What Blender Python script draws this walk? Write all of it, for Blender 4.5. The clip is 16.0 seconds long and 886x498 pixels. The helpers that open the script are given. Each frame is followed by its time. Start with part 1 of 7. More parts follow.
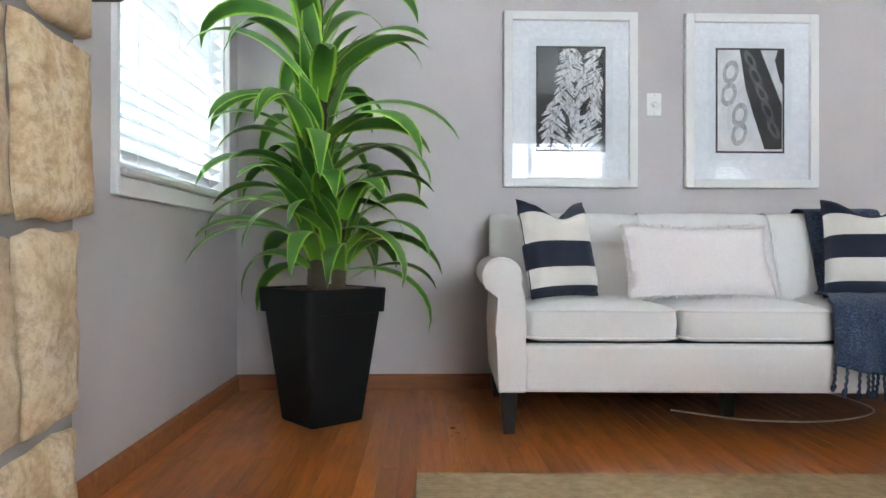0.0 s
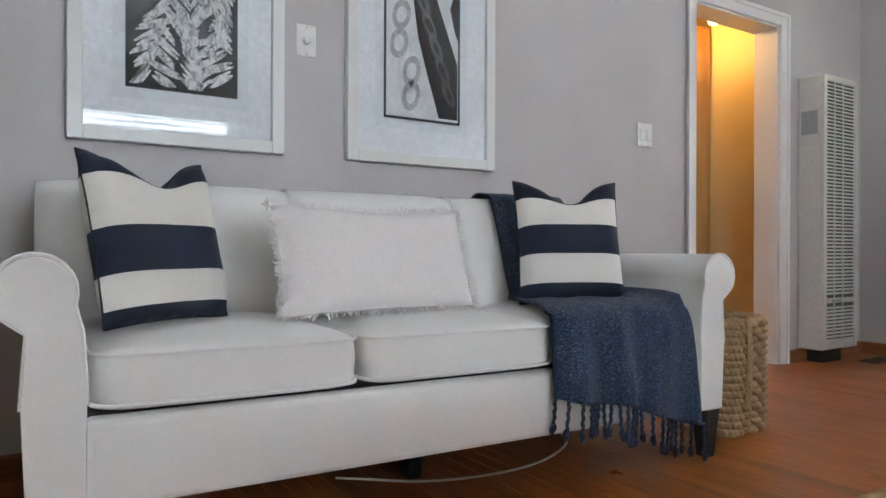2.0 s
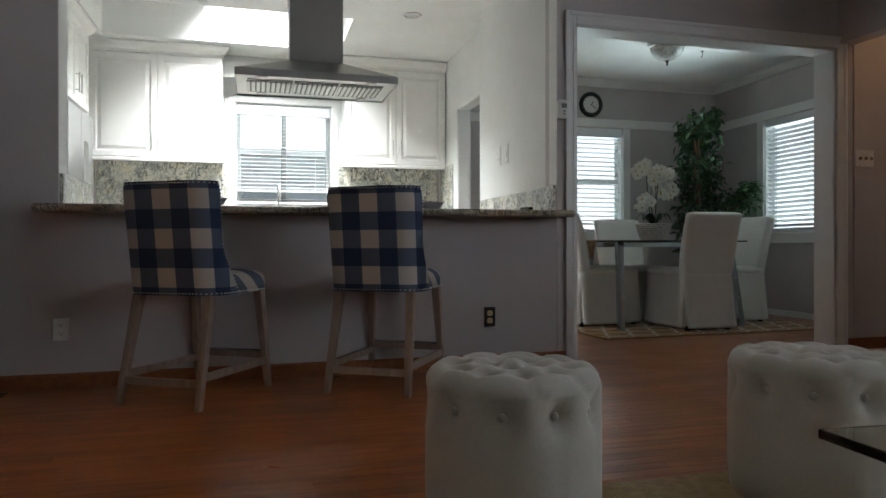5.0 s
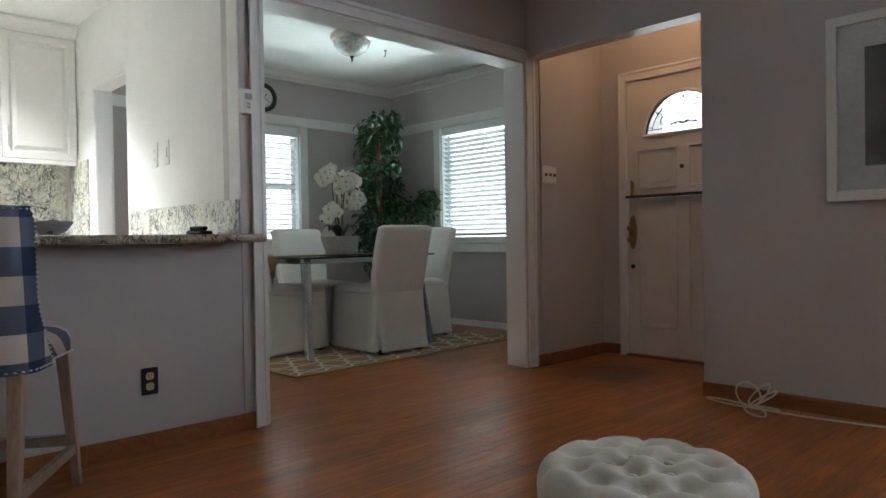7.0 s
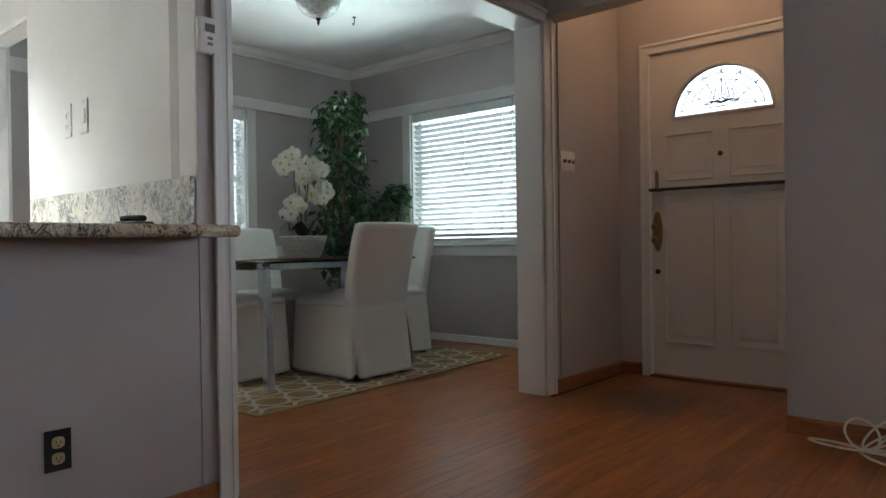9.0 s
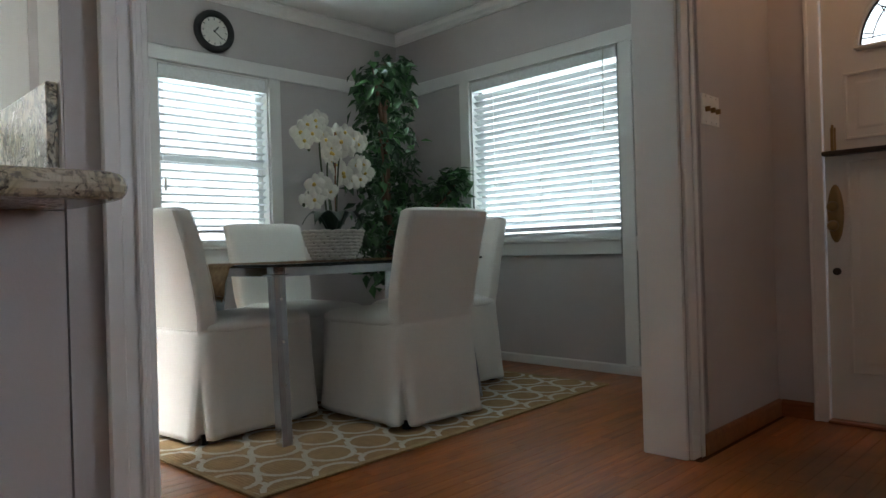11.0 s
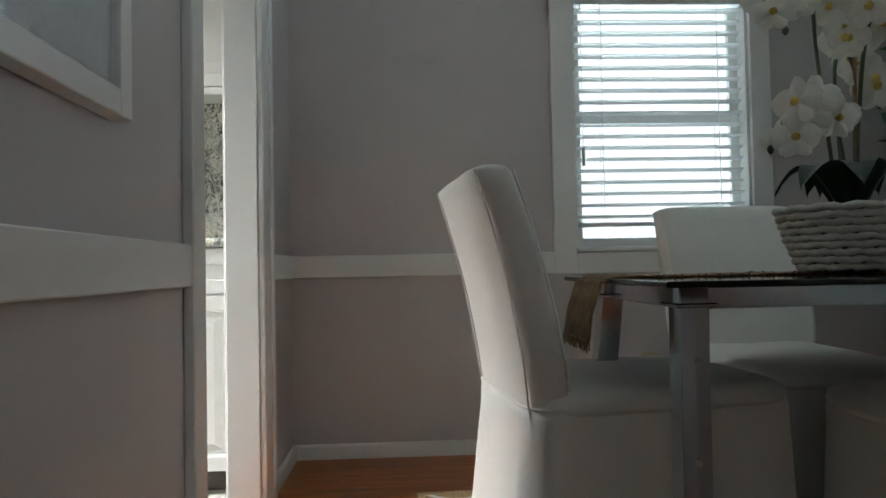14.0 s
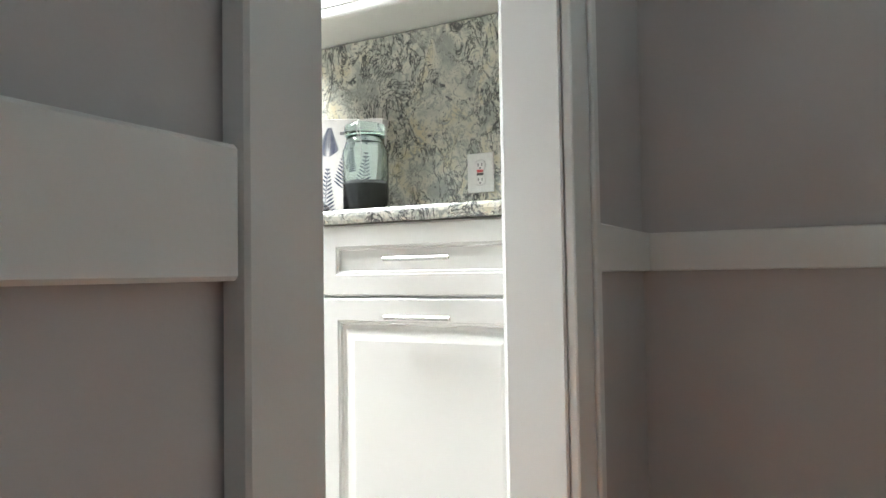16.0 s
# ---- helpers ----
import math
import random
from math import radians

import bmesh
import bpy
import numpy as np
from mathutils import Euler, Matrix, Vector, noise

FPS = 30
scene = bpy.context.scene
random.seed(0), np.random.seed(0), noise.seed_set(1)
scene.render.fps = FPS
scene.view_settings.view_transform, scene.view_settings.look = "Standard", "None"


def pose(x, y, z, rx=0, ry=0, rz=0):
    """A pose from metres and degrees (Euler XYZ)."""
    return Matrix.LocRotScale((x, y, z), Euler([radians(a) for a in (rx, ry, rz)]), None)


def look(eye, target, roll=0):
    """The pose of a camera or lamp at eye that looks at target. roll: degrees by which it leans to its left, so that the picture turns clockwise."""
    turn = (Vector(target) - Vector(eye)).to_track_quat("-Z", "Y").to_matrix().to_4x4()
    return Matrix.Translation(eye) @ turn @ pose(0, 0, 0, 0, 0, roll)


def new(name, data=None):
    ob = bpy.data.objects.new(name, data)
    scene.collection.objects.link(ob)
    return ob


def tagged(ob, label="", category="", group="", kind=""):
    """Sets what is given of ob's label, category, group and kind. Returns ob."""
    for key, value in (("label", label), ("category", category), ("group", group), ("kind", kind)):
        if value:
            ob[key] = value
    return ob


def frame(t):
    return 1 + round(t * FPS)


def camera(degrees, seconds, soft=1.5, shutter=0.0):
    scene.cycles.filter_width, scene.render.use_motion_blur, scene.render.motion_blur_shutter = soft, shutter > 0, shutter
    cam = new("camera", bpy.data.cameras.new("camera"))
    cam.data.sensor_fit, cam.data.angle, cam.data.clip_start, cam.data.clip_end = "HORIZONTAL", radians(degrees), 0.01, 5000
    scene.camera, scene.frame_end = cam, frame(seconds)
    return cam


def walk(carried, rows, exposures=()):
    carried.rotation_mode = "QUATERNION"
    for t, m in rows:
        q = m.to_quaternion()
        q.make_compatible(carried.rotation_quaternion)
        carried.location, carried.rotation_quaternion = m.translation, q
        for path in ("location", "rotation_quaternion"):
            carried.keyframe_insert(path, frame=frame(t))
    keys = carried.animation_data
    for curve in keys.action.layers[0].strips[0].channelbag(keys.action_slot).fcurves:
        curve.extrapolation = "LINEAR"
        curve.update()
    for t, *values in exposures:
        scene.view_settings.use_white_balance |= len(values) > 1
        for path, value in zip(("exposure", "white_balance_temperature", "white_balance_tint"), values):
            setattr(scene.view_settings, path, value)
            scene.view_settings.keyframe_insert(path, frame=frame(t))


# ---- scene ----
cam = camera(65.7, 16.0)
PATH = [
    (0, (-0.302, 0.762, 0.831), (-0.238, 2.761, 0.837), 0.1),
    (0.5, (-0.275, 1.092, 0.822), (0.282, 3.013, 0.827), -0.1),
    (1, (-0.124, 1.402, 0.826), (0.462, 3.315, 0.823), -1.1),
    (1.5, (-0.063, 1.732, 0.817), (0.565, 3.631, 0.817), -1.2),
    (2, (0.008, 2.048, 0.817), (1.085, 3.733, 0.818), 0.2),
    (2.5, (0.161, 2.346, 0.803), (1.456, 3.871, 0.799), -0.3),
    (3, (0.311, 2.624, 0.803), (1.791, 3.969, 0.803), -0.3),
    (3.5, (0.485, 2.837, 0.847), (2.27, 3.74, 0.849), -0.2),
    (4, (0.705, 2.931, 0.828), (2.641, 3.432, 0.819), -0.5),
    (4.5, (0.916, 2.994, 0.822), (2.916, 2.999, 0.812), -0.3),
    (5, (1.118, 3.117, 0.86), (3.047, 2.588, 0.857), -0.1),
    (5.2, (1.213, 3.139, 0.871), (3.078, 2.418, 0.869), -0.2),
    (7.3, (2.342, 2.719, 1.088), (3.765, 1.315, 1.057), -0.9),
    (7.5, (2.467, 2.657, 1.076), (3.871, 1.233, 1.045), -0.9),
    (8, (2.737, 2.551, 1.067), (4.119, 1.106, 1.044), -0.9),
    (8.5, (3.048, 2.485, 1.074), (4.383, 0.995, 1.056), -0.6),
    (8.7, (3.153, 2.454, 1.061), (4.455, 0.936, 1.047), -0.8),
    (10.8, (4.282, 1.495, 0.997), (5.627, 0.014, 0.995), -1.8),
    (11, (4.393, 1.365, 0.983), (5.805, -0.051, 0.986), -1.7),
    (11.5, (4.572, 1.081, 0.985), (6.01, -0.309, 0.992), -1.5),
    (12, (4.796, 0.756, 0.986), (6.308, -0.553, 0.996), -2.0),
    (12.5, (5.043, 0.48, 0.99), (6.771, -0.527, 1.025), -1.8),
    (13, (5.365, 0.3, 1.002), (7.198, -0.497, 1.044), -1.3),
    (13.5, (5.681, 0.18, 0.967), (7.602, -0.376, 1.017), -1.2),
    (14, (6.013, 0.069, 0.972), (8.009, -0.032, 1.028), -1.1),
    (14.5, (6.384, 0.077, 0.97), (8.371, 0.298, 1.028), -0.8),
    (15, (6.723, 0.107, 0.965), (8.701, 0.398, 1.017), -0.6),
    (15.5, (7.067, 0.135, 0.952), (8.98, 0.717, 1.009), -0.3),
    (16, (7.465, 0.231, 0.938), (9.23, 1.17, 1.008), -0.9),
]
EXPOSURES = [(0.0, 0.78), (0.5, 0.62), (1.0, 0.46), (2.5, 0.36), (3.0, 0.33), (3.5, 0.03), (4.0, -0.80), (4.5, -1.25), (5.0, -1.22), (7.3, -0.52), (8.5, -0.64), (11.0, -0.62), (12.5, -1.10), (13.5, -1.1), (14.5, -1.38), (15.0, -1.18), (16.0, -0.98)]
walk(cam, [(t, look(eye, target, roll)) for t, eye, target, roll in PATH], EXPOSURES)

# ---- light ----
world = bpy.data.worlds.new("sky")
scene.world = world
world.use_nodes = True
wn = world.node_tree
sky = wn.nodes.new("ShaderNodeTexSky")
sky.sky_type, sky.sun_disc = "NISHITA", False
sky.sun_elevation, sky.sun_rotation = radians(71), radians(-45)
wn.nodes["Background"].inputs["Strength"].default_value = 0.15
wn.links.new(sky.outputs[0], wn.nodes["Background"].inputs["Color"])


def lamp(name, kind, m, energy, colour=(1, 1, 1), size=0.1, size_y=0.0, angle=0.0):
    data = bpy.data.lights.new(name, kind)
    data.energy, data.color = energy, colour
    if kind == "AREA":
        data.shape, data.size, data.size_y = "RECTANGLE", size, size_y or size
    elif kind == "SUN":
        data.angle = angle
    else:
        data.shadow_soft_size = size
    ob = new(name, data)
    ob.matrix_basis = m
    return ob


# the sun stands high in the north-west, so no patch of it falls through the south windows
lamp("sun", "SUN", look((0, 0, 10), (2.4, -2.4, 0)), 3.0, (1, 0.95, 0.88), angle=0.02)
DAY = (0.82, 0.955, 1.0)
SOFT = (0.80, 0.89, 1.0)
COOL = (0.765, 0.97, 1.0)
lamp("skylight_daylight", "AREA", look((8.62, 3.05, 3.62), (8.62, 3.05, 0)), 980, (0.92, 0.97, 0.985), 1.75, 1.1).data.spread = radians(112)
lamp("kitchen_window_daylight", "AREA", look((10.5, 2.8, 3.5), (8.6, 2.8, 1.6)), 130, COOL, 1.2, 1.0)
lamp("dining_east_window_daylight", "AREA", look((12.0, -1.3, 0.8), (9.6, -1.3, 1.80)), 420, COOL, 2.0, 0.9)
lamp("dining_south_window_daylight", "AREA", look((7.85, -5.6, 0.7), (7.85, -2.9, 1.75)), 500, COOL, 3.0, 0.9)
lamp("living_west_window_daylight", "AREA", look((-2.5, 3.9, 3.7), (-1.3, 3.9, 1.7)), 300, SOFT, 2.2, 1.2)
lamp("living_south_window_daylight", "AREA", look((1.3, -2.1, 1.95), (1.3, 4, 1.1)), 320, SOFT, 3.0, 1.8)
lamp("door_fanlight_daylight", "AREA", look((5.0, -3.75, 3.2), (5.0, -2.7, 2.1)), 60, DAY, 1.2, 0.8)
lamp("hall_bulb_light", "POINT", pose(4.42, 5.55, 2.5), 18, (1, 0.56, 0.16), 0.05)
lamp("entry_ceiling_light", "POINT", pose(5.0, -2.1, 2.97), 9, (1, 0.60, 0.33), 0.06)

# ---- materials ----


def rgb(h):
    return tuple(((int(h[i:i + 2], 16) / 255) ** 2.2) for i in (0, 2, 4))


class Mat:
    """A node material built step by step."""

    def __init__(self, name, rough=0.6, metal=0.0, colour=(0.5, 0.5, 0.5)):
        self.m = bpy.data.materials.new(name)
        self.m.use_nodes = True
        self.t = self.m.node_tree
        self.p = self.t.nodes["Principled BSDF"]
        self.p.inputs["Roughness"].default_value = rough
        self.p.inputs["Metallic"].default_value = metal
        self.p.inputs["Base Color"].default_value = (*colour, 1)

    def node(self, kind, **inputs):
        n = self.t.nodes.new(kind)
        for k, v in inputs.items():
            self.put(v, n.inputs[k.replace("_", " ")])
        return n

    def put(self, v, socket):
        if isinstance(v, bpy.types.NodeSocket):
            self.t.links.new(v, socket)
        else:
            socket.default_value = v

    def coords(self, kind="Object", scale=(1, 1, 1)):
        c = self.t.nodes.new("ShaderNodeTexCoord")
        mp = self.t.nodes.new("ShaderNodeMapping")
        mp.inputs["Scale"].default_value = scale
        self.t.links.new(c.outputs[kind], mp.inputs["Vector"])
        return mp.outputs[0]

    def place(self, scale=(1, 1, 1)):
        g = self.t.nodes.new("ShaderNodeNewGeometry")
        mp = self.t.nodes.new("ShaderNodeMapping")
        mp.inputs["Scale"].default_value = scale
        self.t.links.new(g.outputs["Position"], mp.inputs["Vector"])
        return mp.outputs[0]

    def noise(self, vector, scale, detail=4.0, rough=0.55, distort=0.0):
        n = self.node("ShaderNodeTexNoise", Vector=vector, Scale=scale, Detail=detail, Roughness=rough, Distortion=distort)
        return n.outputs["Fac"]

    def ramp(self, fac, stops):
        n = self.t.nodes.new("ShaderNodeValToRGB")
        while len(n.color_ramp.elements) < len(stops):
            n.color_ramp.elements.new(0.5)
        for e, (at, c) in zip(n.color_ramp.elements, stops):
            e.position, e.color = at, (*c, 1)
        self.t.links.new(fac, n.inputs["Fac"])
        return n.outputs["Color"]

    def mix(self, fac, a, b, kind="MIX"):
        n = self.t.nodes.new("ShaderNodeMix")
        n.data_type, n.blend_type = "RGBA", kind
        self.put(fac, n.inputs["Factor"])
        for v, i in ((a, 6), (b, 7)):
            self.put((*v, 1) if isinstance(v, tuple) and len(v) == 3 else v, n.inputs[i])
        return n.outputs[2]

    def calc(self, op, a, b=0.0, c=0.0):
        n = self.t.nodes.new("ShaderNodeMath")
        n.operation = op
        for v, i in ((a, 0), (b, 1), (c, 2)):
            self.put(v, n.inputs[i])
        return n.outputs[0]

    def split(self, vector):
        n = self.t.nodes.new("ShaderNodeSeparateXYZ")
        self.t.links.new(vector, n.inputs[0])
        return n.outputs

    def colour(self, socket):
        self.put(socket, self.p.inputs["Base Color"])
        return self

    def rough(self, socket):
        self.put(socket, self.p.inputs["Roughness"])
        return self

    def bump(self, height, strength=0.3, distance=0.01):
        n = self.node("ShaderNodeBump", Height=height, Strength=strength, Distance=distance)
        self.t.links.new(n.outputs[0], self.p.inputs["Normal"])
        return self


def paint(name, colour, rough=0.55, spread=0.06, bump=0.08):
    k = Mat(name, rough)
    v = k.place()
    big = k.noise(v, 1.3, 3)
    fine = k.noise(v, 160, 3)
    low, high = (tuple(c * (1 - spread) for c in colour), tuple(min(1, c * (1 + spread)) for c in colour))
    k.colour(k.ramp(big, [(0.3, low), (0.7, high)]))
    k.rough(k.calc("ADD", k.calc("MULTIPLY", k.noise(v, 6, 3), 0.16), rough - 0.08))
    return k.bump(fine, bump, 0.004).m


def cloth(name, colour, scale=420.0, spread=0.1, rough=0.9, sheen=0.15, bump=0.35):
    k = Mat(name, rough)
    v = k.place()
    w = k.calc("MULTIPLY", k.calc("SINE", k.calc("MULTIPLY", k.split(v)[0], scale * 2)), k.calc("SINE", k.calc("MULTIPLY", k.split(v)[2], scale * 2)))
    n = k.noise(v, 90, 4)
    f = k.calc("ADD", k.calc("MULTIPLY", w, 0.2), n)
    low, high = (tuple(c * (1 - spread) for c in colour), tuple(min(1, c * (1 + spread)) for c in colour))
    base = k.ramp(f, [(0.25, low), (0.75, high)])
    soil = k.noise(v, 3.0, 4)
    k.colour(k.mix(k.calc("MULTIPLY", soil, 0.18), base, tuple(c * 0.82 for c in colour)))
    k.p.inputs["Sheen Weight"].default_value = sheen
    return k.bump(f, bump, 0.002).m


def wood(name, dark, light, along="Y", scale=1.0, rough=0.4, vary=0.25, coat=0.0):
    k = Mat(name, rough)
    s = {"X": (1.2, 14, 14), "Y": (14, 1.2, 14), "Z": (14, 14, 1.2)}[along]
    v = k.place(tuple(a * scale for a in s))
    info = k.t.nodes.new("ShaderNodeObjectInfo")
    geo = k.t.nodes.new("ShaderNodeNewGeometry")
    rnd = k.calc("FRACT", k.calc("ADD", info.outputs["Random"], geo.outputs["Random Per Island"]))
    shift = k.node("ShaderNodeVectorMath")
    shift.operation = "ADD"
    comb = k.node("ShaderNodeCombineXYZ", X=k.calc("MULTIPLY", rnd, 37.0), Y=k.calc("MULTIPLY", rnd, 19.0), Z=k.calc("MULTIPLY", rnd, 11.0))
    k.t.links.new(v, shift.inputs[0])
    k.t.links.new(comb.outputs[0], shift.inputs[1])
    g = k.noise(shift.outputs[0], 1.6, 6, 0.62, 0.8)
    fine = k.noise(shift.outputs[0], 9, 3, 0.6)
    f = k.calc("ADD", k.calc("MULTIPLY", g, 0.75), k.calc("MULTIPLY", fine, 0.25))
    c = k.ramp(f, [(0.3, dark), (0.5, tuple((a + b) / 2 for a, b in zip(dark, light))), (0.72, light)])
    tone = k.calc("ADD", k.calc("MULTIPLY", rnd, vary), 1 - vary / 2)
    k.colour(k.mix(1.0, c, k.node("ShaderNodeCombineColor", Red=tone, Green=tone, Blue=tone).outputs[0], "MULTIPLY"))
    k.rough(k.calc("ADD", k.calc("MULTIPLY", k.noise(k.place(), 2.2, 5), 0.22), rough - 0.1))
    k.p.inputs["Coat Weight"].default_value = coat
    k.p.inputs["Coat Roughness"].default_value = 0.25
    k.p.inputs["Specular IOR Level"].default_value = 0.36
    return k.bump(f, 0.12, 0.003).m


def metal(name, colour, rough=0.25):
    k = Mat(name, rough, 1.0, colour)
    n = k.noise(k.place((40, 40, 2)), 4, 3)
    k.rough(k.calc("ADD", k.calc("MULTIPLY", n, 0.15), rough - 0.05))
    return k.m


def plain(name, colour, rough=0.5, metal_=0.0):
    k = Mat(name, rough, metal_, colour)
    n = k.noise(k.place(), 45, 3)
    k.colour(k.ramp(n, [(0.2, tuple(c * 0.9 for c in colour)), (0.8, tuple(min(1, c * 1.08) for c in colour))]))
    return k.bump(n, 0.05, 0.002).m


def glow(name, colour, strength):
    k = Mat(name, 0.5, 0, colour)
    k.p.inputs["Emission Color"].default_value = (*colour, 1)
    k.p.inputs["Emission Strength"].default_value = strength
    return k.m


def glass(name, colour=(1, 1, 1), rough=0.0):
    k = Mat(name, rough, 0, colour)
    k.p.inputs["Transmission Weight"].default_value = 1.0
    k.p.inputs["IOR"].default_value = 1.45
    return k.m


def granite(name, light, mid, dark):
    k = Mat(name, 0.18)
    v = k.place()
    warp = k.noise(v, 5, 4, 0.6, 1.5)
    fl = k.noise(v, 26, 6, 0.7, 2.2)
    sp = k.noise(k.place((1, 1, 1.4)), 60, 5, 0.75, 0.8)
    c = k.ramp(warp, [(0.32, mid), (0.5, light), (0.7, tuple(a * b for a, b in zip(light, (0.95, 0.88, 0.7))))])
    c = k.mix(k.ramp(fl, [(0.50, (0, 0, 0)), (0.58, (1, 1, 1))]), c, mid)
    vein = k.calc("ABSOLUTE", k.calc("SUBTRACT", k.noise(k.place((1, 1.3, 0.8)), 9, 6, 0.7, 1.2), 0.5))
    patch = k.noise(v, 4.5, 3, 0.5)
    lines = k.ramp(vein, [(0.0, (1, 1, 1)), (0.016, (0.8, 0.8, 0.8)), (0.032, (0, 0, 0))])
    where = k.ramp(patch, [(0.38, (0, 0, 0)), (0.52, (1, 1, 1))])
    c = k.mix(k.mix(1.0, lines, where, "MULTIPLY"), c, dark)
    c = k.mix(k.ramp(k.noise(v, 30, 7, 0.75, 1.0), [(0.58, (0, 0, 0)), (0.63, (1, 1, 1))]), c, tuple(a * 1.5 for a in dark))
    c = k.mix(k.ramp(sp, [(0.66, (0, 0, 0)), (0.72, (1, 1, 1))]), c, tuple(a * 2.4 for a in dark))
    return k.colour(c).m


GREY = paint("warm_grey_wall_paint", (0.50, 0.465, 0.46), 0.5)
WHITEWALL = paint("white_wall_paint", (0.80, 0.80, 0.78), 0.5)
CEIL = paint("ceiling_paint", (0.80, 0.80, 0.78), 0.7)
TRIM = paint("white_trim_gloss", (0.77, 0.765, 0.75), 0.32, 0.03, 0.05)
CAB = paint("cabinet_enamel", (0.80, 0.785, 0.755), 0.35, 0.02, 0.03)
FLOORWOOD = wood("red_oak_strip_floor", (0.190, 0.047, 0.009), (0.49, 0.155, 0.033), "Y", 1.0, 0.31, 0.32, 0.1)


def dark_patch(material, centre, radius, colour):
    """A dark brown blotch with a ragged edge, mixed into the base colour inside the front door."""
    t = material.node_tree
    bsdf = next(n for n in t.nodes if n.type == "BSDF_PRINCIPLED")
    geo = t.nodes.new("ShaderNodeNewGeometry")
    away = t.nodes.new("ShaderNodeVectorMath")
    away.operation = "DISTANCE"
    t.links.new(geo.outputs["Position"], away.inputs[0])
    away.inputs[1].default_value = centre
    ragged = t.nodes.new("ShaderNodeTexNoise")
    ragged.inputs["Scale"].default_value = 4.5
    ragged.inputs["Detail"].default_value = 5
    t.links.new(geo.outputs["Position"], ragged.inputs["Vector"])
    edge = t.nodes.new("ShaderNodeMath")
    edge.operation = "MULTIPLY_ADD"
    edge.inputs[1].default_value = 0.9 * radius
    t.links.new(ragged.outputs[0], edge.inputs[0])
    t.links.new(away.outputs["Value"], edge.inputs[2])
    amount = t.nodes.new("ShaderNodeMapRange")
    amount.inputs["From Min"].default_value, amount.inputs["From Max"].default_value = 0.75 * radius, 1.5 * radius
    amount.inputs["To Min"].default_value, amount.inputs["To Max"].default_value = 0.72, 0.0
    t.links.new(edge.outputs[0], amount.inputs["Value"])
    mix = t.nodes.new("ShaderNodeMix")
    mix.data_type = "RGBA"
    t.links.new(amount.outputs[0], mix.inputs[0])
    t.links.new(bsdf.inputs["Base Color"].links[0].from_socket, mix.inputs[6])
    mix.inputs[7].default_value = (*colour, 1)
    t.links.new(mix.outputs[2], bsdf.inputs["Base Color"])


dark_patch(FLOORWOOD, (5.25, -1.80, 0), 0.55, (0.055, 0.030, 0.012))
FLOORGAP = plain("floor_joint_dark", (0.060, 0.020, 0.007), 0.8)
BASEWOOD = wood("baseboard_oak", (0.17, 0.058, 0.02), (0.31, 0.125, 0.045), "X", 1.0, 0.45, 0.2)
SOFACLOTH = cloth("white_sofa_linen", (0.79, 0.77, 0.75), 700, 0.025, bump=0.08)
LUMBAR = cloth("pale_linen", (0.78, 0.73, 0.72), 600, 0.05, bump=0.14)
SLIP = cloth("slipcover_cotton", (0.78, 0.76, 0.72), 900, 0.03, bump=0.12)
OTTO = cloth("ottoman_linen", (0.54, 0.51, 0.45), 620, 0.05, bump=0.15)
BLACKWOOD = plain("black_stained_wood", (0.012, 0.011, 0.011), 0.4)
POTBLACK = plain("black_planter_plastic", (0.005, 0.0055, 0.006), 0.6)
POTBLACK.node_tree.nodes["Principled BSDF"].inputs["Specular IOR Level"].default_value = 0.2
SOIL = plain("potting_bark", (0.09, 0.05, 0.03), 0.95)
IVORY = plain("ivory_socket", (0.60, 0.49, 0.27), 0.4)
CHROME = metal("polished_chrome", (0.60, 0.66, 0.72), 0.16)
STEEL = metal("brushed_steel", (0.42, 0.42, 0.41), 0.34)
NICKEL = metal("brushed_nickel", (0.60, 0.59, 0.56), 0.28)
BRASS = metal("aged_brass", (0.33, 0.22, 0.10), 0.35)
BRONZE = plain("dark_bronze_paint", (0.035, 0.024, 0.018), 0.45)
PLASTIC = plain("white_plate_plastic", (0.80, 0.79, 0.76), 0.35)
DARK = plain("dark_slot", (0.01, 0.01, 0.01), 0.7)
HEATER = plain("almond_heater_enamel", (0.62, 0.60, 0.55), 0.4)
SLAT = plain("white_blind_slat", (0.80, 0.82, 0.83), 0.45)
GLASS = glass("window_glass")
TABLEGLASS = glass("green_edge_table_glass", (0.72, 0.88, 0.84))
GRANITE = granite("speckled_granite", (0.66, 0.64, 0.56), (0.33, 0.34, 0.31), (0.03, 0.03, 0.035))
BARGRANITE = granite("bar_granite", (0.50, 0.45, 0.36), (0.26, 0.23, 0.19), (0.025, 0.022, 0.02))
HALLWOOD = wood("golden_oak", (0.36, 0.19, 0.06), (0.52, 0.31, 0.11), "Z", 0.8, 0.45, 0.1)
WHITEWASH = wood("whitewashed_stool_wood", (0.24, 0.17, 0.13), (0.42, 0.33, 0.27), "Z", 1.0, 0.6, 0.1)
CORD = plain("white_cord", (0.72, 0.70, 0.64), 0.5)
BARK = wood("ficus_bark", (0.07, 0.035, 0.025), (0.17, 0.09, 0.06), "Z", 1.5, 0.85, 0.2)
PETAL = plain("orchid_petal", (0.84, 0.83, 0.76), 0.5)
ORCHIDSTEM = plain("orchid_stem", (0.05, 0.07, 0.03), 0.6)
ORCHIDLEAF = plain("orchid_leaf", (0.012, 0.03, 0.018), 0.35)
SIDING = paint("grey_siding", (0.42, 0.44, 0.46), 0.7)

# ---- mesh helpers ----


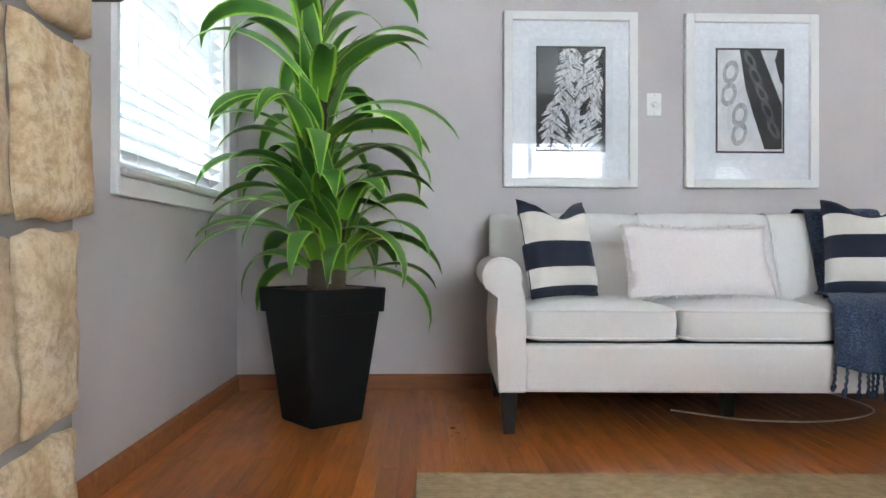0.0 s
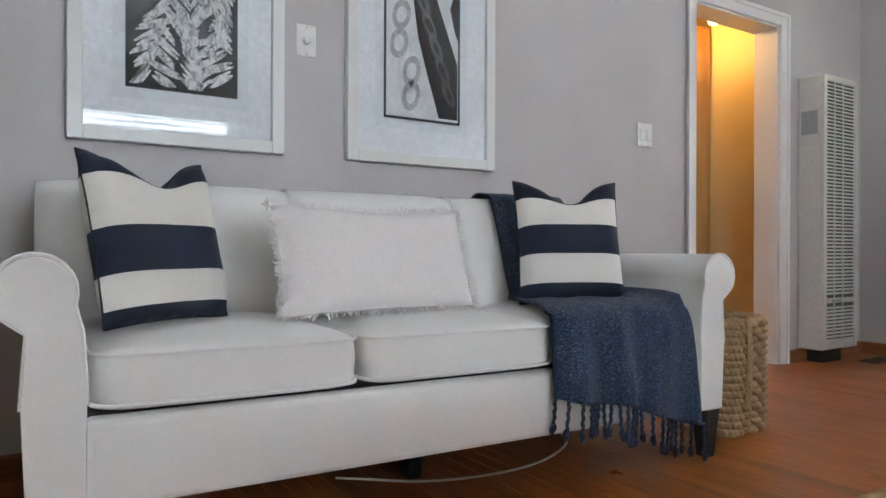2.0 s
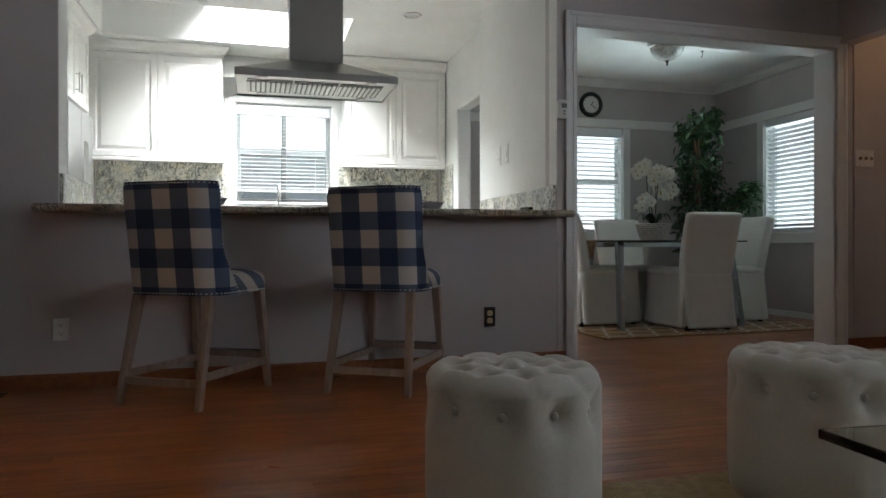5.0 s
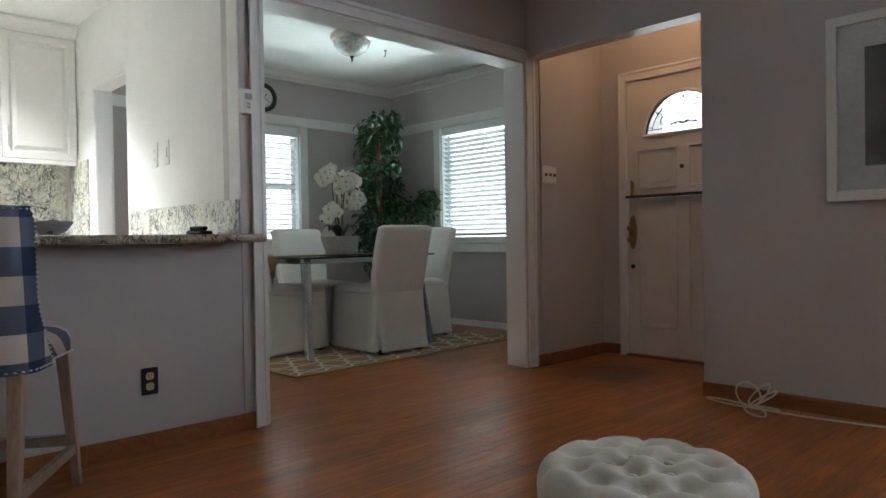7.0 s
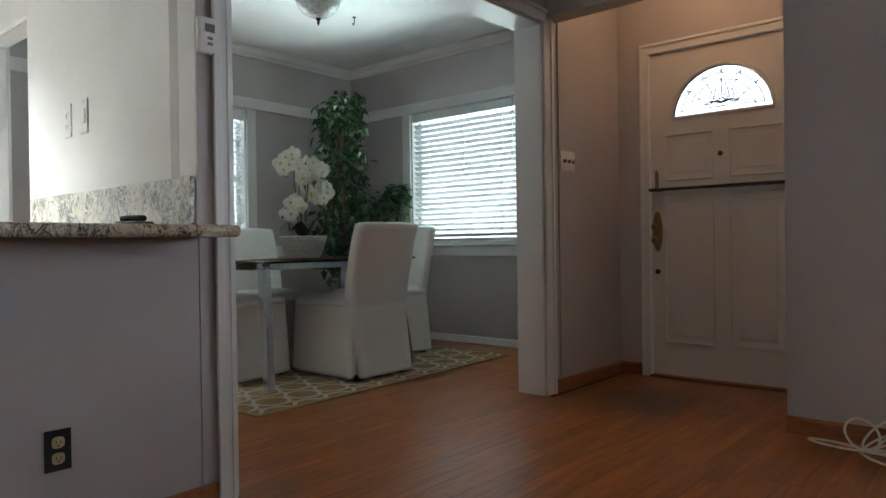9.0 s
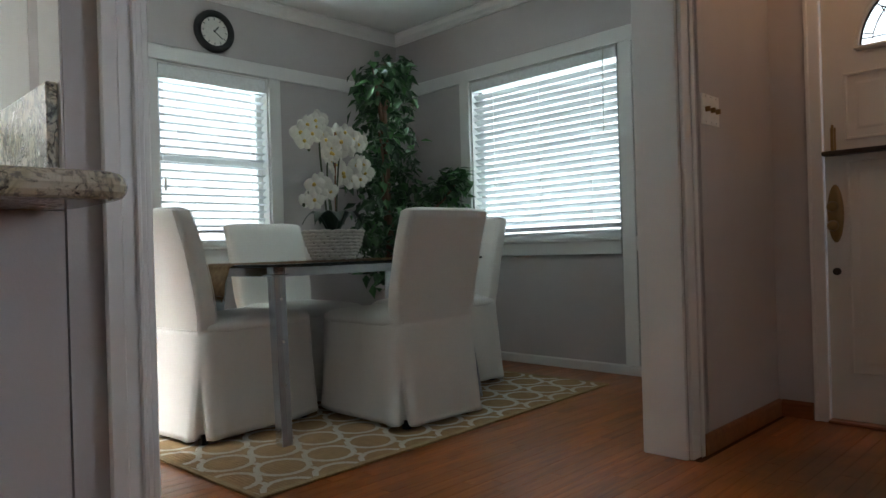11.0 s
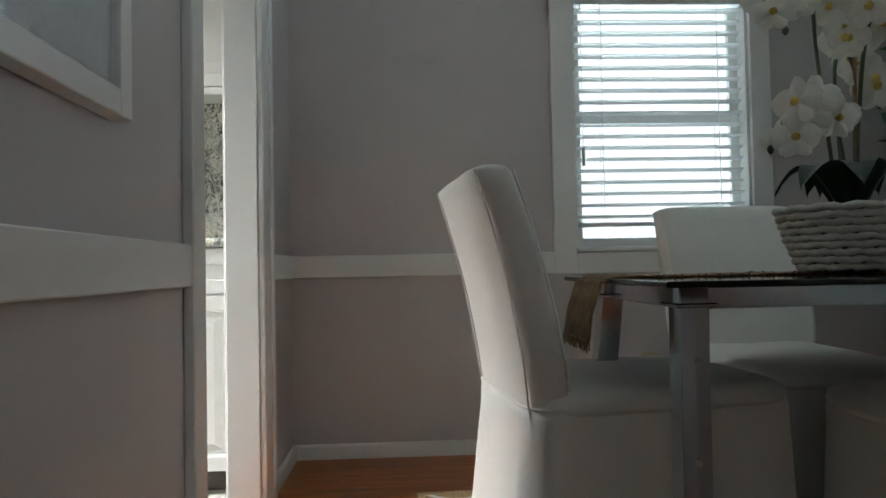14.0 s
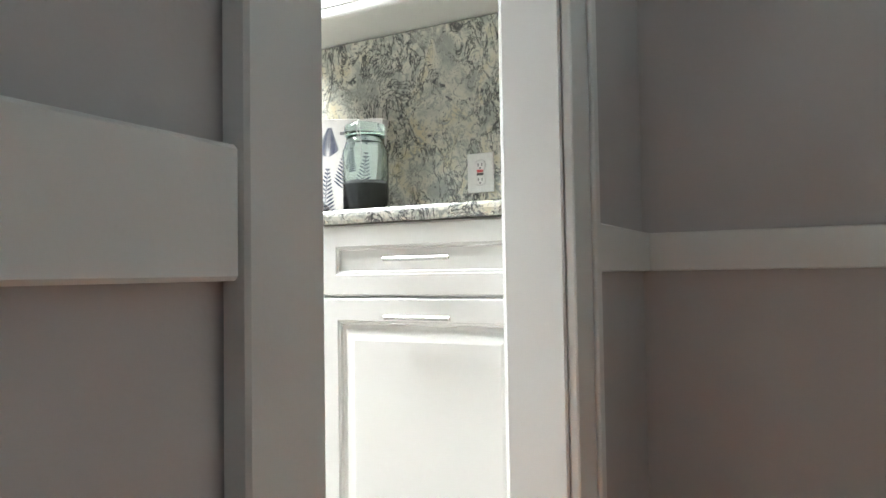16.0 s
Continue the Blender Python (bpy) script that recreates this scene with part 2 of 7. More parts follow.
def part(name, bm, material, parent=None, label="", smooth=False):
    """Links a bmesh as one mesh object, under parent if given."""
    me = bpy.data.meshes.new(name)
    bm.to_mesh(me)
    bm.free()
    for m in material if isinstance(material, (list, tuple)) else (material,):
        me.materials.append(m)
    if smooth:
        me.polygons.foreach_set("use_smooth", [True] * len(me.polygons))
    ob = new(name, me)
    if parent:
        ob.parent = parent
    if label:
        ob["label"] = label
    return ob


def empty(name, m, label, category, group=""):
    ob = new(name)
    ob.empty_display_size = 0.1
    ob.matrix_basis = m
    return tagged(ob, label, category, group)


def add_box(bm, lo, hi):
    vs = [bm.verts.new((x, y, z)) for x in (lo[0], hi[0]) for y in (lo[1], hi[1]) for z in (lo[2], hi[2])]
    for f in ((0, 1, 3, 2), (4, 6, 7, 5), (0, 4, 5, 1), (2, 3, 7, 6), (0, 2, 6, 4), (1, 5, 7, 3)):
        bm.faces.new([vs[i] for i in f])
    return vs


def box(lo, hi, bevel=0.0, seg=2):
    bm = bmesh.new()
    add_box(bm, [min(a, b) for a, b in zip(lo, hi)], [max(a, b) for a, b in zip(lo, hi)])
    if bevel:
        bmesh.ops.bevel(bm, geom=bm.edges[:], offset=bevel, segments=seg, affect="EDGES", profile=0.5)
    return bm


def boxes(*pairs):
    bm = bmesh.new()
    for lo, hi in pairs:
        add_box(bm, [min(a, b) for a, b in zip(lo, hi)], [max(a, b) for a, b in zip(lo, hi)])
    return bm


def loft(rings, caps=True, closed=True, bm=None):
    """Skins a list of rings with the same number of points each."""
    bm = bm or bmesh.new()
    vs = [[bm.verts.new(p) for p in r] for r in rings]
    n = len(vs[0])
    for a, b in zip(vs, vs[1:]):
        for i in range(n if closed else n - 1):
            j = (i + 1) % n
            bm.faces.new((a[i], a[j], b[j], b[i]))
    if caps and closed:
        bm.faces.new(vs[0][::-1])
        bm.faces.new(vs[-1])
    return bm


def lathe(profile, seg=32, bm=None):
    return loft([[(r * math.cos(2 * math.pi * i / seg), r * math.sin(2 * math.pi * i / seg), z) for i in range(seg)] for r, z in profile], True, True, bm)


def tube(points, radius, seg=8, bm=None):
    pts = [Vector(p) for p in points]
    rad = radius if isinstance(radius, (list, tuple)) else [radius] * len(pts)
    rings, side = [], None
    for i, p in enumerate(pts):
        d = (pts[min(i + 1, len(pts) - 1)] - pts[max(i - 1, 0)]).normalized()
        if side is None:
            side = d.orthogonal().normalized()
        side = (side - d * side.dot(d)).normalized()
        up = d.cross(side)
        rings.append([p + (side * math.cos(2 * math.pi * k / seg) + up * math.sin(2 * math.pi * k / seg)) * rad[i] for k in range(seg)])
    return loft(rings, True, True, bm)


def rounded(w, d, power=4.0, n=32):
    """A ring in the plane, half sizes w and d, squarer with a higher power."""
    out = []
    for i in range(n):
        a = 2 * math.pi * i / n
        c, s = math.cos(a), math.sin(a)
        out.append((w * math.copysign(abs(c) ** (2 / power), c), d * math.copysign(abs(s) ** (2 / power), s)))
    return out


def curve_points(ctrl, n=8):
    """Smooth points through control points."""
    P = [Vector(p) for p in ctrl]
    P = [P[0] * 2 - P[1]] + P + [P[-1] * 2 - P[-2]]
    out = []
    for i in range(1, len(P) - 2):
        for k in range(n):
            t = k / n
            a, b, c, d = P[i - 1:i + 3]
            out.append(0.5 * ((2 * b) + (c - a) * t + (2 * a - 5 * b + 4 * c - d) * t * t + (3 * b - a - 3 * c + d) * t ** 3))
    return out + [P[-2]]


def structure(name, bm, material, label="", category=""):
    return tagged(part(name, bm, material), label, category, kind="structure")


# ---- the setting: plan in metres, north is +y ----
YN, XB, YS, XW = 4.90, 5.815, -1.627, -1.40      # living room: sofa wall, bar wall, south wall, west wall
XE, YDS, YDN = 9.614, -3.275, 0.678              # dining room: east, south, north walls
XK, YKS, YKN = 9.75, 0.80, 5.45                  # kitchen: east, south, north walls
TOP, KTOP, DTOP = 3.2, 3.18, 3.155
XB2 = 6.02

structure("floor", boxes(((-2.2, -3.6, -0.25), (10.2, 6.6, -0.012))), FLOORGAP, "dark subfloor under the oak strips", "floor")
structure("ground", boxes(((-60, -60, -0.9), (70, 60, -0.6))), plain("garden_soil", (0.12, 0.12, 0.07), 0.95), "plain garden ground outside", "ground")
structure("wall_north", boxes(((-1.6, YN, 0), (3.74, YN + 0.17, TOP)), ((4.69, YN, 0), (XB, YN + 0.17, TOP)), ((3.74, YN, 2.43), (4.69, YN + 0.17, TOP))), GREY, "warm grey painted wall behind the sofa", "wall")
structure("wall_bar", boxes(((XB, 0.95, 0), (5.95, 4.283, 1.078)), ((XB, 4.283, 0), (5.95, YN + 0.17, TOP)), ((XB, 0.80, 0), (5.95, 0.946, TOP)), ((XB, 0.946, 3.0), (5.95, 4.283, TOP)), ((XB, -1.60, 2.535), (5.95, 0.80, TOP)), ((XB, -1.78, 0), (5.95, -1.60, TOP)), ((5.80, -2.88, 0), (5.95, -1.78, TOP))), GREY, "warm grey half wall with bar opening", "wall")
structure("wall_bar_kitchen_side", boxes(((5.95, 0.95, 0), (XB2, 4.279, 1.078)), ((5.95, 4.279, 0), (XB2, YKN, TOP)), ((5.954, 0.946, 3.0), (XB2, 4.279, TOP)), ((XB + 0.003, 4.279, 1.12), (5.954, 4.2829, 3.0)), ((XB + 0.003, 0.9462, 1.12), (5.954, 0.95, 3.0))), WHITEWALL, "white painted kitchen face of the bar wall", "wall")
structure("wall_dining_west", boxes(((5.95, -1.60, 2.535), (XB2, 0.80, TOP)), ((5.95, YDS - 0.2, 0), (XB2, -1.60, TOP)), ((5.95, 0.80, 0), (XB2, 0.95, TOP)), ((XB2, 0.80, 0), (6.30, 0.95, TOP))), GREY, "warm grey dining side of the bar wall", "wall")
structure("wall_south", boxes(((-1.6, YS - 0.2, 0), (0.2, YS, TOP)), ((2.6, YS - 0.2, 0), (4.312, YS, TOP)), ((0.2, YS - 0.2, 0), (2.6, YS, 1.15)), ((0.2, YS - 0.2, 2.6), (2.6, YS, TOP)), ((4.312, YS - 0.15, 2.57), (XB, YS, TOP)), ((4.162, -2.88, 0), (4.312, YS - 0.2, TOP))), GREY, "warm grey wall beside the entry", "wall")
structure("wall_entry", boxes(((4.312, -2.88, 0), (4.535, -2.69, TOP)), ((5.545, -2.88, 0), (5.80, -2.69, TOP)), ((4.535, -2.88, 2.475), (5.545, -2.69, TOP))), GREY, "warm grey wall round the front door", "wall")
structure("wall_west", boxes(((XW - 0.2, YS - 0.2, 0), (XW, 3.24, TOP)), ((XW - 0.2, 3.24, 0), (XW, 4.62, 1.13)), ((XW - 0.2, 3.24, 2.75), (XW, 4.62, TOP)), ((XW - 0.2, 4.62, 0), (XW, YN, TOP))), GREY, "warm grey wall with blinds window", "wall")
structure("wall_dining_east", boxes(((XE, -0.82, 0), (XE + 0.18, YDN + 0.15, TOP)), ((XE, YDS - 0.2, 0), (XE + 0.18, -1.785, TOP)), ((XE, -1.785, 0), (XE + 0.18, -0.82, 1.07)), ((XE, -1.785, 2.50), (XE + 0.18, -0.82, TOP))), GREY, "warm grey panelled dining wall", "wall")
structure("wall_dining_south", boxes(((XB2, YDS - 0.2, 0), (7.09, YDS, TOP)), ((8.61, YDS - 0.2, 0), (XE, YDS, TOP)), ((7.09, YDS - 0.2, 0), (8.61, YDS, 1.045)), ((7.09, YDS - 0.2, 2.51), (8.61, YDS, TOP))), GREY, "warm grey panelled dining wall", "wall")
structure("wall_dining_north", boxes(((6.30, YDN, 0), (7.996, 0.78, TOP)), ((8.85, YDN, 0), (XE, 0.78, TOP)), ((7.996, YDN, 2.5), (8.85, 0.78, TOP))), GREY, "warm grey dining wall with kitchen doorway", "wall")
structure("wall_kitchen_south", boxes(((6.30, 0.78, 0), (7.996, YKS, TOP)), ((8.85, 0.78, 0), (XK, YKS, TOP)), ((7.996, 0.78, 2.5), (8.85, YKS, TOP))), WHITEWALL, "white kitchen wall with doorway", "wall")
structure("wall_kitchen_east", boxes(((XK, 0.78, 0), (XK + 0.18, 2.19, TOP)), ((XK, 3.345, 0), (XK + 0.18, YKN, TOP)), ((XK, 2.19, 0), (XK + 0.18, 3.345, 1.42)), ((XK, 2.19, 2.62), (XK + 0.18, 3.345, TOP))), WHITEWALL, "white kitchen wall with window", "wall")
structure("wall_kitchen_north", boxes(((XB2, YKN, 0), (XK + 0.18, YKN + 0.15, TOP))), WHITEWALL, "white kitchen wall", "wall")
structure("wall_hall", boxes(((3.0, 6.35, 0), (5.8, 6.5, TOP)), ((2.85, YN + 0.17, 0), (3.0, 6.5, TOP)), ((4.86, YN + 0.17, 0), (5.0, 6.35, TOP))), paint("hall_ochre_paint", (0.62, 0.47, 0.26), 0.5), "ochre painted hall walls", "wall")
structure("ceiling", boxes(((-1.6, -2.9, TOP), (XB2, 6.5, TOP + 0.15)), ((XB2, YDS - 0.2, DTOP), (10.0, 0.78, TOP + 0.15))), CEIL, "plain white ceiling", "ceiling")
structure("ceiling_kitchen", boxes(((XB2, 0.78, KTOP), (8.05, YKN, KTOP + 0.17)), ((9.22, 0.78, KTOP), (10.0, YKN, KTOP + 0.17)), ((8.05, 0.78, KTOP), (9.22, 2.15, KTOP + 0.17)), ((8.05, 4.70, KTOP), (9.22, YKN, KTOP + 0.17)),
    ((8.0, 2.1, KTOP + 0.17), (8.05, 4.75, 3.7)), ((9.22, 2.1, KTOP + 0.17), (9.27, 4.75, 3.7)), ((8.05, 2.1, KTOP + 0.17), (9.22, 2.15, 3.7)), ((8.05, 4.70, KTOP + 0.17), (9.22, 4.75, 3.7)), ((8.0, 2.1, 3.7), (9.27, 4.75, 3.75))), CEIL, "white kitchen ceiling with skylight well", "ceiling")


def baseboard(a, b, face, height, material, thick=0.02):
    """A skirting board along a wall from a to b; face is the way it looks."""
    n = Vector((*face, 0)) * thick
    d = (Vector((*b, 0)) - Vector((*a, 0))).normalized() * 0.0
    prof = [(0, 0), (1, 0), (1, height * 0.86), (0.45, height), (0, height)]
    rings = [[(p[0] + n.x * u + d.x, p[1] + n.y * u + d.y, v) for u, v in prof] for p in (a, b)]
    bm = loft(rings)
    bmesh.ops.recalc_face_normals(bm, faces=bm.faces[:])
    return structure("baseboard", bm, material, "stained oak baseboard" if material is BASEWOOD else "white painted baseboard", "baseboard")


for a, b, n in (((XW, YN), (3.66, YN), (0, -1)), ((4.77, YN), (XB, YN), (0, -1)), ((XB, YN - 0.02), (XB, 0.875), (-1, 0)), ((5.80, -1.70), (5.80, -2.69), (-1, 0)),
                ((XW, YS), (4.312, YS), (0, 1)), ((XW, 2.32), (XW, YN - 0.02), (1, 0)), ((5.78, -2.69), (5.62, -2.69), (0, 1))):
    baseboard(a, b, n, 0.092, BASEWOOD)
for a, b, n in (((6.30, YDN), (7.894, YDN), (0, -1)), ((9.0, YDN), (XE, YDN), (0, -1)), ((XE, YDN), (XE, YDS), (-1, 0)), ((XE, YDS), (XB2, YDS), (0, 1)), ((XB2, YDS), (XB2, -1.72), (1, 0))):
    baseboard(a, b, n, 0.075, TRIM)


def trim(pairs, name="trim", label="white painted wooden trim", bevel=0.004, material=None):
    bm = bmesh.new()
    for lo, hi in pairs:
        one = box(lo, hi, bevel, 1)
        me = bpy.data.meshes.new("t")
        one.to_mesh(me)
        one.free()
        bm.from_mesh(me)
        bpy.data.meshes.remove(me)
    return structure(name, bm, material or TRIM, label, "trim")


# hall doorway
trim([((3.665, YN - 0.022, 0), (3.745, YN, 2.50)), ((4.685, YN - 0.022, 0), (4.77, YN, 2.50)), ((3.745, YN - 0.022, 2.425), (4.685, YN, 2.50)), ((3.655, YN - 0.034, 0), (3.685, YN - 0.022, 2.515)), ((4.75, YN - 0.034, 0), (4.78, YN - 0.022, 2.515)), ((3.685, YN - 0.034, 2.485), (4.75, YN - 0.022, 2.515)),
      ((3.741, YN, 0), (3.758, YN + 0.185, 2.43)), ((4.672, YN, 0), (4.689, YN + 0.185, 2.43)), ((3.758, YN, 2.412), (4.672, YN + 0.185, 2.429))], "door_frame_hall", "white painted doorway casing to the hall")
# dining opening casing
trim([((XB - 0.02, 0.802, 0), (XB, 0.880, 2.61)), ((XB - 0.034, 0.855, 0), (XB - 0.02, 0.89, 2.625)), ((XB - 0.028, 0.815, 0), (XB - 0.02, 0.828, 2.56)), ((XB - 0.02, -1.69, 0), (XB, -1.602, 2.61)), ((XB - 0.032, -1.70, 0), (XB - 0.02, -1.668, 2.625)),
      ((XB - 0.02, -1.602, 2.532), (XB, 0.802, 2.61)), ((XB - 0.034, -1.668, 2.595), (XB - 0.02, 0.855, 2.625)),
      ((XB, 0.782, 0), (XB2 + 0.012, 0.799, 2.534)), ((XB, -1.599, 0), (XB2 + 0.012, -1.58, 2.534)), ((XB, -1.58, 2.516), (XB2 + 0.012, 0.782, 2.534)),
      ((XB2, -1.70, 0), (XB2 + 0.02, -1.599, 2.62)), ((XB2, -1.599, 2.534), (XB2 + 0.02, 0.798, 2.62))], "door_frame_dining", "white painted cased opening to the dining room")
# kitchen doorway, dining side and jambs
trim([((7.896, YDN - 0.032, 0), (8.002, YDN, 2.6)), ((8.846, YDN - 0.022, 0), (9.004, YDN, 2.6)), ((8.966, YDN - 0.034, 0), (9.008, YDN - 0.022, 2.6)), ((8.002, YDN - 0.022, 2.49), (8.846, YDN, 2.6)),
      ((7.997, YDN, 0), (8.011, YKS + 0.012, 2.498)), ((8.836, YDN, 0), (8.849, YKS + 0.012, 2.498)), ((8.011, YDN, 2.48), (8.836, YKS + 0.012, 2.498)),
      ((7.955, YKS, 0), (8.015, YKS + 0.02, 2.58)), ((8.845, YKS, 0), (8.91, YKS + 0.02, 2.58)), ((8.015, YKS, 2.49), (8.845, YKS + 0.02, 2.58))], "door_frame_kitchen", "white painted casing of the kitchen doorway")
# dining wall boards: picture rail, chair rail and stiles
T = 0.026
trim([((XE - T, YDS, 2.505), (XE, YDN, 2.62)), ((6.04, YDS, 2.505), (XE - T, YDS + T, 2.62)), ((6.30, YDN - T, 2.515), (XE - T, YDN, 2.62))], "trim_picture_rail", "white painted flat picture rail")
trim([((XE - T, -0.70, 0.934), (XE, YDN, 1.049)), ((XE - T, YDS, 0.934), (XE, -1.895, 1.049)), ((6.30, YDN - T, 0.934), (7.895, YDN, 1.049)), ((9.009, YDN - T, 0.934), (XE - T, YDN, 1.049)), ((8.73, YDS, 0.934), (XE - T, YDS + T, 1.049)), ((6.04, YDS, 0.934), (6.97, YDS + T, 1.049))], "trim_chair_rail", "white painted flat chair rail")
trim([((6.97, YDS, 0.075), (7.085, YDS + T, 2.505)), ((6.70, YDS, 0.075), (6.80, YDS + T - 0.004, 0.934)), ((6.70, YDS, 1.049), (6.80, YDS + T - 0.004, 2.505))], "trim_stile", "white painted wall stiles")
# crown moulding in the dining room
def crown(a, b, inward):
    prof = [(0, 0), (0.012, 0), (0.02, 0.02), (0.055, 0.045), (0.075, 0.08), (0.09, 0.085), (0.09, 0.098), (0, 0.098)]
    bm = loft([[(p[0] + inward[0] * u, p[1] + inward[1] * u, DTOP - 0.1 + v) for u, v in prof] for p in (a, b)])
    bmesh.ops.recalc_face_normals(bm, faces=bm.faces[:])
    structure("trim_crown", bm, TRIM, "white crown moulding under the ceiling", "trim")


crown((XE, YDS), (XE, YDN), (-1, 0))
crown((XB2, YDS), (XE, YDS), (0, 1))
crown((6.30, YDN), (XE, YDN), (0, -1))


# ---- windows with blinds ----


def window(name, along, at, a0, a1, z0, z1, out, casing, tilt=20.0, pitch=0.062, sash="hung", drop=0.0, headrail=0.11, label="", depth=0.1, slatw=0.055, rail=0.075):
    """A window in a wall. along: the axis in which it is wide; at: the room face of the wall; out: +1 or -1, the way outdoors.
    casing: boards left, right, top, bottom."""
    def P(a, d, z):
        return (a, at + out * d, z) if along == "x" else (at + out * d, a, z)

    root = tagged(empty(name, Matrix(), label, "window"), kind="structure")
    def bx(nm, a, d, z, material, bevel=0.003, lab=""):
        return part(nm, box(P(a[0], d[0], z[0]), P(a[1], d[1], z[1]), bevel, 1), material, root, lab)
    l, r, t, b = casing
    p = -0.028
    bx("window_frame", (a0 - l, a0), (p, 0), (z0 - b, z1 + t), TRIM)
    bx("window_frame", (a1, a1 + r), (p, 0), (z0 - b, z1 + t), TRIM)
    if t:
        bx("window_frame", (a0, a1), (p, 0), (z1, z1 + t), TRIM)
    bx("window_sill", (a0 - 0.005, a1 + 0.005), (-0.05, depth), (z0 - 0.028, z0), TRIM, 0.006)
    bx("window_frame", (a0, a1), (p, 0), (z0 - b, z0 - 0.03), TRIM)
    # reveal
    for aa in ((a0 - 0.001, a0 + 0.014), (a1 - 0.014, a1 + 0.001)):
        bx("jamb", aa, (0.0, 0.17), (z0, z1), TRIM, 0)
    bx("jamb", (a0 + 0.014, a1 - 0.014), (0.0, 0.17), (z1 - 0.014, z1), TRIM, 0)
    # sashes
    s0, s1 = a0 + 0.014, a1 - 0.014
    mid = (z0 + z1) / 2 - 0.02
    d0, d1 = depth, depth + 0.035
    w = 0.05
    bx("sash", (s0, s0 + w), (d0, d1), (z0, z1 - 0.014), TRIM)
    bx("sash", (s1 - w, s1), (d0, d1), (z0, z1 - 0.014), TRIM)
    bx("sash", (s0 + w, s1 - w), (d0, d1), (z0, z0 + w), TRIM)
    bx("sash", (s0 + w, s1 - w), (d0, d1), (z1 - 0.014 - w, z1 - 0.014), TRIM)
    if sash == "hung":
        bx("meeting_rail", (s0 + w, s1 - w), (d0 - 0.01, d1), (mid - 0.025, mid + 0.025), TRIM)
        c = (s0 + s1) / 2
        bx("latch", (c - 0.05, c + 0.05), (d0 - 0.03, d0 - 0.01), (mid + 0.026, mid + 0.045), STEEL)
    elif sash == "slider":
        c = (s0 + s1) / 2
        bx("meeting_stile", (c - 0.03, c + 0.03), (d0 - 0.01, d1), (z0 + w, z1 - w), STEEL)
    pane = bx("pane", (s0 + w - 0.004, s1 - w + 0.004), (d0 + 0.014, d0 + 0.019), (z0 + w - 0.004, z1 - w), GLASS, 0)
    pane.visible_shadow = False
    # blind
    blind = empty("window_blind", Matrix(), "white horizontal slat blind, lowered", "blind")
    bz = z0 + drop
    bd = 0.035
    part("headrail", box(P(s0 + 0.004, bd - 0.035, z1 - 0.016 - headrail), P(s1 - 0.004, bd + 0.03, z1 - 0.016), 0.006, 2), SLAT, blind)
    part("bottom_rail", box(P(s0 + 0.012, bd - 0.024, bz + 0.006), P(s1 - 0.012, bd + 0.024, bz + 0.03), 0.005, 2), SLAT, blind)
    z = bz + 0.06
    me = None
    c, s = math.cos(radians(tilt)) * slatw / 2, math.sin(radians(tilt)) * slatw / 2
    while z < z1 - headrail - 0.03:
        if me is None:
            prof = [(-c, -s), (0, 0.003), (c, s), (c, s + 0.003), (0, 0.006), (-c, -s + 0.003)]
            rings = []
            for a in (s0 + 0.012, s1 - 0.012):
                rings.append([P(a, bd + u, v) for u, v in prof])
            bm = loft(rings)
            bmesh.ops.recalc_face_normals(bm, faces=bm.faces[:])
            first = part("slat", bm, SLAT, blind)
            me = first.data
            first.location.z = z
        else:
            o = new("slat", me)
            o.parent = blind
            o.location.z = z
        z += pitch
    n = 3 if a1 - a0 > 1.2 else 2
    for k in range(n):
        a = s0 + (s1 - s0) * (k + 0.5) / n if n == 3 else s0 + (s1 - s0) * (0.16 + 0.68 * k)
        part("ladder_cord", boxes((P(a - 0.002, bd - 0.03, bz + 0.03), P(a + 0.002, bd - 0.026, z1 - headrail)), (P(a - 0.002, bd + 0.027, bz + 0.03), P(a + 0.002, bd + 0.03, z1 - headrail))), SLAT, blind)
    return root, blind, P, bd


_, wb, P, bd = window("window_1", "x", YDS, 7.09, 8.61, 1.045, 2.51, -1, (0.0, 0.115, 0.0, 0.13), -36, 0.058, "fixed", 0.03, 0.085, "wide dining window in a white board frame", 0.1, 0.056)
part("tilt_wand", tube([P(7.21, -0.02, 2.5), P(7.215, -0.03, 1.85)], 0.006, 6), PLASTIC, wb, "clear tilt wand")
_, wb, P, bd = window("window_2", "y", XE, -1.785, -0.82, 1.07, 2.50, 1, (0.11, 0.12, 0.0, 0.14), -22, 0.062, "hung", 0.10, 0.11, "sash dining window in a white board frame", 0.09, 0.038)
part("pull_tassel", boxes((P(-0.87, -0.02, 1.6), P(-0.866, -0.016, 2.4)), (P(-0.876, -0.026, 1.5), P(-0.86, -0.01, 1.6))), PLASTIC, wb)
window("window_3", "y", XW, 3.24, 4.62, 1.13, 2.75, -1, (0.02, 0.02, 0.07, 0.10), -28, 0.062, "hung", 0.0, 0.09, "living room window with a white sill")
window("window_4", "y", XK, 2.19, 3.345, 1.42, 2.62, 1, (0.075, 0.075, 0.07, 0.05), 8, 0.045, "slider", 0.12, 0.12, "kitchen sliding window over the sink", 0.1, 0.04)
window("window_5", "x", YS, 0.2, 2.6, 1.15, 2.60, -1, (0.08, 0.08, 0.08, 0.1), -20, 0.07, "slider", 0.0, 0.08, "wide front window of the living room")

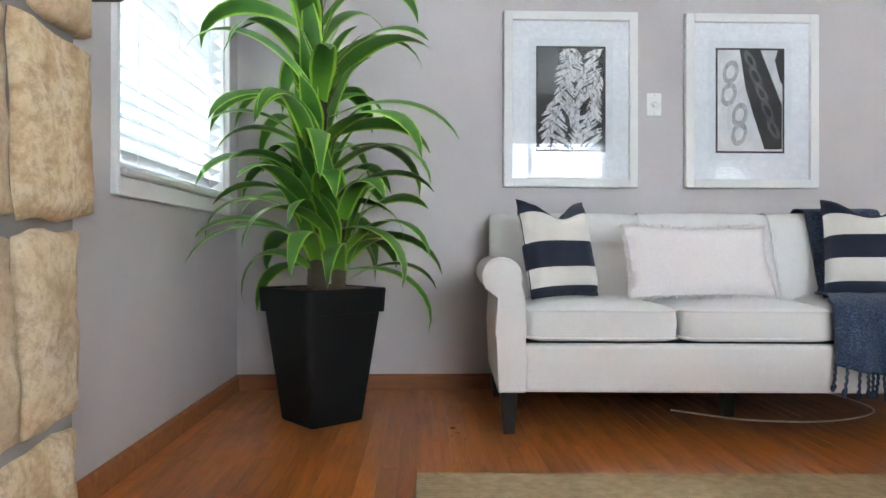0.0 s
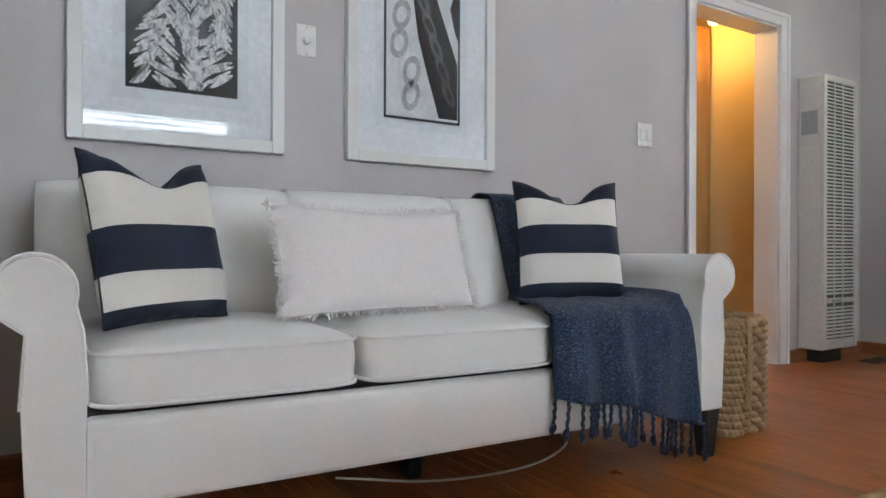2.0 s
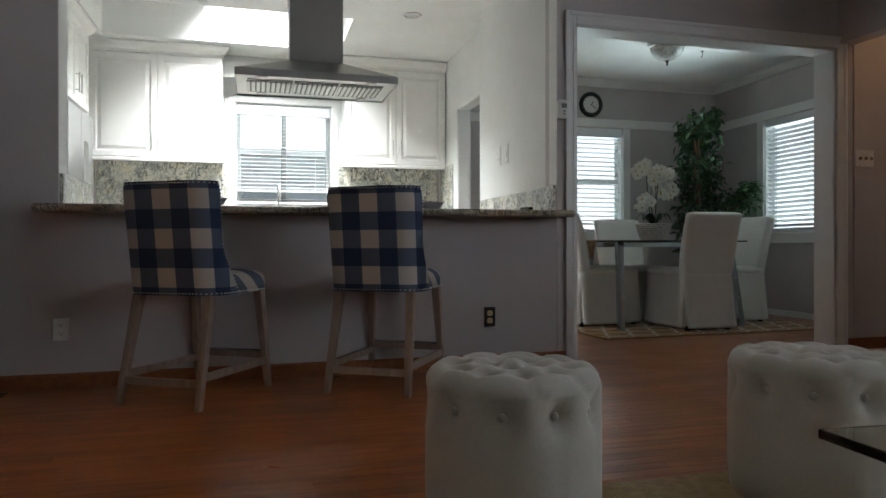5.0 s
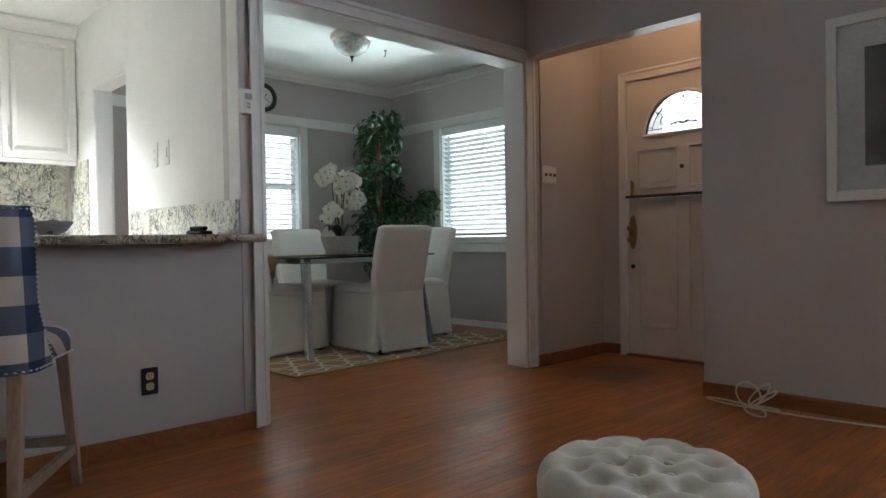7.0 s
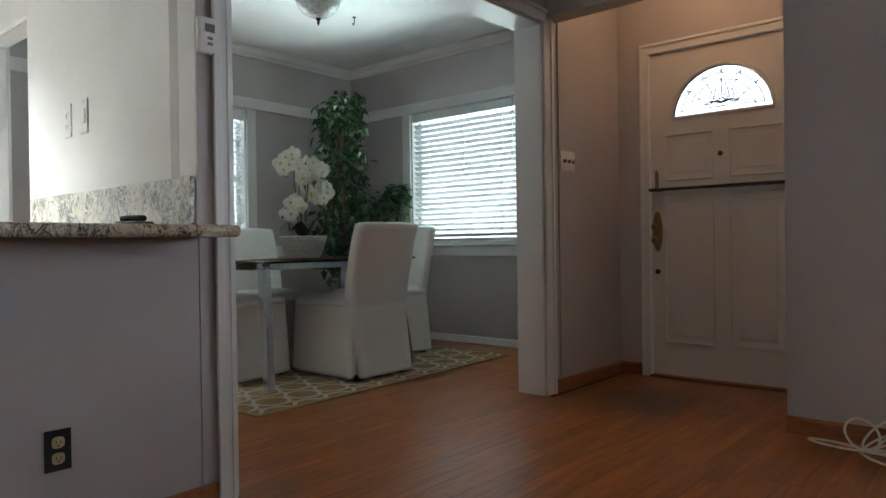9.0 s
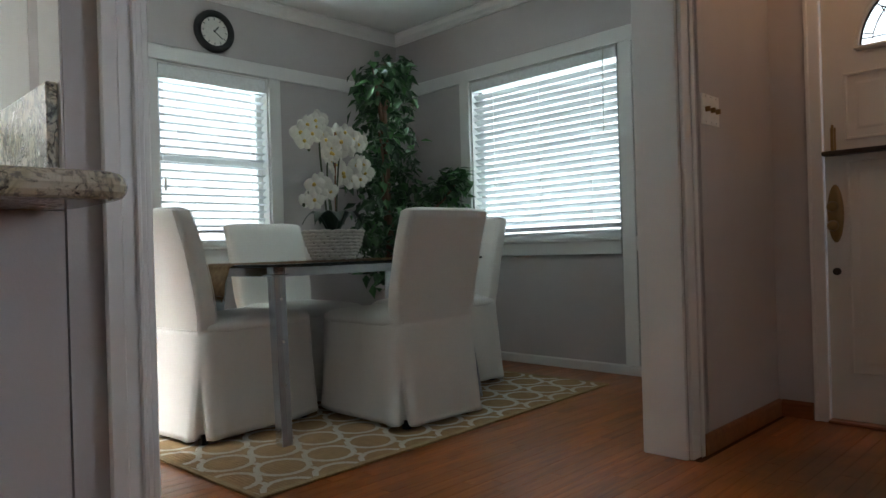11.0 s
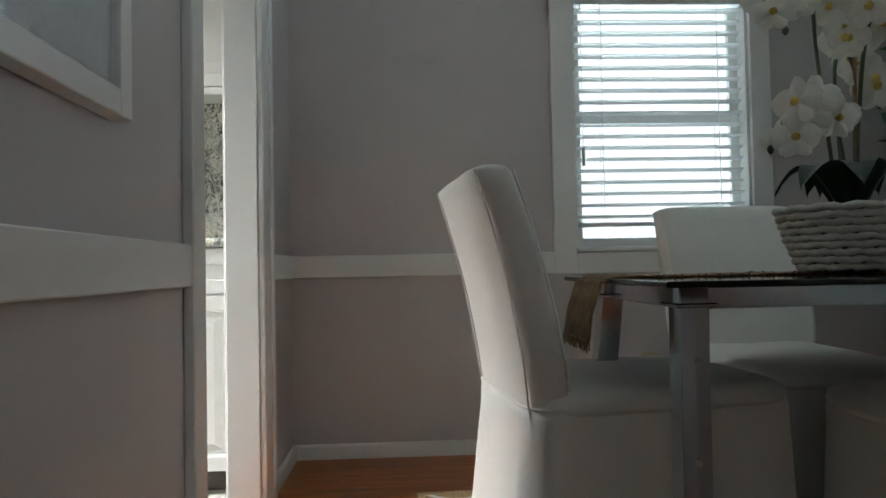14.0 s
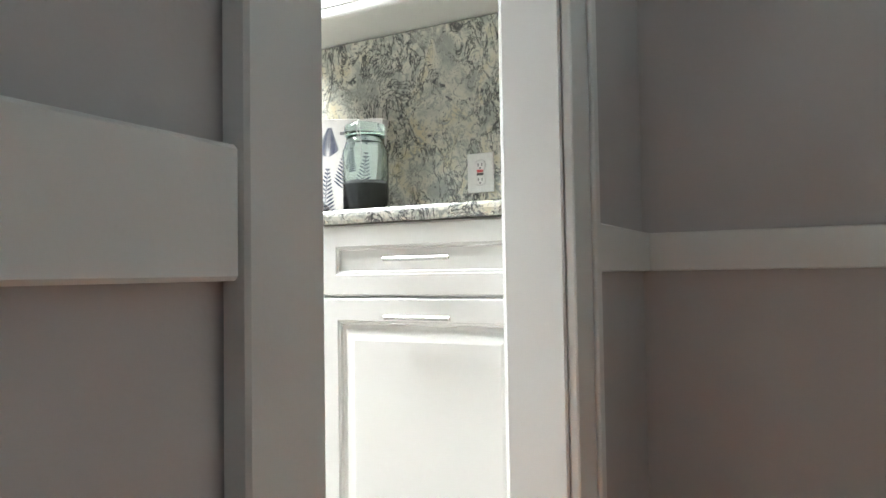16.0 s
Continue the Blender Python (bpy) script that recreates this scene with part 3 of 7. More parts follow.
# ---- living room ----
def stripes(name, bands, material_a, material_b):
    """Two cloths in bands up the v coordinate."""
    k = Mat(name, 0.85)
    v = k.split(k.coords("UV"))[1]
    k.p.inputs["Sheen Weight"].default_value = 0.04
    n = k.noise(k.place(), 120, 3)
    a = k.ramp(n, [(0.2, tuple(c * 0.8 for c in material_a)), (0.8, tuple(c * 1.2 for c in material_a))])
    b = k.ramp(n, [(0.2, tuple(c * 0.93 for c in material_b)), (0.8, material_b)])
    f = None
    for edge in bands:
        g = k.calc("GREATER_THAN", v, edge)
        f = g if f is None else k.calc("ABSOLUTE", k.calc("SUBTRACT", f, g))
    k.colour(k.mix(f, a, b))
    return k.bump(n, 0.2, 0.002).m


NAVY, CREAM = (0.005, 0.009, 0.026), (0.74, 0.70, 0.64)
STRIPE = stripes("navy_cream_stripe_velvet", (0.14, 0.37, 0.60, 0.83), NAVY, CREAM)
STRIPE_LOW = stripes("navy_cream_stripe_velvet_low", (0.09, 0.28, 0.54, 0.85), NAVY, CREAM)


def knit():
    k = Mat("navy_chenille_knit", 0.95)
    v = k.place()
    fleck = k.noise(k.place((95, 95, 210)), 1.0, 3, 0.6)
    column = k.noise(k.place((16, 16, 1.2)), 1.0, 2, 0.5)
    f = k.noise(v, 330, 2, 0.7)
    s = k.calc("ADD", k.calc("MULTIPLY", fleck, 0.62), k.calc("ADD", k.calc("MULTIPLY", f, 0.2), k.calc("MULTIPLY", column, 0.18)))
    k.colour(k.ramp(s, [(0.38, (0.004, 0.009, 0.022)), (0.49, (0.013, 0.027, 0.062)), (0.56, (0.045, 0.075, 0.135)), (0.66, (0.14, 0.18, 0.25))]))
    k.p.inputs["Sheen Weight"].default_value = 0.05
    return k.bump(s, 1.0, 0.012).m


KNIT = knit()


def pillow(name, m, w, h, thick, material, label, pinch=0.0, chop=0.0, fringe=None):
    """A stuffed square pillow, width x, height z, with drawn-in edges and four ears."""
    root = empty(name, m, label, "pillow")
    bm = bmesh.new()
    uv = bm.loops.layers.uv.new("UVMap")
    n = 22
    sides = []
    for side in (-1, 1):
        grid = []
        for i in range(n + 1):
            row = []
            for j in range(n + 1):
                u, v = i / n * 2 - 1, j / n * 2 - 1
                e = max(0.0, (1 - u ** 4) * (1 - v ** 4))
                x = u * w / 2 * (1 - pinch * (1 - v * v) * abs(u) ** 3)
                z = v * h / 2 * (1 - pinch * (1 - u * u) * abs(v) ** 3)
                if v > 0:
                    z -= chop * math.exp(-(u * 2.2) ** 2) * v ** 3
                y = side * thick / 2 * e ** 0.55 * (1 - 0.35 * chop * 4 * max(0, v) ** 2 * math.exp(-(u * 2.5) ** 2))
                y += 0.004 * noise.noise((u * 3, v * 3, side * 5 + w * 7))
                row.append(bm.verts.new((x, y, z)))
            grid.append(row)
        sides.append(grid)
        for i in range(n):
            for j in range(n):
                q = [grid[i][j], grid[i + 1][j], grid[i + 1][j + 1], grid[i][j + 1]]
                f = bm.faces.new(q if side < 0 else q[::-1])
                ids = [(i, j), (i + 1, j), (i + 1, j + 1), (i, j + 1)]
                for loop, (a, b) in zip(f.loops, ids if side < 0 else ids[::-1]):
                    loop[uv].uv = (a / n, b / n)
    bmesh.ops.remove_doubles(bm, verts=bm.verts[:], dist=0.0008)
    part("cover", bm, material, root, smooth=True)
    rim = [(u * w / 2, 0, -h / 2 * (1 - pinch * (1 - u * u))) for u in np.linspace(-1, 1, 10)] + [(w / 2 * (1 - pinch * (1 - v * v)), 0, v * h / 2) for v in np.linspace(-1, 1, 10)[1:]]
    rim += [(u * w / 2, 0, h / 2 * (1 - pinch * (1 - u * u)) - chop * math.exp(-(u * 2.2) ** 2)) for u in np.linspace(1, -1, 16)[1:]] + [(-w / 2 * (1 - pinch * (1 - v * v)), 0, v * h / 2) for v in np.linspace(1, -1, 10)[1:]]
    if fringe:
        bm = bmesh.new()
        rnd = random.Random(4)
        for a, b in zip(rim, rim[1:]):
            a, b = Vector(a), Vector(b)
            for k in range(14):
                p = a.lerp(b, k / 14)
                o = Vector((p.x / (w / 2), 0, p.z / (h / 2)))
                o = Vector((o.x if abs(o.x) > 0.9 else 0, 0, o.z if abs(o.z) > 0.85 else 0)).normalized()
                q = p + o * rnd.uniform(0.008, 0.020) + Vector((rnd.uniform(-0.008, 0.008), rnd.uniform(-0.012, 0.012), rnd.uniform(-0.006, 0.006)))
                tube([p, p.lerp(q, 0.5) + Vector((0, rnd.uniform(-0.005, 0.005), 0)), q], [0.0035, 0.003, 0.0018], 4, bm)
        part("fringe", bm, fringe, root, "frayed linen fringe")
    else:
        part("piping", tube(rim, 0.003, 5), material, root)
    return root


def sofa():
    root = empty("sofa", pose(1.25, 4.285, 0, 0, 0, -2.6) @ Matrix.Diagonal((0.983, 1, 1, 1)), "white linen three-seat sofa with rolled arms on black legs", "sofa")
    # arms: a scroll panel swept front to back
    for s in (-1, 1):
        prof = []
        cx, cz, r = 1.185, 0.715, 0.088
        for k in range(15):
            a = radians(-35 + 235 * k / 14)
            prof.append((cx + r * math.cos(a), cz + r * math.sin(a)))
        prof = [(1.20, 0.19), (1.212, 0.45), (1.20, 0.62)] + prof + [(1.085, 0.62), (1.075, 0.45), (1.075, 0.19)]
        rings = []
        for y, g in ((-0.49, 0.975), (-0.482, 1.0), (-0.2, 1.0), (0.1, 1.0), (0.40, 1.0)):
            rings.append([(s * (1.145 + (x - 1.145) * g), y, 0.45 + (z - 0.45) * g) for x, z in prof])
        bm = loft(rings)
        bmesh.ops.recalc_face_normals(bm, faces=bm.faces[:])
        arm = part("armrest", bm, SOFACLOTH, root, smooth=True)
        arm.data.set_sharp_from_angle(angle=0.7)
        part("piping", tube([(s * x, -0.486, z) for x, z in prof[1:-1]], 0.006, 6), SOFACLOTH, arm, "sewn welt round the arm front")
    part("front_rail", box((-1.08, -0.478, 0.19), (1.08, -0.40, 0.408), 0.018, 3), SOFACLOTH, root)
    part("base_frame", boxes(((-1.076, -0.40, 0.21), (1.076, 0.38, 0.42))), DARK, root)
    # seat cushions
    cuts = (-1.075, -0.352, 0.372, 1.075)
    for i in range(3):
        x0, w = cuts[i], cuts[i + 1] - cuts[i]
        rings = []
        for z, inset in ((0.4205, 0.03), (0.426, 0.012), (0.446, 0.004), (0.50, 0.0), (0.545, 0.004), (0.562, 0.010), (0.574, 0.04), (0.592, 0.12), (0.600, 0.22), (0.603, 0.34)):
            g = rounded(w / 2 - 0.004 - inset * 0.9, 0.40 - inset, 11 - min(6, inset * 30), 36)
            rings.append([(x0 + w / 2 + x, -0.075 + y, z + (0.004 * noise.noise((x * 4, y * 4, i * 3.0)) if z > 0.55 else 0)) for x, y in g])
        bm = loft(rings)
        cu = part("seat_cushion", bm, SOFACLOTH, root, smooth=True)
        for z in (0.436, 0.560):
            g = rounded(w / 2 - 0.004, 0.402, 11, 60)
            pts = [(x0 + w / 2 + x, -0.075 + y, z) for x, y in g]
            part("piping", tube(pts + pts[:1], 0.0055, 6), SOFACLOTH, cu)
    # back in three sewn sections, rolled over the top
    for i in range(3):
        x0, x1 = cuts[i], cuts[i + 1]
        if i == 0:
            x0 = -1.195
        if i == 2:
            x1 = 1.195
        prof = [(0.08, 0.44), (0.10, 0.60), (0.15, 0.75), (0.205, 0.92), (0.235, 1.0), (0.265, 1.035), (0.32, 1.047), (0.38, 1.038), (0.42, 1.0), (0.43, 0.90), (0.43, 0.19), (0.39, 0.19)]
        rings = []
        for k in range(13):
            t = k / 12
            e = 1 - abs(2 * t - 1) ** 6
            low = 0.0
            rings.append([(x0 + (x1 - x0) * t, y + (0.012 * (1 - e) if y < 0.3 else -0.004 * (1 - e)), z - (0.01 * (1 - e) if z > 0.95 else 0) + low) for y, z in prof])
        bm = loft(rings)
        bmesh.ops.recalc_face_normals(bm, faces=bm.faces[:])
        part("backrest", bm, SOFACLOTH, root, smooth=True)
        if i:
            part("piping", tube([(x0, y - 0.004 if y < 0.3 else y, z) for y, z in prof[1:10]], 0.005, 6), SOFACLOTH, root)
    for x, y in ((-1.15, -0.44), (1.155, -0.445), (-1.15, 0.36), (1.15, 0.36), (0.0, -0.10)):
        h = 0.19
        bm = loft([[(x + a, y + b, 0) for a, b in rounded(0.026, 0.026, 8, 16)], [(x + a, y + b, h) for a, b in rounded(0.042, 0.042, 8, 16)]])
        part("leg", bm, BLACKWOOD, root, "black tapered wooden leg")
    return root


sofa()


def throw():
    root = empty("throw_blanket", pose(1.25, 4.285, 0, 0, 0, -2.6) @ Matrix.Diagonal((0.983, 1, 1, 1)), "navy knitted throw with fringe draped over the sofa", "blanket")
    prof = curve_points([(0.44, 0.86), (0.435, 0.99), (0.39, 1.06), (0.31, 1.068), (0.235, 1.03), (0.17, 0.86), (0.08, 0.64), (-0.02, 0.618), (-0.25, 0.622), (-0.42, 0.614), (-0.485, 0.585), (-0.497, 0.50), (-0.502, 0.38), (-0.508, 0.31)], 6)
    lo = lambda s: 0.57 if s < 0.46 else 0.57 - 0.25 * min(1, (s - 0.46) / 0.26)
    hi = lambda s: 0.995
    n, m = len(prof), 42
    bm = bmesh.new()
    grid = []
    for i, p in enumerate(prof):
        s = i / (n - 1)
        hang = max(0, (s - 0.72) / 0.28)
        row = []
        for j in range(m + 1):
            t = j / m
            x = lo(s) + (hi(s) - lo(s)) * t + 0.012 * noise.noise((t * 2, s * 7, 3)) + hang * 0.02 * math.sin(t * 7)
            k = 0.010 * math.sin(t * 21 + s * 5 + 2 * noise.noise((t * 3, s * 3, 0))) * (0.4 + 1.5 * hang) + 0.012 * abs(noise.noise((t * 5, s * 9, 1)))
            if hang > 0:
                row.append(bm.verts.new((x, p[0] - 0.012 - k * 1.2 - 0.012 * hang, p[1] - hang ** 1.4 * (0.16 * t ** 1.2 - 0.015 + 0.012 * math.sin(t * 9.0)))))
            else:
                up = 0.6 if s > 0.5 else 0.2
                row.append(bm.verts.new((x, p[0] - (0 if s > 0.5 else abs(k)), p[1] + 0.004 + abs(k) * up + (0.035 * max(0, (t - 0.8) / 0.2) ** 2 if s > 0.5 else 0))))
        grid.append(row)
    for i in range(n - 1):
        for j in range(m):
            bm.faces.new((grid[i][j], grid[i][j + 1], grid[i + 1][j + 1], grid[i + 1][j]))
    ends = [v.co.copy() for v in grid[-1]]
    body = part("blanket", bm, KNIT, root, smooth=True)
    so = body.modifiers.new("thick", "SOLIDIFY")
    so.thickness, so.offset = 0.009, 1.0
    rnd = random.Random(7)
    for j in range(0, m + 1, 2):
        p = ends[j]
        length = rnd.uniform(0.115, 0.15)
        sway = rnd.uniform(-0.02, 0.02)
        pts, rad = [], []
        for k in range(15):
            u = k / 14
            pts.append(p + Vector((sway * u * u + 0.002 * math.sin(k * 1.9 + j), -0.006 + 0.002 * math.cos(k * 1.9 + j), 0.01 - length * u)))
            rad.append(0.0065 + 0.0012 * math.sin(k * 2.6) if u < 0.72 else (0.0105 if u < 0.85 else 0.0125 - 0.006 * (u - 0.85) / 0.15))
        part("tassel", tube(pts, rad, 7), KNIT, root, "knotted twisted tassel", smooth=True)


throw()
pillow("striped_pillow", pose(0.385, 4.19, 0.845, -14, 0, 30), 0.435, 0.50, 0.17, STRIPE_LOW, "navy and cream striped velvet pillow leaning on sofa arm", 0.05, 0.115)
pillow("striped_pillow", pose(1.985, 4.17, 0.85, -14, 0, -24), 0.45, 0.525, 0.17, STRIPE, "navy and cream striped velvet pillow on the navy throw", 0.05, 0.115)
pillow("lumbar_pillow", pose(1.075, 4.115, 0.785, -17, 0, 6), 0.755, 0.36, 0.15, LUMBAR, "pale linen lumbar pillow with frayed edges", 0.05, 0.012, LUMBAR)


# framed photographs
def photo_ground(name, dark, light, scale, low, high):
    k = Mat(name, 0.5)
    n = k.noise(k.place((1, 1, 0.6)), scale, 6, 0.65, 1.0)
    f = k.noise(k.place(), scale * 9, 3)
    s = k.calc("ADD", k.calc("MULTIPLY", n, 0.8), k.calc("MULTIPLY", f, 0.2))
    return k.colour(k.ramp(s, [(low, dark), (high, light)])).m


PHOTO_DARK = photo_ground("photo_shadow", (0.003, 0.003, 0.003), (0.02, 0.02, 0.021), 14, 0.35, 0.7)
PHOTO_GREY = photo_ground("photo_grey", (0.04, 0.04, 0.043), (0.22, 0.22, 0.225), 8, 0.35, 0.7)
PHOTO_LIGHT = photo_ground("photo_light", (0.55, 0.55, 0.56), (0.90, 0.90, 0.91), 10, 0.3, 0.7)
PHOTO_ROPE = photo_ground("photo_rope_fibre", (0.10, 0.10, 0.105), (0.93, 0.93, 0.94), 45, 0.36, 0.54)
MAT_BOARD = plain("mat_board", (0.84, 0.86, 0.89), 0.7)


def blob(bm, c, a, b, turn, y, ring=0.0, n=20):
    """A flat ellipse, or a flat ring, in the plane of the picture."""
    ct, st = math.cos(turn), math.sin(turn)
    def at(k, s):
        u, v = a * s * math.cos(2 * math.pi * k / n), b * s * math.sin(2 * math.pi * k / n)
        return bm.verts.new((c[0] + u * ct - v * st, y, c[1] + u * st + v * ct))
    outer = [at(k, 1) for k in range(n)]
    if ring:
        inner = [at(k, ring) for k in range(n)]
        for k in range(n):
            bm.faces.new((outer[k], outer[(k + 1) % n], inner[(k + 1) % n], inner[k]))
    else:
        bm.faces.new(outer)


def picture_frame(name, x0, x1, z0, z1, art, art_kind, label):
    root = empty(name, pose(0, YN, 0), label, "picture")
    w = 0.052
    for lo, hi in (((x0, z0), (x0 + w, z1)), ((x1 - w, z0), (x1, z1)), ((x0 + w, z0), (x1 - w, z0 + w)), ((x0 + w, z1 - w), (x1 - w, z1))):
        part("frame_rail", box((lo[0], -0.045, lo[1]), (hi[0], -0.002, hi[1]), 0.004, 2), TRIM, root, "white lacquered moulding")
    part("mat_board", boxes(((x0 + w, -0.02, z0 + w), (x1 - w, -0.004, z1 - w))), MAT_BOARD, root)
    a0, a1, b0, b1 = art
    bm = boxes(((a0 - 0.045, -0.0215, b0 - 0.045), (a1 + 0.045, -0.0205, b1 + 0.045)))
    part("mat_step", bm, plain("mat_inner_step", (0.78, 0.81, 0.84), 0.7), root)
    part("print", boxes(((a0, -0.0225, b0), (a1, -0.0217, b1))), PHOTO_DARK, root, "black and white photographic print")
    i0, i1, j0, j1 = a0 + 0.012, a1 - 0.012, b0 + 0.012, b1 - 0.012
    W, H = i1 - i0, j1 - j0
    rnd = random.Random(5)
    if art_kind == "rope":
        part("print_ground", boxes(((i0, -0.0232, j0 + H * 0.55), (i0 + W * 0.30, -0.0228, j1))), PHOTO_GREY, root)
        bm = bmesh.new()
        # laid ropes, each a run of slanting strands that bulge past one another
        for strand, (cx, lean, top, bot, size, s) in enumerate(((0.76, 0.12, 1.0, 0.50, 1.0, 1), (0.42, 0.22, 0.97, 0.42, 0.95, -1), (0.22, 0.16, 0.50, 0.0, 1.05, 1), (0.52, -0.10, 0.50, 0.0, 1.0, -1), (0.84, 0.02, 0.50, 0.06, 0.85, 1), (0.60, 0.30, 0.78, 0.30, 0.9, 1), (0.36, 0.05, 1.0, 0.52, 0.85, 1), (0.90, -0.04, 0.78, 0.30, 0.9, -1), (0.36, 0.06, 0.46, 0.0, 0.95, -1), (0.68, 0.04, 0.36, 0.0, 0.9, 1), (0.60, -0.06, 1.0, 0.66, 0.9, -1))):
            n = int(13 * (top - bot)) + 1
            for k in range(n):
                t = bot + (top - bot) * (k + 0.5) / n
                x = i0 + W * (cx + lean * (t - 0.5) + 0.03 * math.sin(t * 9 + strand * 2))
                z = j0 + H * t
                turn = s * (0.55 + 0.35 * rnd.random()) + 0.25 * math.sin(t * 6 + strand)
                L = 0.062 * size * rnd.uniform(0.8, 1.2)
                for q in (-0.5, 0.5):
                    blob(bm, (x + rnd.uniform(-0.008, 0.008), z + q * 0.016), L, 0.0085 * rnd.uniform(0.7, 1.3), turn, -0.0236 - 0.00015 * strand, 0, 12)
        for v in bm.verts:
            v.co.x, v.co.z = min(i1 - 0.002, max(i0 + 0.002, v.co.x)), min(j1 - 0.002, max(j0 + 0.002, v.co.z))
        part("print_rope", bm, PHOTO_ROPE, root, "photograph of twisted rope strands")
    else:
        part("print_ground", boxes(((i0, -0.0232, j0), (i1, -0.0228, j1))), PHOTO_LIGHT, root)
        bm = bmesh.new()
        vs = [bm.verts.new((i0 + W * u, -0.0235, j0 + H * v)) for u, v in ((0.34, 1.0), (0.66, 1.0), (0.99, 0.46), (0.99, 0.02), (0.72, 0.02), (0.55, 0.36), (0.43, 0.62))]
        bm.faces.new(vs)
        vs = [bm.verts.new((i0 + W * u, -0.0235, j0 + H * v)) for u, v in ((0.93, 1.0), (1.0, 1.0), (1.0, 0.66), (0.96, 0.70), (0.88, 0.9))]
        bm.faces.new(vs)
        part("print_shadow", bm, PHOTO_DARK, root)
        bm = bmesh.new()
        for k, (u, v) in enumerate(((0.50, 0.90), (0.58, 0.74), (0.68, 0.57), (0.77, 0.40), (0.86, 0.22))):
            blob(bm, (i0 + W * u, j0 + H * v), 0.068, 0.028, -1.05, -0.0240 - 0.0003 * (k % 2), 0.62 if k % 2 else 0.45)
        part("print_chain", bm, PHOTO_GREY, root, "photograph of a heavy chain")
        bm = bmesh.new()
        for k, (u, v) in enumerate(((0.20, 0.78), (0.17, 0.56), (0.34, 0.36), (0.33, 0.17))):
            blob(bm, (i0 + W * u, j0 + H * v), 0.075, 0.048, 1.3, -0.0240, 0.55)
        part("print_cast_shadow", bm, photo_ground("photo_midtone", (0.26, 0.26, 0.265), (0.60, 0.60, 0.605), 30, 0.35, 0.65), root)
    pane = part("glazing", boxes(((x0 + w - 0.003, -0.036, z0 + w - 0.003), (x1 - w + 0.003, -0.0335, z1 - w + 0.003))), GLASS, root, "clear picture glass")
    pane.visible_shadow = False
    return root


picture_frame("picture_frame", 0.194, 1.005, 1.217, 2.275, (0.39, 0.812, 1.43, 2.07), "rope", "white framed black and white photograph of rope")
picture_frame("picture_frame", 1.297, 2.116, 1.217, 2.275, (1.487, 1.912, 1.43, 2.07), "chain", "white framed black and white photograph of chain")


# wall plates
def plate(name, m, w, h, label, category, kind="switch", n=1, material=None):
    """A wall plate that looks along its own -y."""
    root = empty(name, m, label, category)
    part("cover_plate", box((-w / 2, -0.008, -h / 2), (w / 2, 0, h / 2), 0.003, 2), material or PLASTIC, root)
    for i in range(n):
        x = (i - (n - 1) / 2) * w / max(n, 1) * 0.92
        if kind == "switch":
            part("rocker", box((x - 0.018, -0.014, -0.036), (x + 0.018, -0.007, 0.036), 0.003, 2), PLASTIC, root)
        elif kind == "toggle":
            part("toggle", box((x - 0.006, -0.03, -0.014), (x + 0.006, -0.007, 0.010), 0.002, 1), BRASS, root)
        elif kind == "outlet":
            for z in (-0.027, 0.027):
                so = part("socket", loft([[(x + a, -0.008, z + b) for a, b in rounded(0.021, 0.020, 3, 18)], [(x + a, -0.0105, z + b) for a, b in rounded(0.019, 0.018, 3, 18)]]), PLASTIC if material is None else IVORY, root)
                part("slot", boxes(((x - 0.009, -0.0112, z - 0.004), (x - 0.006, -0.0102, z + 0.008)), ((x + 0.006, -0.0112, z - 0.003), (x + 0.009, -0.0102, z + 0.007)), ((x - 0.003, -0.0112, z - 0.013), (x + 0.003, -0.0102, z - 0.008))), DARK, so)
        elif kind == "dimmer":
            bm = lathe([(0.017, 0), (0.017, 0.012), (0.014, 0.018), (0.001, 0.019)], 20)
            bmesh.ops.rotate(bm, verts=bm.verts[:], matrix=Matrix.Rotation(radians(90), 3, "X"))
            o = part("dial", bm, PLASTIC, root, smooth=True)
            o.location.y = -0.008
        for z in (-h / 2 + 0.012, h / 2 - 0.012):
            if kind != "outlet":
                part("screw", boxes(((x - 0.003, -0.0095, z - 0.003), (x + 0.003, -0.0078, z + 0.003))), STEEL, root)
    return root


plate("dimmer_switch", pose(1.115, YN, 1.725), 0.09, 0.14, "white dimmer plate between the two pictures", "switch", "dimmer")
plate("light_switch", pose(3.275, YN, 1.513), 0.13, 0.142, "white double rocker switch plate beside the hall doorway", "switch", "switch", 2)
plate("power_outlet", pose(XB, 4.268, 0.363, 0, 0, -90), 0.09, 0.14, "white double outlet low on the bar wall", "outlet", "outlet")
plate("power_outlet", pose(XB, 1.481, 0.362, 0, 0, -90), 0.085, 0.14, "uncovered outlet in a dark box, plate missing", "outlet", "outlet", 1, DARK)
plate("light_switch", pose(5.80, -1.885, 1.615, 0, 0, -90), 0.19, 0.145, "white triple toggle switch plate in the entry", "switch", "toggle", 3)


def thermostat():
    root = empty("thermostat", pose(XB, 0.905, 1.885, 0, 0, -90), "white wall thermostat with a grey display", "thermostat")
    part("case", box((-0.047, -0.035, -0.072), (0.047, 0, 0.072), 0.010, 3), PLASTIC, root, smooth=True)
    part("display", boxes(((-0.022, -0.0365, 0.012), (0.020, -0.034, 0.045))), plain("lcd_grey", (0.16, 0.18, 0.17), 0.3), root)
    for z in (-0.012, -0.034):
        part("button", box((-0.012, -0.038, z - 0.006), (0.012, -0.034, z + 0.006), 0.002, 1), plain("button_grey", (0.28, 0.28, 0.27), 0.5), root)


thermostat()


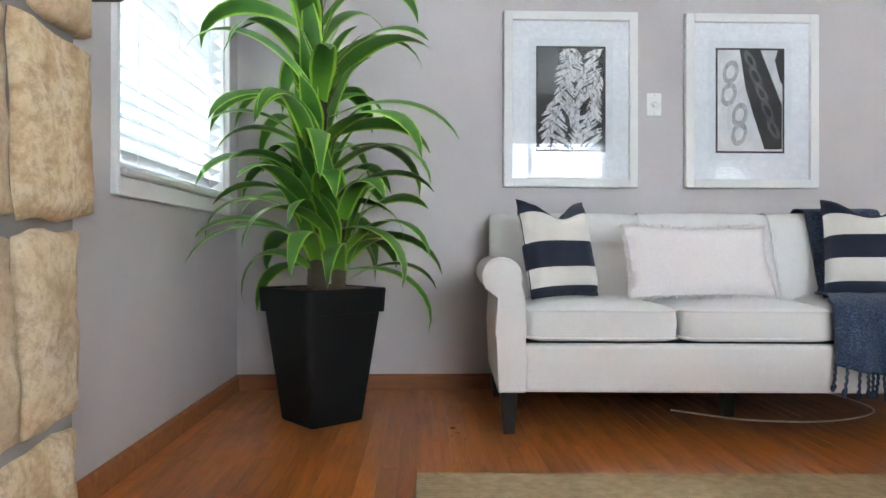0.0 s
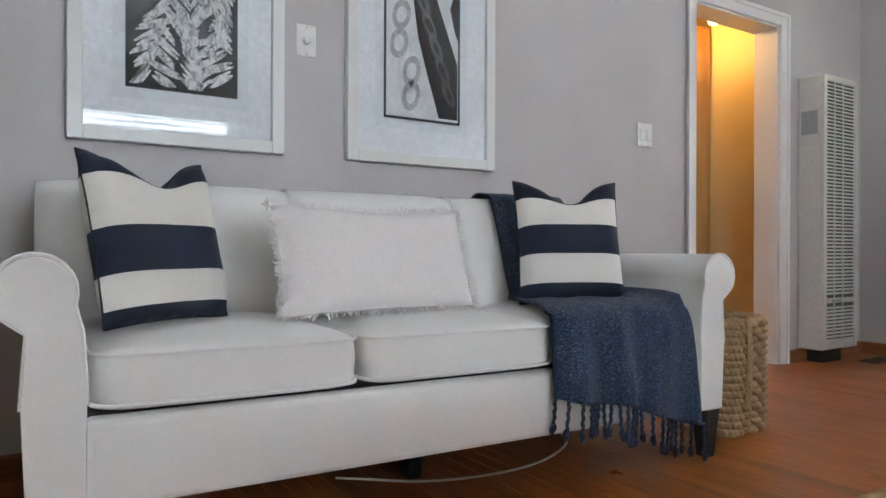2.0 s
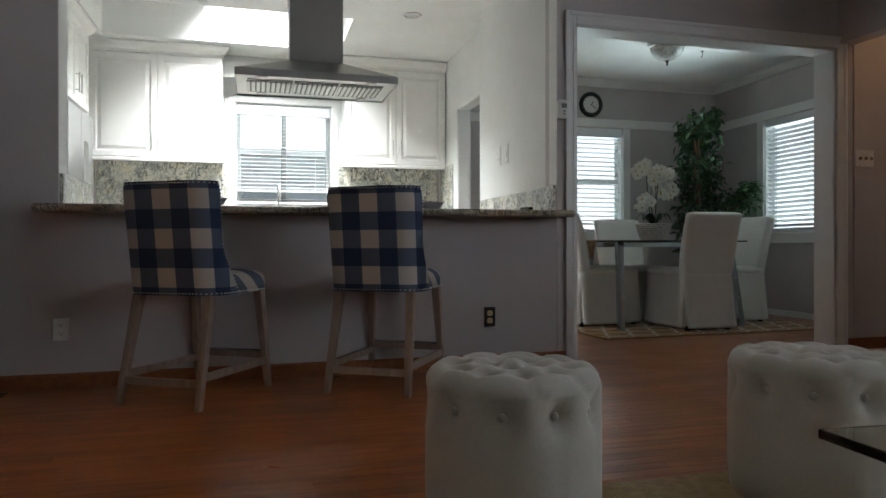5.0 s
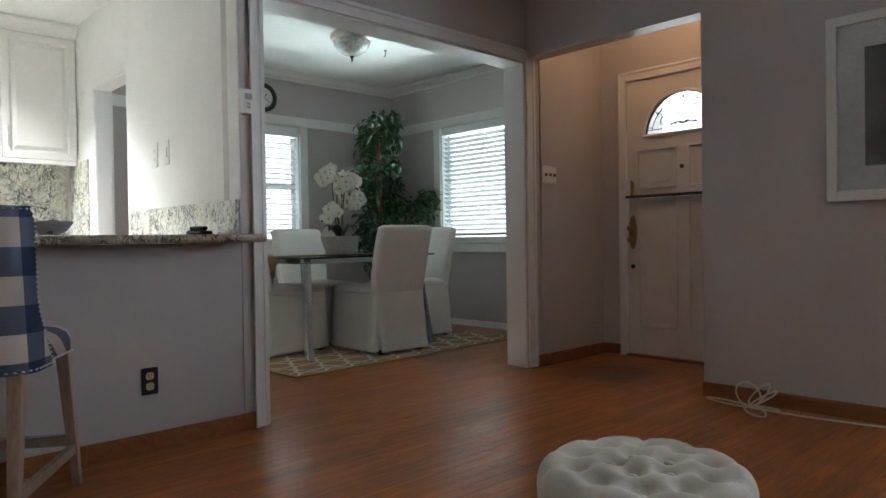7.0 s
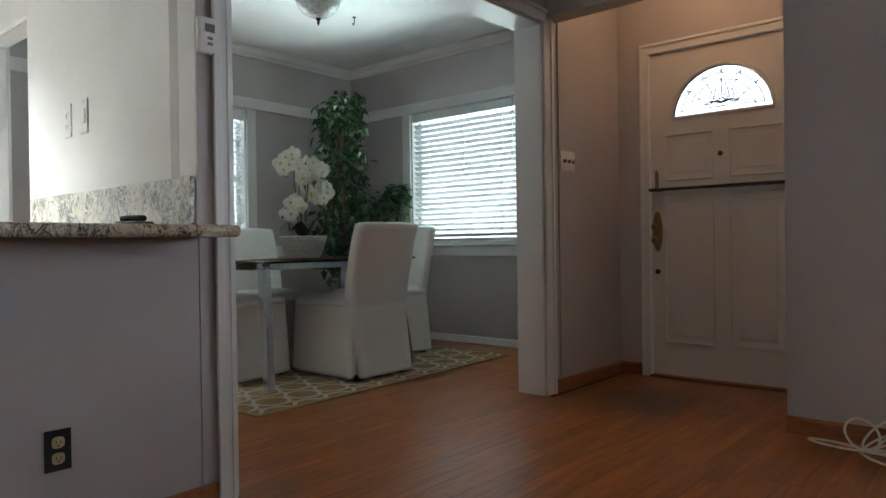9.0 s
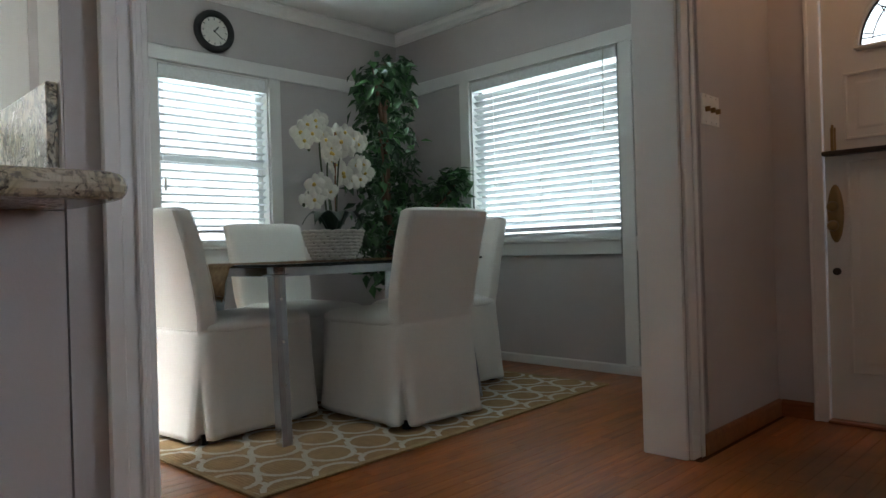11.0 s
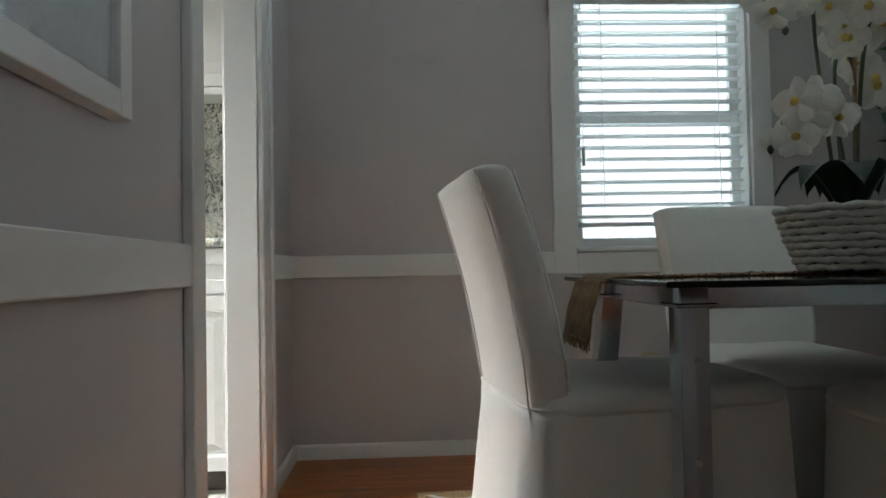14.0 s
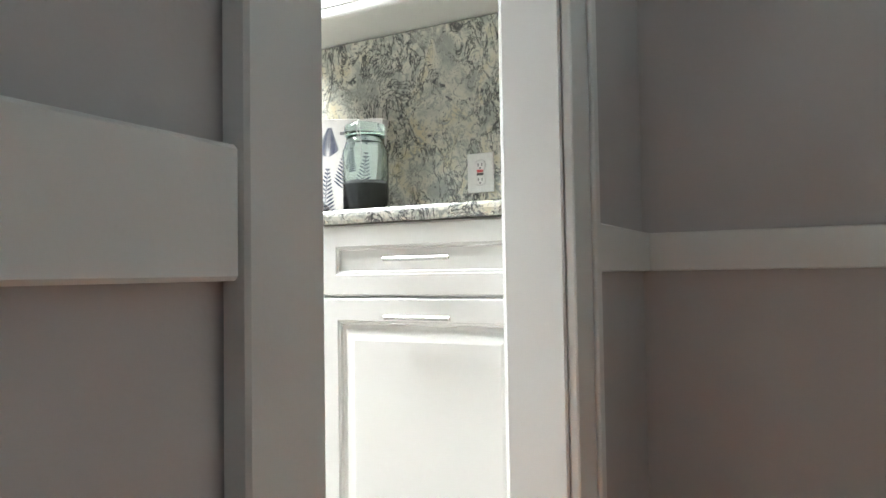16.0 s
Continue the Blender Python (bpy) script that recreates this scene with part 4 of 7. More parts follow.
# wall heater
def heater():
    root = empty("wall_heater", pose(0, 0, 0), "tall almond gas wall heater with louvred front", "heater")
    x0, x1, yf = 4.925, 5.385, 4.72
    part("case", box((x0, yf, 0.10), (x1, YN - 0.002, 2.085), 0.012, 2), HEATER, root)
    part("side_badge", boxes(((x0 - 0.002, yf + 0.03, 1.66), (x0, YN - 0.03, 1.83))), plain("badge_grey", (0.33, 0.33, 0.33), 0.5), root)
    part("grille_back", boxes(((x0 + 0.045, yf - 0.001, 0.16), (x1 - 0.03, yf + 0.0, 2.04))), plain("heater_inside", (0.10, 0.10, 0.09), 0.8), root)
    part("stile", box((x0 + 0.002, yf - 0.016, 0.105), (x0 + 0.045, yf, 2.08), 0.004, 1), HEATER, root)
    part("stile", box((x1 - 0.03, yf - 0.016, 0.105), (x1 - 0.002, yf, 2.08), 0.004, 1), HEATER, root)
    part("top_cap", box((x0 + 0.045, yf - 0.016, 2.04), (x1 - 0.03, yf, 2.08), 0.004, 1), HEATER, root)
    part("panel_break", box((x0 + 0.045, yf - 0.018, 0.44), (x1 - 0.03, yf, 0.475), 0.003, 1), HEATER, root)
    part("handle", box((x0 + 0.10, yf - 0.03, 0.445), (x0 + 0.22, yf - 0.018, 0.465), 0.003, 1), STEEL, root)
    for x in (x0 + 0.155, x0 + 0.27):
        part("mullion", boxes(((x - 0.004, yf - 0.012, 0.16), (x + 0.004, yf - 0.004, 2.04))), HEATER, root)
    me = None
    z = 0.175
    while z < 2.03:
        if not 0.425 < z < 0.49:
            if me is None:
                bm = loft([[(x, yf - 0.001, 0), (x, yf - 0.012, -0.012), (x, yf - 0.014, -0.011), (x, yf - 0.003, 0.002)] for x in (x0 + 0.046, x1 - 0.031)])
                bmesh.ops.recalc_face_normals(bm, faces=bm.faces[:])
                o = part("louvre", bm, HEATER, root)
                me = o.data
            else:
                o = new("louvre", me)
                o.parent = root
            o.location.z = z
        z += 0.026
    part("foot", boxes(((x0 + 0.1, yf + 0.05, 0.0), (x1 - 0.1, YN - 0.01, 0.1))), DARK, root)


heater()


def floor_vent():
    root = empty("floor_vent", pose(5.52, 4.60, 0.0), "dark metal floor register beside the heater", "vent")
    part("frame", box((-0.20, -0.07, 0.0), (0.20, 0.07, 0.008), 0.002, 1), BRONZE, root)
    for k in range(12):
        part("slat", boxes(((-0.18 + k * 0.0305, -0.055, 0.008), (-0.165 + k * 0.0305, 0.055, 0.012))), BRONZE, root)


floor_vent()


def wicker(name, colour_a, colour_b):
    k = Mat(name, 0.75)
    n = k.noise(k.place(), 70, 4)
    g = k.t.nodes.new("ShaderNodeNewGeometry")
    c = k.ramp(n, [(0.3, colour_a), (0.7, colour_b)])
    k.colour(k.mix(k.calc("MULTIPLY", g.outputs["Random Per Island"], 0.45), c, tuple(x * 0.5 for x in colour_a)))
    return k.bump(n, 0.5, 0.004).m


WICKER = wicker("water_hyacinth", (0.27, 0.155, 0.075), (0.50, 0.33, 0.17))


def basket():
    root = empty("wicker_basket", pose(2.80, 4.05, 0, 0, 0, 6), "tall woven hyacinth basket beside the sofa", "basket")
    W, D, H = 0.160, 0.155, 0.495
    core = loft([[(x, y, z) for x, y in rounded(W * s - 0.022, D * s - 0.022, 5, 24)] for z, s in ((0.004, 0.95), (0.25, 1.0), (H - 0.03, 1.02))])
    part("lining", core, plain("basket_core", (0.10, 0.06, 0.035), 0.9), root)
    rows = 15
    for r in range(rows):
        z = 0.02 + r * (H - 0.03) / (rows - 1)
        bm = bmesh.new()
        g = rounded(W, D, 5, 26)
        off = (r % 2) * 0.5
        n = len(g)
        for i in range(n):
            t0, t1 = i + off, i + off + 1.0
            def on(t):
                a = g[int(t) % n]
                b = g[(int(t) + 1) % n]
                f = t - int(t)
                return Vector((a[0] + (b[0] - a[0]) * f, a[1] + (b[1] - a[1]) * f, 0))
            p0, p1 = on(t0), on(t1)
            mid = (p0 + p1) / 2
            o = mid.normalized()
            pts = [p0 * 0.96 + Vector((0, 0, z + 0.010)), mid + o * 0.016 + Vector((0, 0, z)), p1 * 0.96 + Vector((0, 0, z - 0.010))]
            tube(curve_points(pts, 3), [0.007, 0.014, 0.018, 0.019, 0.018, 0.013, 0.007][:len(curve_points(pts, 3))], 6, bm)
        tagged(part("woven_row", bm, WICKER, root, smooth=True), kind="stuff")
    g = rounded(W - 0.004, D - 0.004, 5, 40)
    part("rim", tube([(x, y, H + 0.005 + 0.006 * math.sin(i)) for i, (x, y) in enumerate(g + g[:1])], 0.020, 8), WICKER, root, smooth=True)
    pts = curve_points([(-0.06, -D - 0.024, 0.12), (-0.055, -D - 0.034, 0.35), (-0.05, -D - 0.02, H + 0.03)], 6)
    part("handle_strap", tube(pts, 0.014, 8), WICKER, root, "braided handle strap")


basket()


def jute(name, a, b):
    k = Mat(name, 0.95)
    v = k.split(k.place())
    w = k.calc("SINE", k.calc("MULTIPLY", v[0], 330.0))
    u = k.calc("SINE", k.calc("ADD", k.calc("MULTIPLY", v[1], 330.0), k.calc("MULTIPLY", w, 1.5)))
    n = k.noise(k.place(), 26, 5)
    f = k.calc("ADD", k.calc("MULTIPLY", k.calc("MULTIPLY", w, u), 0.16), n)
    k.colour(k.ramp(f, [(0.25, a), (0.75, b)]))
    return k.bump(f, 0.7, 0.005).m


JUTE = jute("jute_weave", (0.30, 0.205, 0.105), (0.47, 0.35, 0.20))
rug = tagged(part("rug", box((-0.32, 0.2, 0.001), (3.345, 3.175, 0.013), 0.004, 2), JUTE), "plain tan jute rug on the oak floor", "rug")
for v in rug.data.vertices:
    v.co.y += 0.13 * (1 - (v.co.x + 0.32) / 3.665) * (1 if v.co.y > 1 else 0)


def ottoman(x, y, turn):
    """A round ottoman with deep buttons round its shoulder and on top."""
    root = empty("ottoman", pose(x, y, 0.013, 0, 0, turn), "round tufted linen ottoman standing on the rug", "ottoman", "ottomans")
    bm = bmesh.new()
    R, H = 0.272, 0.495
    seg, rows = 84, 46
    buttons = [(R, 0.375, 2 * math.pi * k / 10) for k in range(10)] + [(0.185, None, 2 * math.pi * (k + 0.5) / 10) for k in range(10)] + [(0.08, None, 2 * math.pi * k / 5) for k in range(5)]
    prof = [(R * 0.97, 0.0), (R * 0.985, 0.05)] + [(R, 0.05 + 0.33 * k / 12) for k in range(1, 13)]
    prof += [(R - 0.055 + 0.055 * math.cos(a), 0.425 + 0.07 * math.sin(a)) for a in np.linspace(0.1, math.pi / 2, 10)]
    prof += [(r, H + 0.018 * (1 - (r / 0.22) ** 2) - 0.005) for r in np.linspace(0.205, 0.002, 14)]
    spots = []
    for br, bz, ba in buttons:
        z = bz if bz else H + 0.012 - 0.05 * (br / 0.22) ** 2 * 0.4
        spots.append(Vector((br * math.cos(ba), br * math.sin(ba), z)))
    rings = []
    for r, z in prof:
        ring = []
        for i in range(seg):
            a = 2 * math.pi * i / seg
            p = Vector((r * math.cos(a), r * math.sin(a), z))
            o = Vector((math.cos(a), math.sin(a), 0)) if z < 0.40 else (Vector((math.cos(a) * r / R, math.sin(a) * r / R, 0.9))).normalized()
            d = sum(0.046 * math.exp(-((p - s).length / 0.040) ** 2) for s in spots)
            pull = 0.006 * max(0, math.cos(a * 10)) ** 6 if 0.05 < z < 0.37 else 0
            if z > 0.375 and r > 0.19:
                k = math.cos(a * 10 + math.pi * min(1, (z - 0.375) / 0.09))
                d += 0.010 * max(0, k) ** 8
            ring.append(p - o * (d + pull * 0.5))
        rings.append(ring)
    loft(rings, True, True, bm)
    part("body", bm, OTTO, root, smooth=True)
    me = None
    for s in spots:
        o = Vector((s.x, s.y, 0)).normalized() if s.z < 0.40 else Vector((0, 0, 1))
        p = s - o * 0.032
        m = Matrix.Translation(p) @ o.to_track_quat("Z", "Y").to_matrix().to_4x4()
        if me is None:
            b = lathe([(0.012, -0.003), (0.014, 0.001), (0.011, 0.006), (0.001, 0.0085)], 14)
            ob = part("button", b, OTTO, root, smooth=True)
            me = ob.data
        else:
            ob = new("button", me)
            ob.parent = root
        ob.matrix_basis = m
    part("base_ring", lathe([(R * 0.955, 0.0), (R * 0.955, 0.004)], 40), DARK, root)


ottoman(3.12, 2.345, 8)
ottoman(3.08, 1.25, 30)


def coffee_table():
    root = empty("coffee_table", pose(1.343, 1.68, 0.013, 0, 0, -4), "glass coffee table on thin dark metal legs", "table")
    g = part("glass_top", box((-0.533, -0.70, 0.573), (0.533, 0.70, 0.588), 0.003, 2), TABLEGLASS, root, "thick clear glass with green edge")
    for x in (-0.30, 0.30):
        for y in (-0.48, 0.48):
            part("leg", box((x - 0.013, y - 0.013, 0), (x + 0.013, y + 0.013, 0.545), 0.004, 1), BRONZE, root)
            part("pad", lathe([(0.03, 0.545), (0.03, 0.5725)], 16), CHROME, root).location = (0, 0, 0)
    for y in (-0.48, 0.48):
        part("cross_rail", box((-0.287, y - 0.010, 0.50), (0.287, y + 0.010, 0.525), 0.003, 1), BRONZE, root)
    pads = [c for c in root.children if c.name.startswith("pad")]
    for o, (x, y) in zip(pads, ((-0.30, -0.48), (-0.30, 0.48), (0.30, -0.48), (0.30, 0.48))):
        o.location = (x, y, 0)


coffee_table()


# cords on the floor
def cord(name, pts, label, r=0.005):
    tagged(part(name, tube(curve_points(pts, 8), r, 6), CORD, smooth=True), label, "cable")


cord("floor_cable", [(1.0, 4.30, 0.006), (1.3, 4.08, 0.006), (1.7, 4.05, 0.006), (2.05, 4.25, 0.006), (2.1, 4.6, 0.006), (2.05, 4.86, 0.006)], "white power cord lying under the sofa")
# a knotted bundle of loops, some standing and some lying on the floor
KNOT = Vector((3.92, -1.40, 0.03))
bundle = [(3.05, -1.57, 0.006), (3.40, -1.50, 0.006), (3.72, -1.46, 0.008), tuple(KNOT)]
for along, across, length, width in (((-0.60, -0.10, 0.78), (-0.5, 0.2, -0.2), 0.19, 0.06), ((0.10, -0.12, 0.95), (0.9, 0.1, 0.1), 0.15, 0.08), ((-0.80, 0.10, 0.55), (-0.3, 0.6, -0.1), 0.22, 0.055),
                                     ((0.85, 0.45, 0.16), (-0.4, 0.8, 0.0), 0.25, 0.055), ((-0.60, 0.80, 0.02), (0.8, 0.6, 0.0), 0.27, 0.05), ((-0.95, 0.15, 0.05), (0.1, 0.9, 0.0), 0.20, 0.04)):
    for q in range(1, 9):
        a = 2 * math.pi * q / 8
        p = KNOT + Vector(along) * (length / 2 * (1 - math.cos(a))) + Vector(across) * (width * math.sin(a))
        bundle.append((p.x, p.y, max(0.007, p.z)))
cord("coiled_cable", bundle, "loose bundle of white cable by the wall", 0.006)


# striped dragon plant in a planter
def leafmat():
    k = Mat("striped_dracaena_leaf", 0.38)
    u = k.split(k.coords("UV"))[0]
    e = k.calc("ABSOLUTE", k.calc("SUBTRACT", u, 0.5))
    n = k.noise(k.place(), 9, 4)
    v = k.split(k.coords("UV"))[1]
    g = k.ramp(n, [(0.3, (0.010, 0.052, 0.010)), (0.7, (0.040, 0.145, 0.020))])
    young = k.ramp(v, [(0.0, (1, 1, 1)), (0.12, (0.7, 0.7, 0.7)), (0.32, (0, 0, 0))])
    g = k.mix(young, g, (0.16, 0.36, 0.035))
    fine = k.noise(k.coords("UV", (55, 1.5, 1)), 1.0, 3)
    g = k.mix(k.calc("MULTIPLY", fine, 0.5), g, (0.09, 0.27, 0.03))
    s = k.ramp(e, [(0.0, (0.02, 0.02, 0.02)), (0.36, (0.06, 0.06, 0.06)), (0.42, (1, 1, 1)), (0.5, (1, 1, 1))])
    k.colour(k.mix(s, g, (0.30, 0.50, 0.055)))
    k.p.inputs["Transmission Weight"].default_value = 0.0
    k.p.inputs["Subsurface Weight"].default_value = 0.15
    k.p.inputs["Subsurface Radius"].default_value = (0.004, 0.01, 0.002)
    return k.m


LEAF = leafmat()


def strap_leaf(parent, base, heading, length, width, rise, droop, twist=0.0):
    """One strap-shaped leaf that rises from base and bows over."""
    bm = bmesh.new()
    uv = bm.loops.layers.uv.new("UVMap")
    n = 12
    p = Vector(base)
    d = Vector((math.cos(heading), math.sin(heading), 0))
    side = Vector((-d.y, d.x, 0))
    ang = rise
    rows = []
    for i in range(n + 1):
        t = i / n
        w = width * (0.62 + 0.38 * min(1, t / 0.35)) * (1 - max(0, (t - 0.38) / 0.62) ** 1.9) + 0.0008
        f = d * math.cos(ang) + Vector((0, 0, 1)) * math.sin(ang)
        nrm = side.cross(f) * -1
        tw = twist * t
        sd = (side * math.cos(tw) + nrm * math.sin(tw)).normalized()
        up = f.cross(sd)
        fold = 0.17 * w
        rows.append([p - sd * w + up * fold * -0.9, p - sd * w * 0.5 + up * -fold * 0.2, p + up * -fold * 0.55 * 0, p + sd * w * 0.5 + up * -fold * 0.2, p + sd * w + up * fold * -0.9])
        p = p + f * (length / n)
        ang -= droop * (0.4 + 1.3 * t) / n
    vs = [[bm.verts.new(c) for c in r] for r in rows]
    for i in range(n):
        for j in range(4):
            f = bm.faces.new((vs[i][j], vs[i][j + 1], vs[i + 1][j + 1], vs[i + 1][j]))
            for loop_, (a, b) in zip(f.loops, ((i, j), (i, j + 1), (i + 1, j + 1), (i + 1, j))):
                loop_[uv].uv = (b / 4, a / n)
    return part("leaf", bm, LEAF, parent, smooth=True)


def dracaena():
    root = empty("potted_plant", pose(-0.79, 4.17, 0, 0, 0, 0), "tall striped dragon plant in a black square planter", "plant")
    rings = [[(x, y, z) for x, y in rounded(s, s, 14, 24)] for z, s in ((0.0, 0.144), (0.004, 0.148), (0.54, 0.212))]
    pot = part("planter", loft(rings), POTBLACK, root, "black tapered square planter")
    pot.rotation_euler.z = radians(40)
    lip = part("rim", loft([[(x, y, z) for x, y in rounded(s, s, 14, 24)] for z, s in ((0.533, 0.214), (0.535, 0.229), (0.647, 0.235), (0.652, 0.231), (0.652, 0.210), (0.61, 0.206))], False), POTBLACK, root)
    lip.rotation_euler.z = radians(40)
    part("soil", loft([[(x, y, z) for x, y in rounded(0.208, 0.208, 14, 24)] for z in (0.60, 0.636)]), SOIL, root).rotation_euler.z = radians(40)
    rnd = random.Random(11)
    bm = bmesh.new()
    for k in range(160):
        a, r = rnd.uniform(0, 6.28), 0.20 * math.sqrt(rnd.random())
        c = Vector((r * math.cos(a), r * math.sin(a), 0.642))
        b = box(c - Vector((0.014, 0.008, 0.007)), c + Vector((0.014, 0.008, 0.009)))
        bmesh.ops.rotate(b, verts=b.verts[:], cent=c, matrix=Matrix.Rotation(a * 3, 3, "Z"))
        me = bpy.data.meshes.new("chip")
        b.to_mesh(me)
        b.free()
        bm.from_mesh(me)
        bpy.data.meshes.remove(me)
    part("bark_chips", bm, SOIL, root)
    stems = (((-0.02, 0.0), 1.75, 0.040), ((0.085, -0.04), 1.05, 0.034), ((-0.05, 0.09), 2.25, 0.036))
    for (sx, sy), h, r in stems:
        bm = bmesh.new()
        prof = [(r * (1 + (0.12 if k % 2 else 0.0)), 0.64 + (h - 0.64) * k / 40) for k in range(41)]
        lathe(prof, 14, bm)
        o = part("trunk", bm, plain("dracaena_cane", (0.10, 0.085, 0.05), 0.8), root, "ringed cane trunk", smooth=True)
        o.location = (sx, sy, 0)
    for (sx, sy), h, r in stems:
        first = {1.75: 0.77, 1.05: 0.74, 2.25: 0.86}[h]
        n = {1.75: 28, 1.05: 12, 2.25: 32}[h]
        for k in range(n):
            t = k / (n - 1)
            z = first + (h + 0.02 - first) * t
            a = k * 2.399 + rnd.uniform(-0.25, 0.25)
            low = max(0, 0.25 - t) * 4
            L = rnd.uniform(0.56, 0.84) * (1.0 - 0.06 * t) - 0.04 * low
            strap_leaf(root, (sx + r * 0.9 * math.cos(a), sy + r * 0.9 * math.sin(a), z - 0.06), a, L, rnd.uniform(0.050, 0.066), rnd.uniform(0.45, 1.0) - 0.2 * low, rnd.uniform(1.7, 2.6) + 0.3 * low, rnd.uniform(-0.9, 0.9))
        # young leaves that clasp the cane
        m = n
        for k in range(m):
            t = k / (m - 1)
            z = first - 0.04 + (h - first) * t
            a = k * 2.1 + rnd.uniform(-0.3, 0.3)
            strap_leaf(root, (sx + r * 0.95 * math.cos(a), sy + r * 0.95 * math.sin(a), z), a, rnd.uniform(0.28, 0.46), rnd.uniform(0.046, 0.060), rnd.uniform(1.32, 1.5), rnd.uniform(0.3, 1.7), rnd.uniform(-0.2, 0.2))


dracaena()

# ---- bar stools ----
def gingham():
    k = Mat("navy_buffalo_check", 0.9)
    u, v, _ = k.split(k.coords("UV"))
    def band(c, size):
        return k.calc("GREATER_THAN", k.calc("FRACT", k.calc("DIVIDE", c, size)), 0.5)
    s = k.calc("MULTIPLY", k.calc("ADD", band(u, 0.215), band(v, 0.215)), 0.5)
    n = k.noise(k.place(), 300, 3)
    c = k.ramp(s, [(0.2, (0.60, 0.54, 0.48)), (0.45, (0.10, 0.13, 0.19)), (0.55, (0.10, 0.13, 0.19)), (0.8, (0.010, 0.030, 0.085))])
    k.colour(k.mix(k.calc("MULTIPLY", n, 0.3), c, (0.07, 0.08, 0.10)))
    return k.bump(n, 0.3, 0.002).m


GINGHAM = gingham()


def uv_loft(rings, uvs, closed_caps=True):
    """A loft whose points carry their own u, v."""
    bm = bmesh.new()
    uv = bm.loops.layers.uv.new("UVMap")
    vs = [[bm.verts.new(p) for p in r] for r in rings]
    n = len(vs[0])
    for a in range(len(vs) - 1):
        for i in range(n):
            j = (i + 1) % n
            f = bm.faces.new((vs[a][i], vs[a][j], vs[a + 1][j], vs[a + 1][i]))
            for loop_, (r, q) in zip(f.loops, ((a, i), (a, j), (a + 1, j), (a + 1, i))):
                loop_[uv].uv = uvs[r][q]
    if closed_caps:
        for r, flip in ((0, True), (len(vs) - 1, False)):
            f = bm.faces.new(vs[r][::-1] if flip else vs[r])
            for loop_ in f.loops:
                i = vs[r].index(loop_.vert)
                loop_[uv].uv = (rings[r][i][1], rings[r][i][0])
    bmesh.ops.recalc_face_normals(bm, faces=bm.faces[:])
    return bm


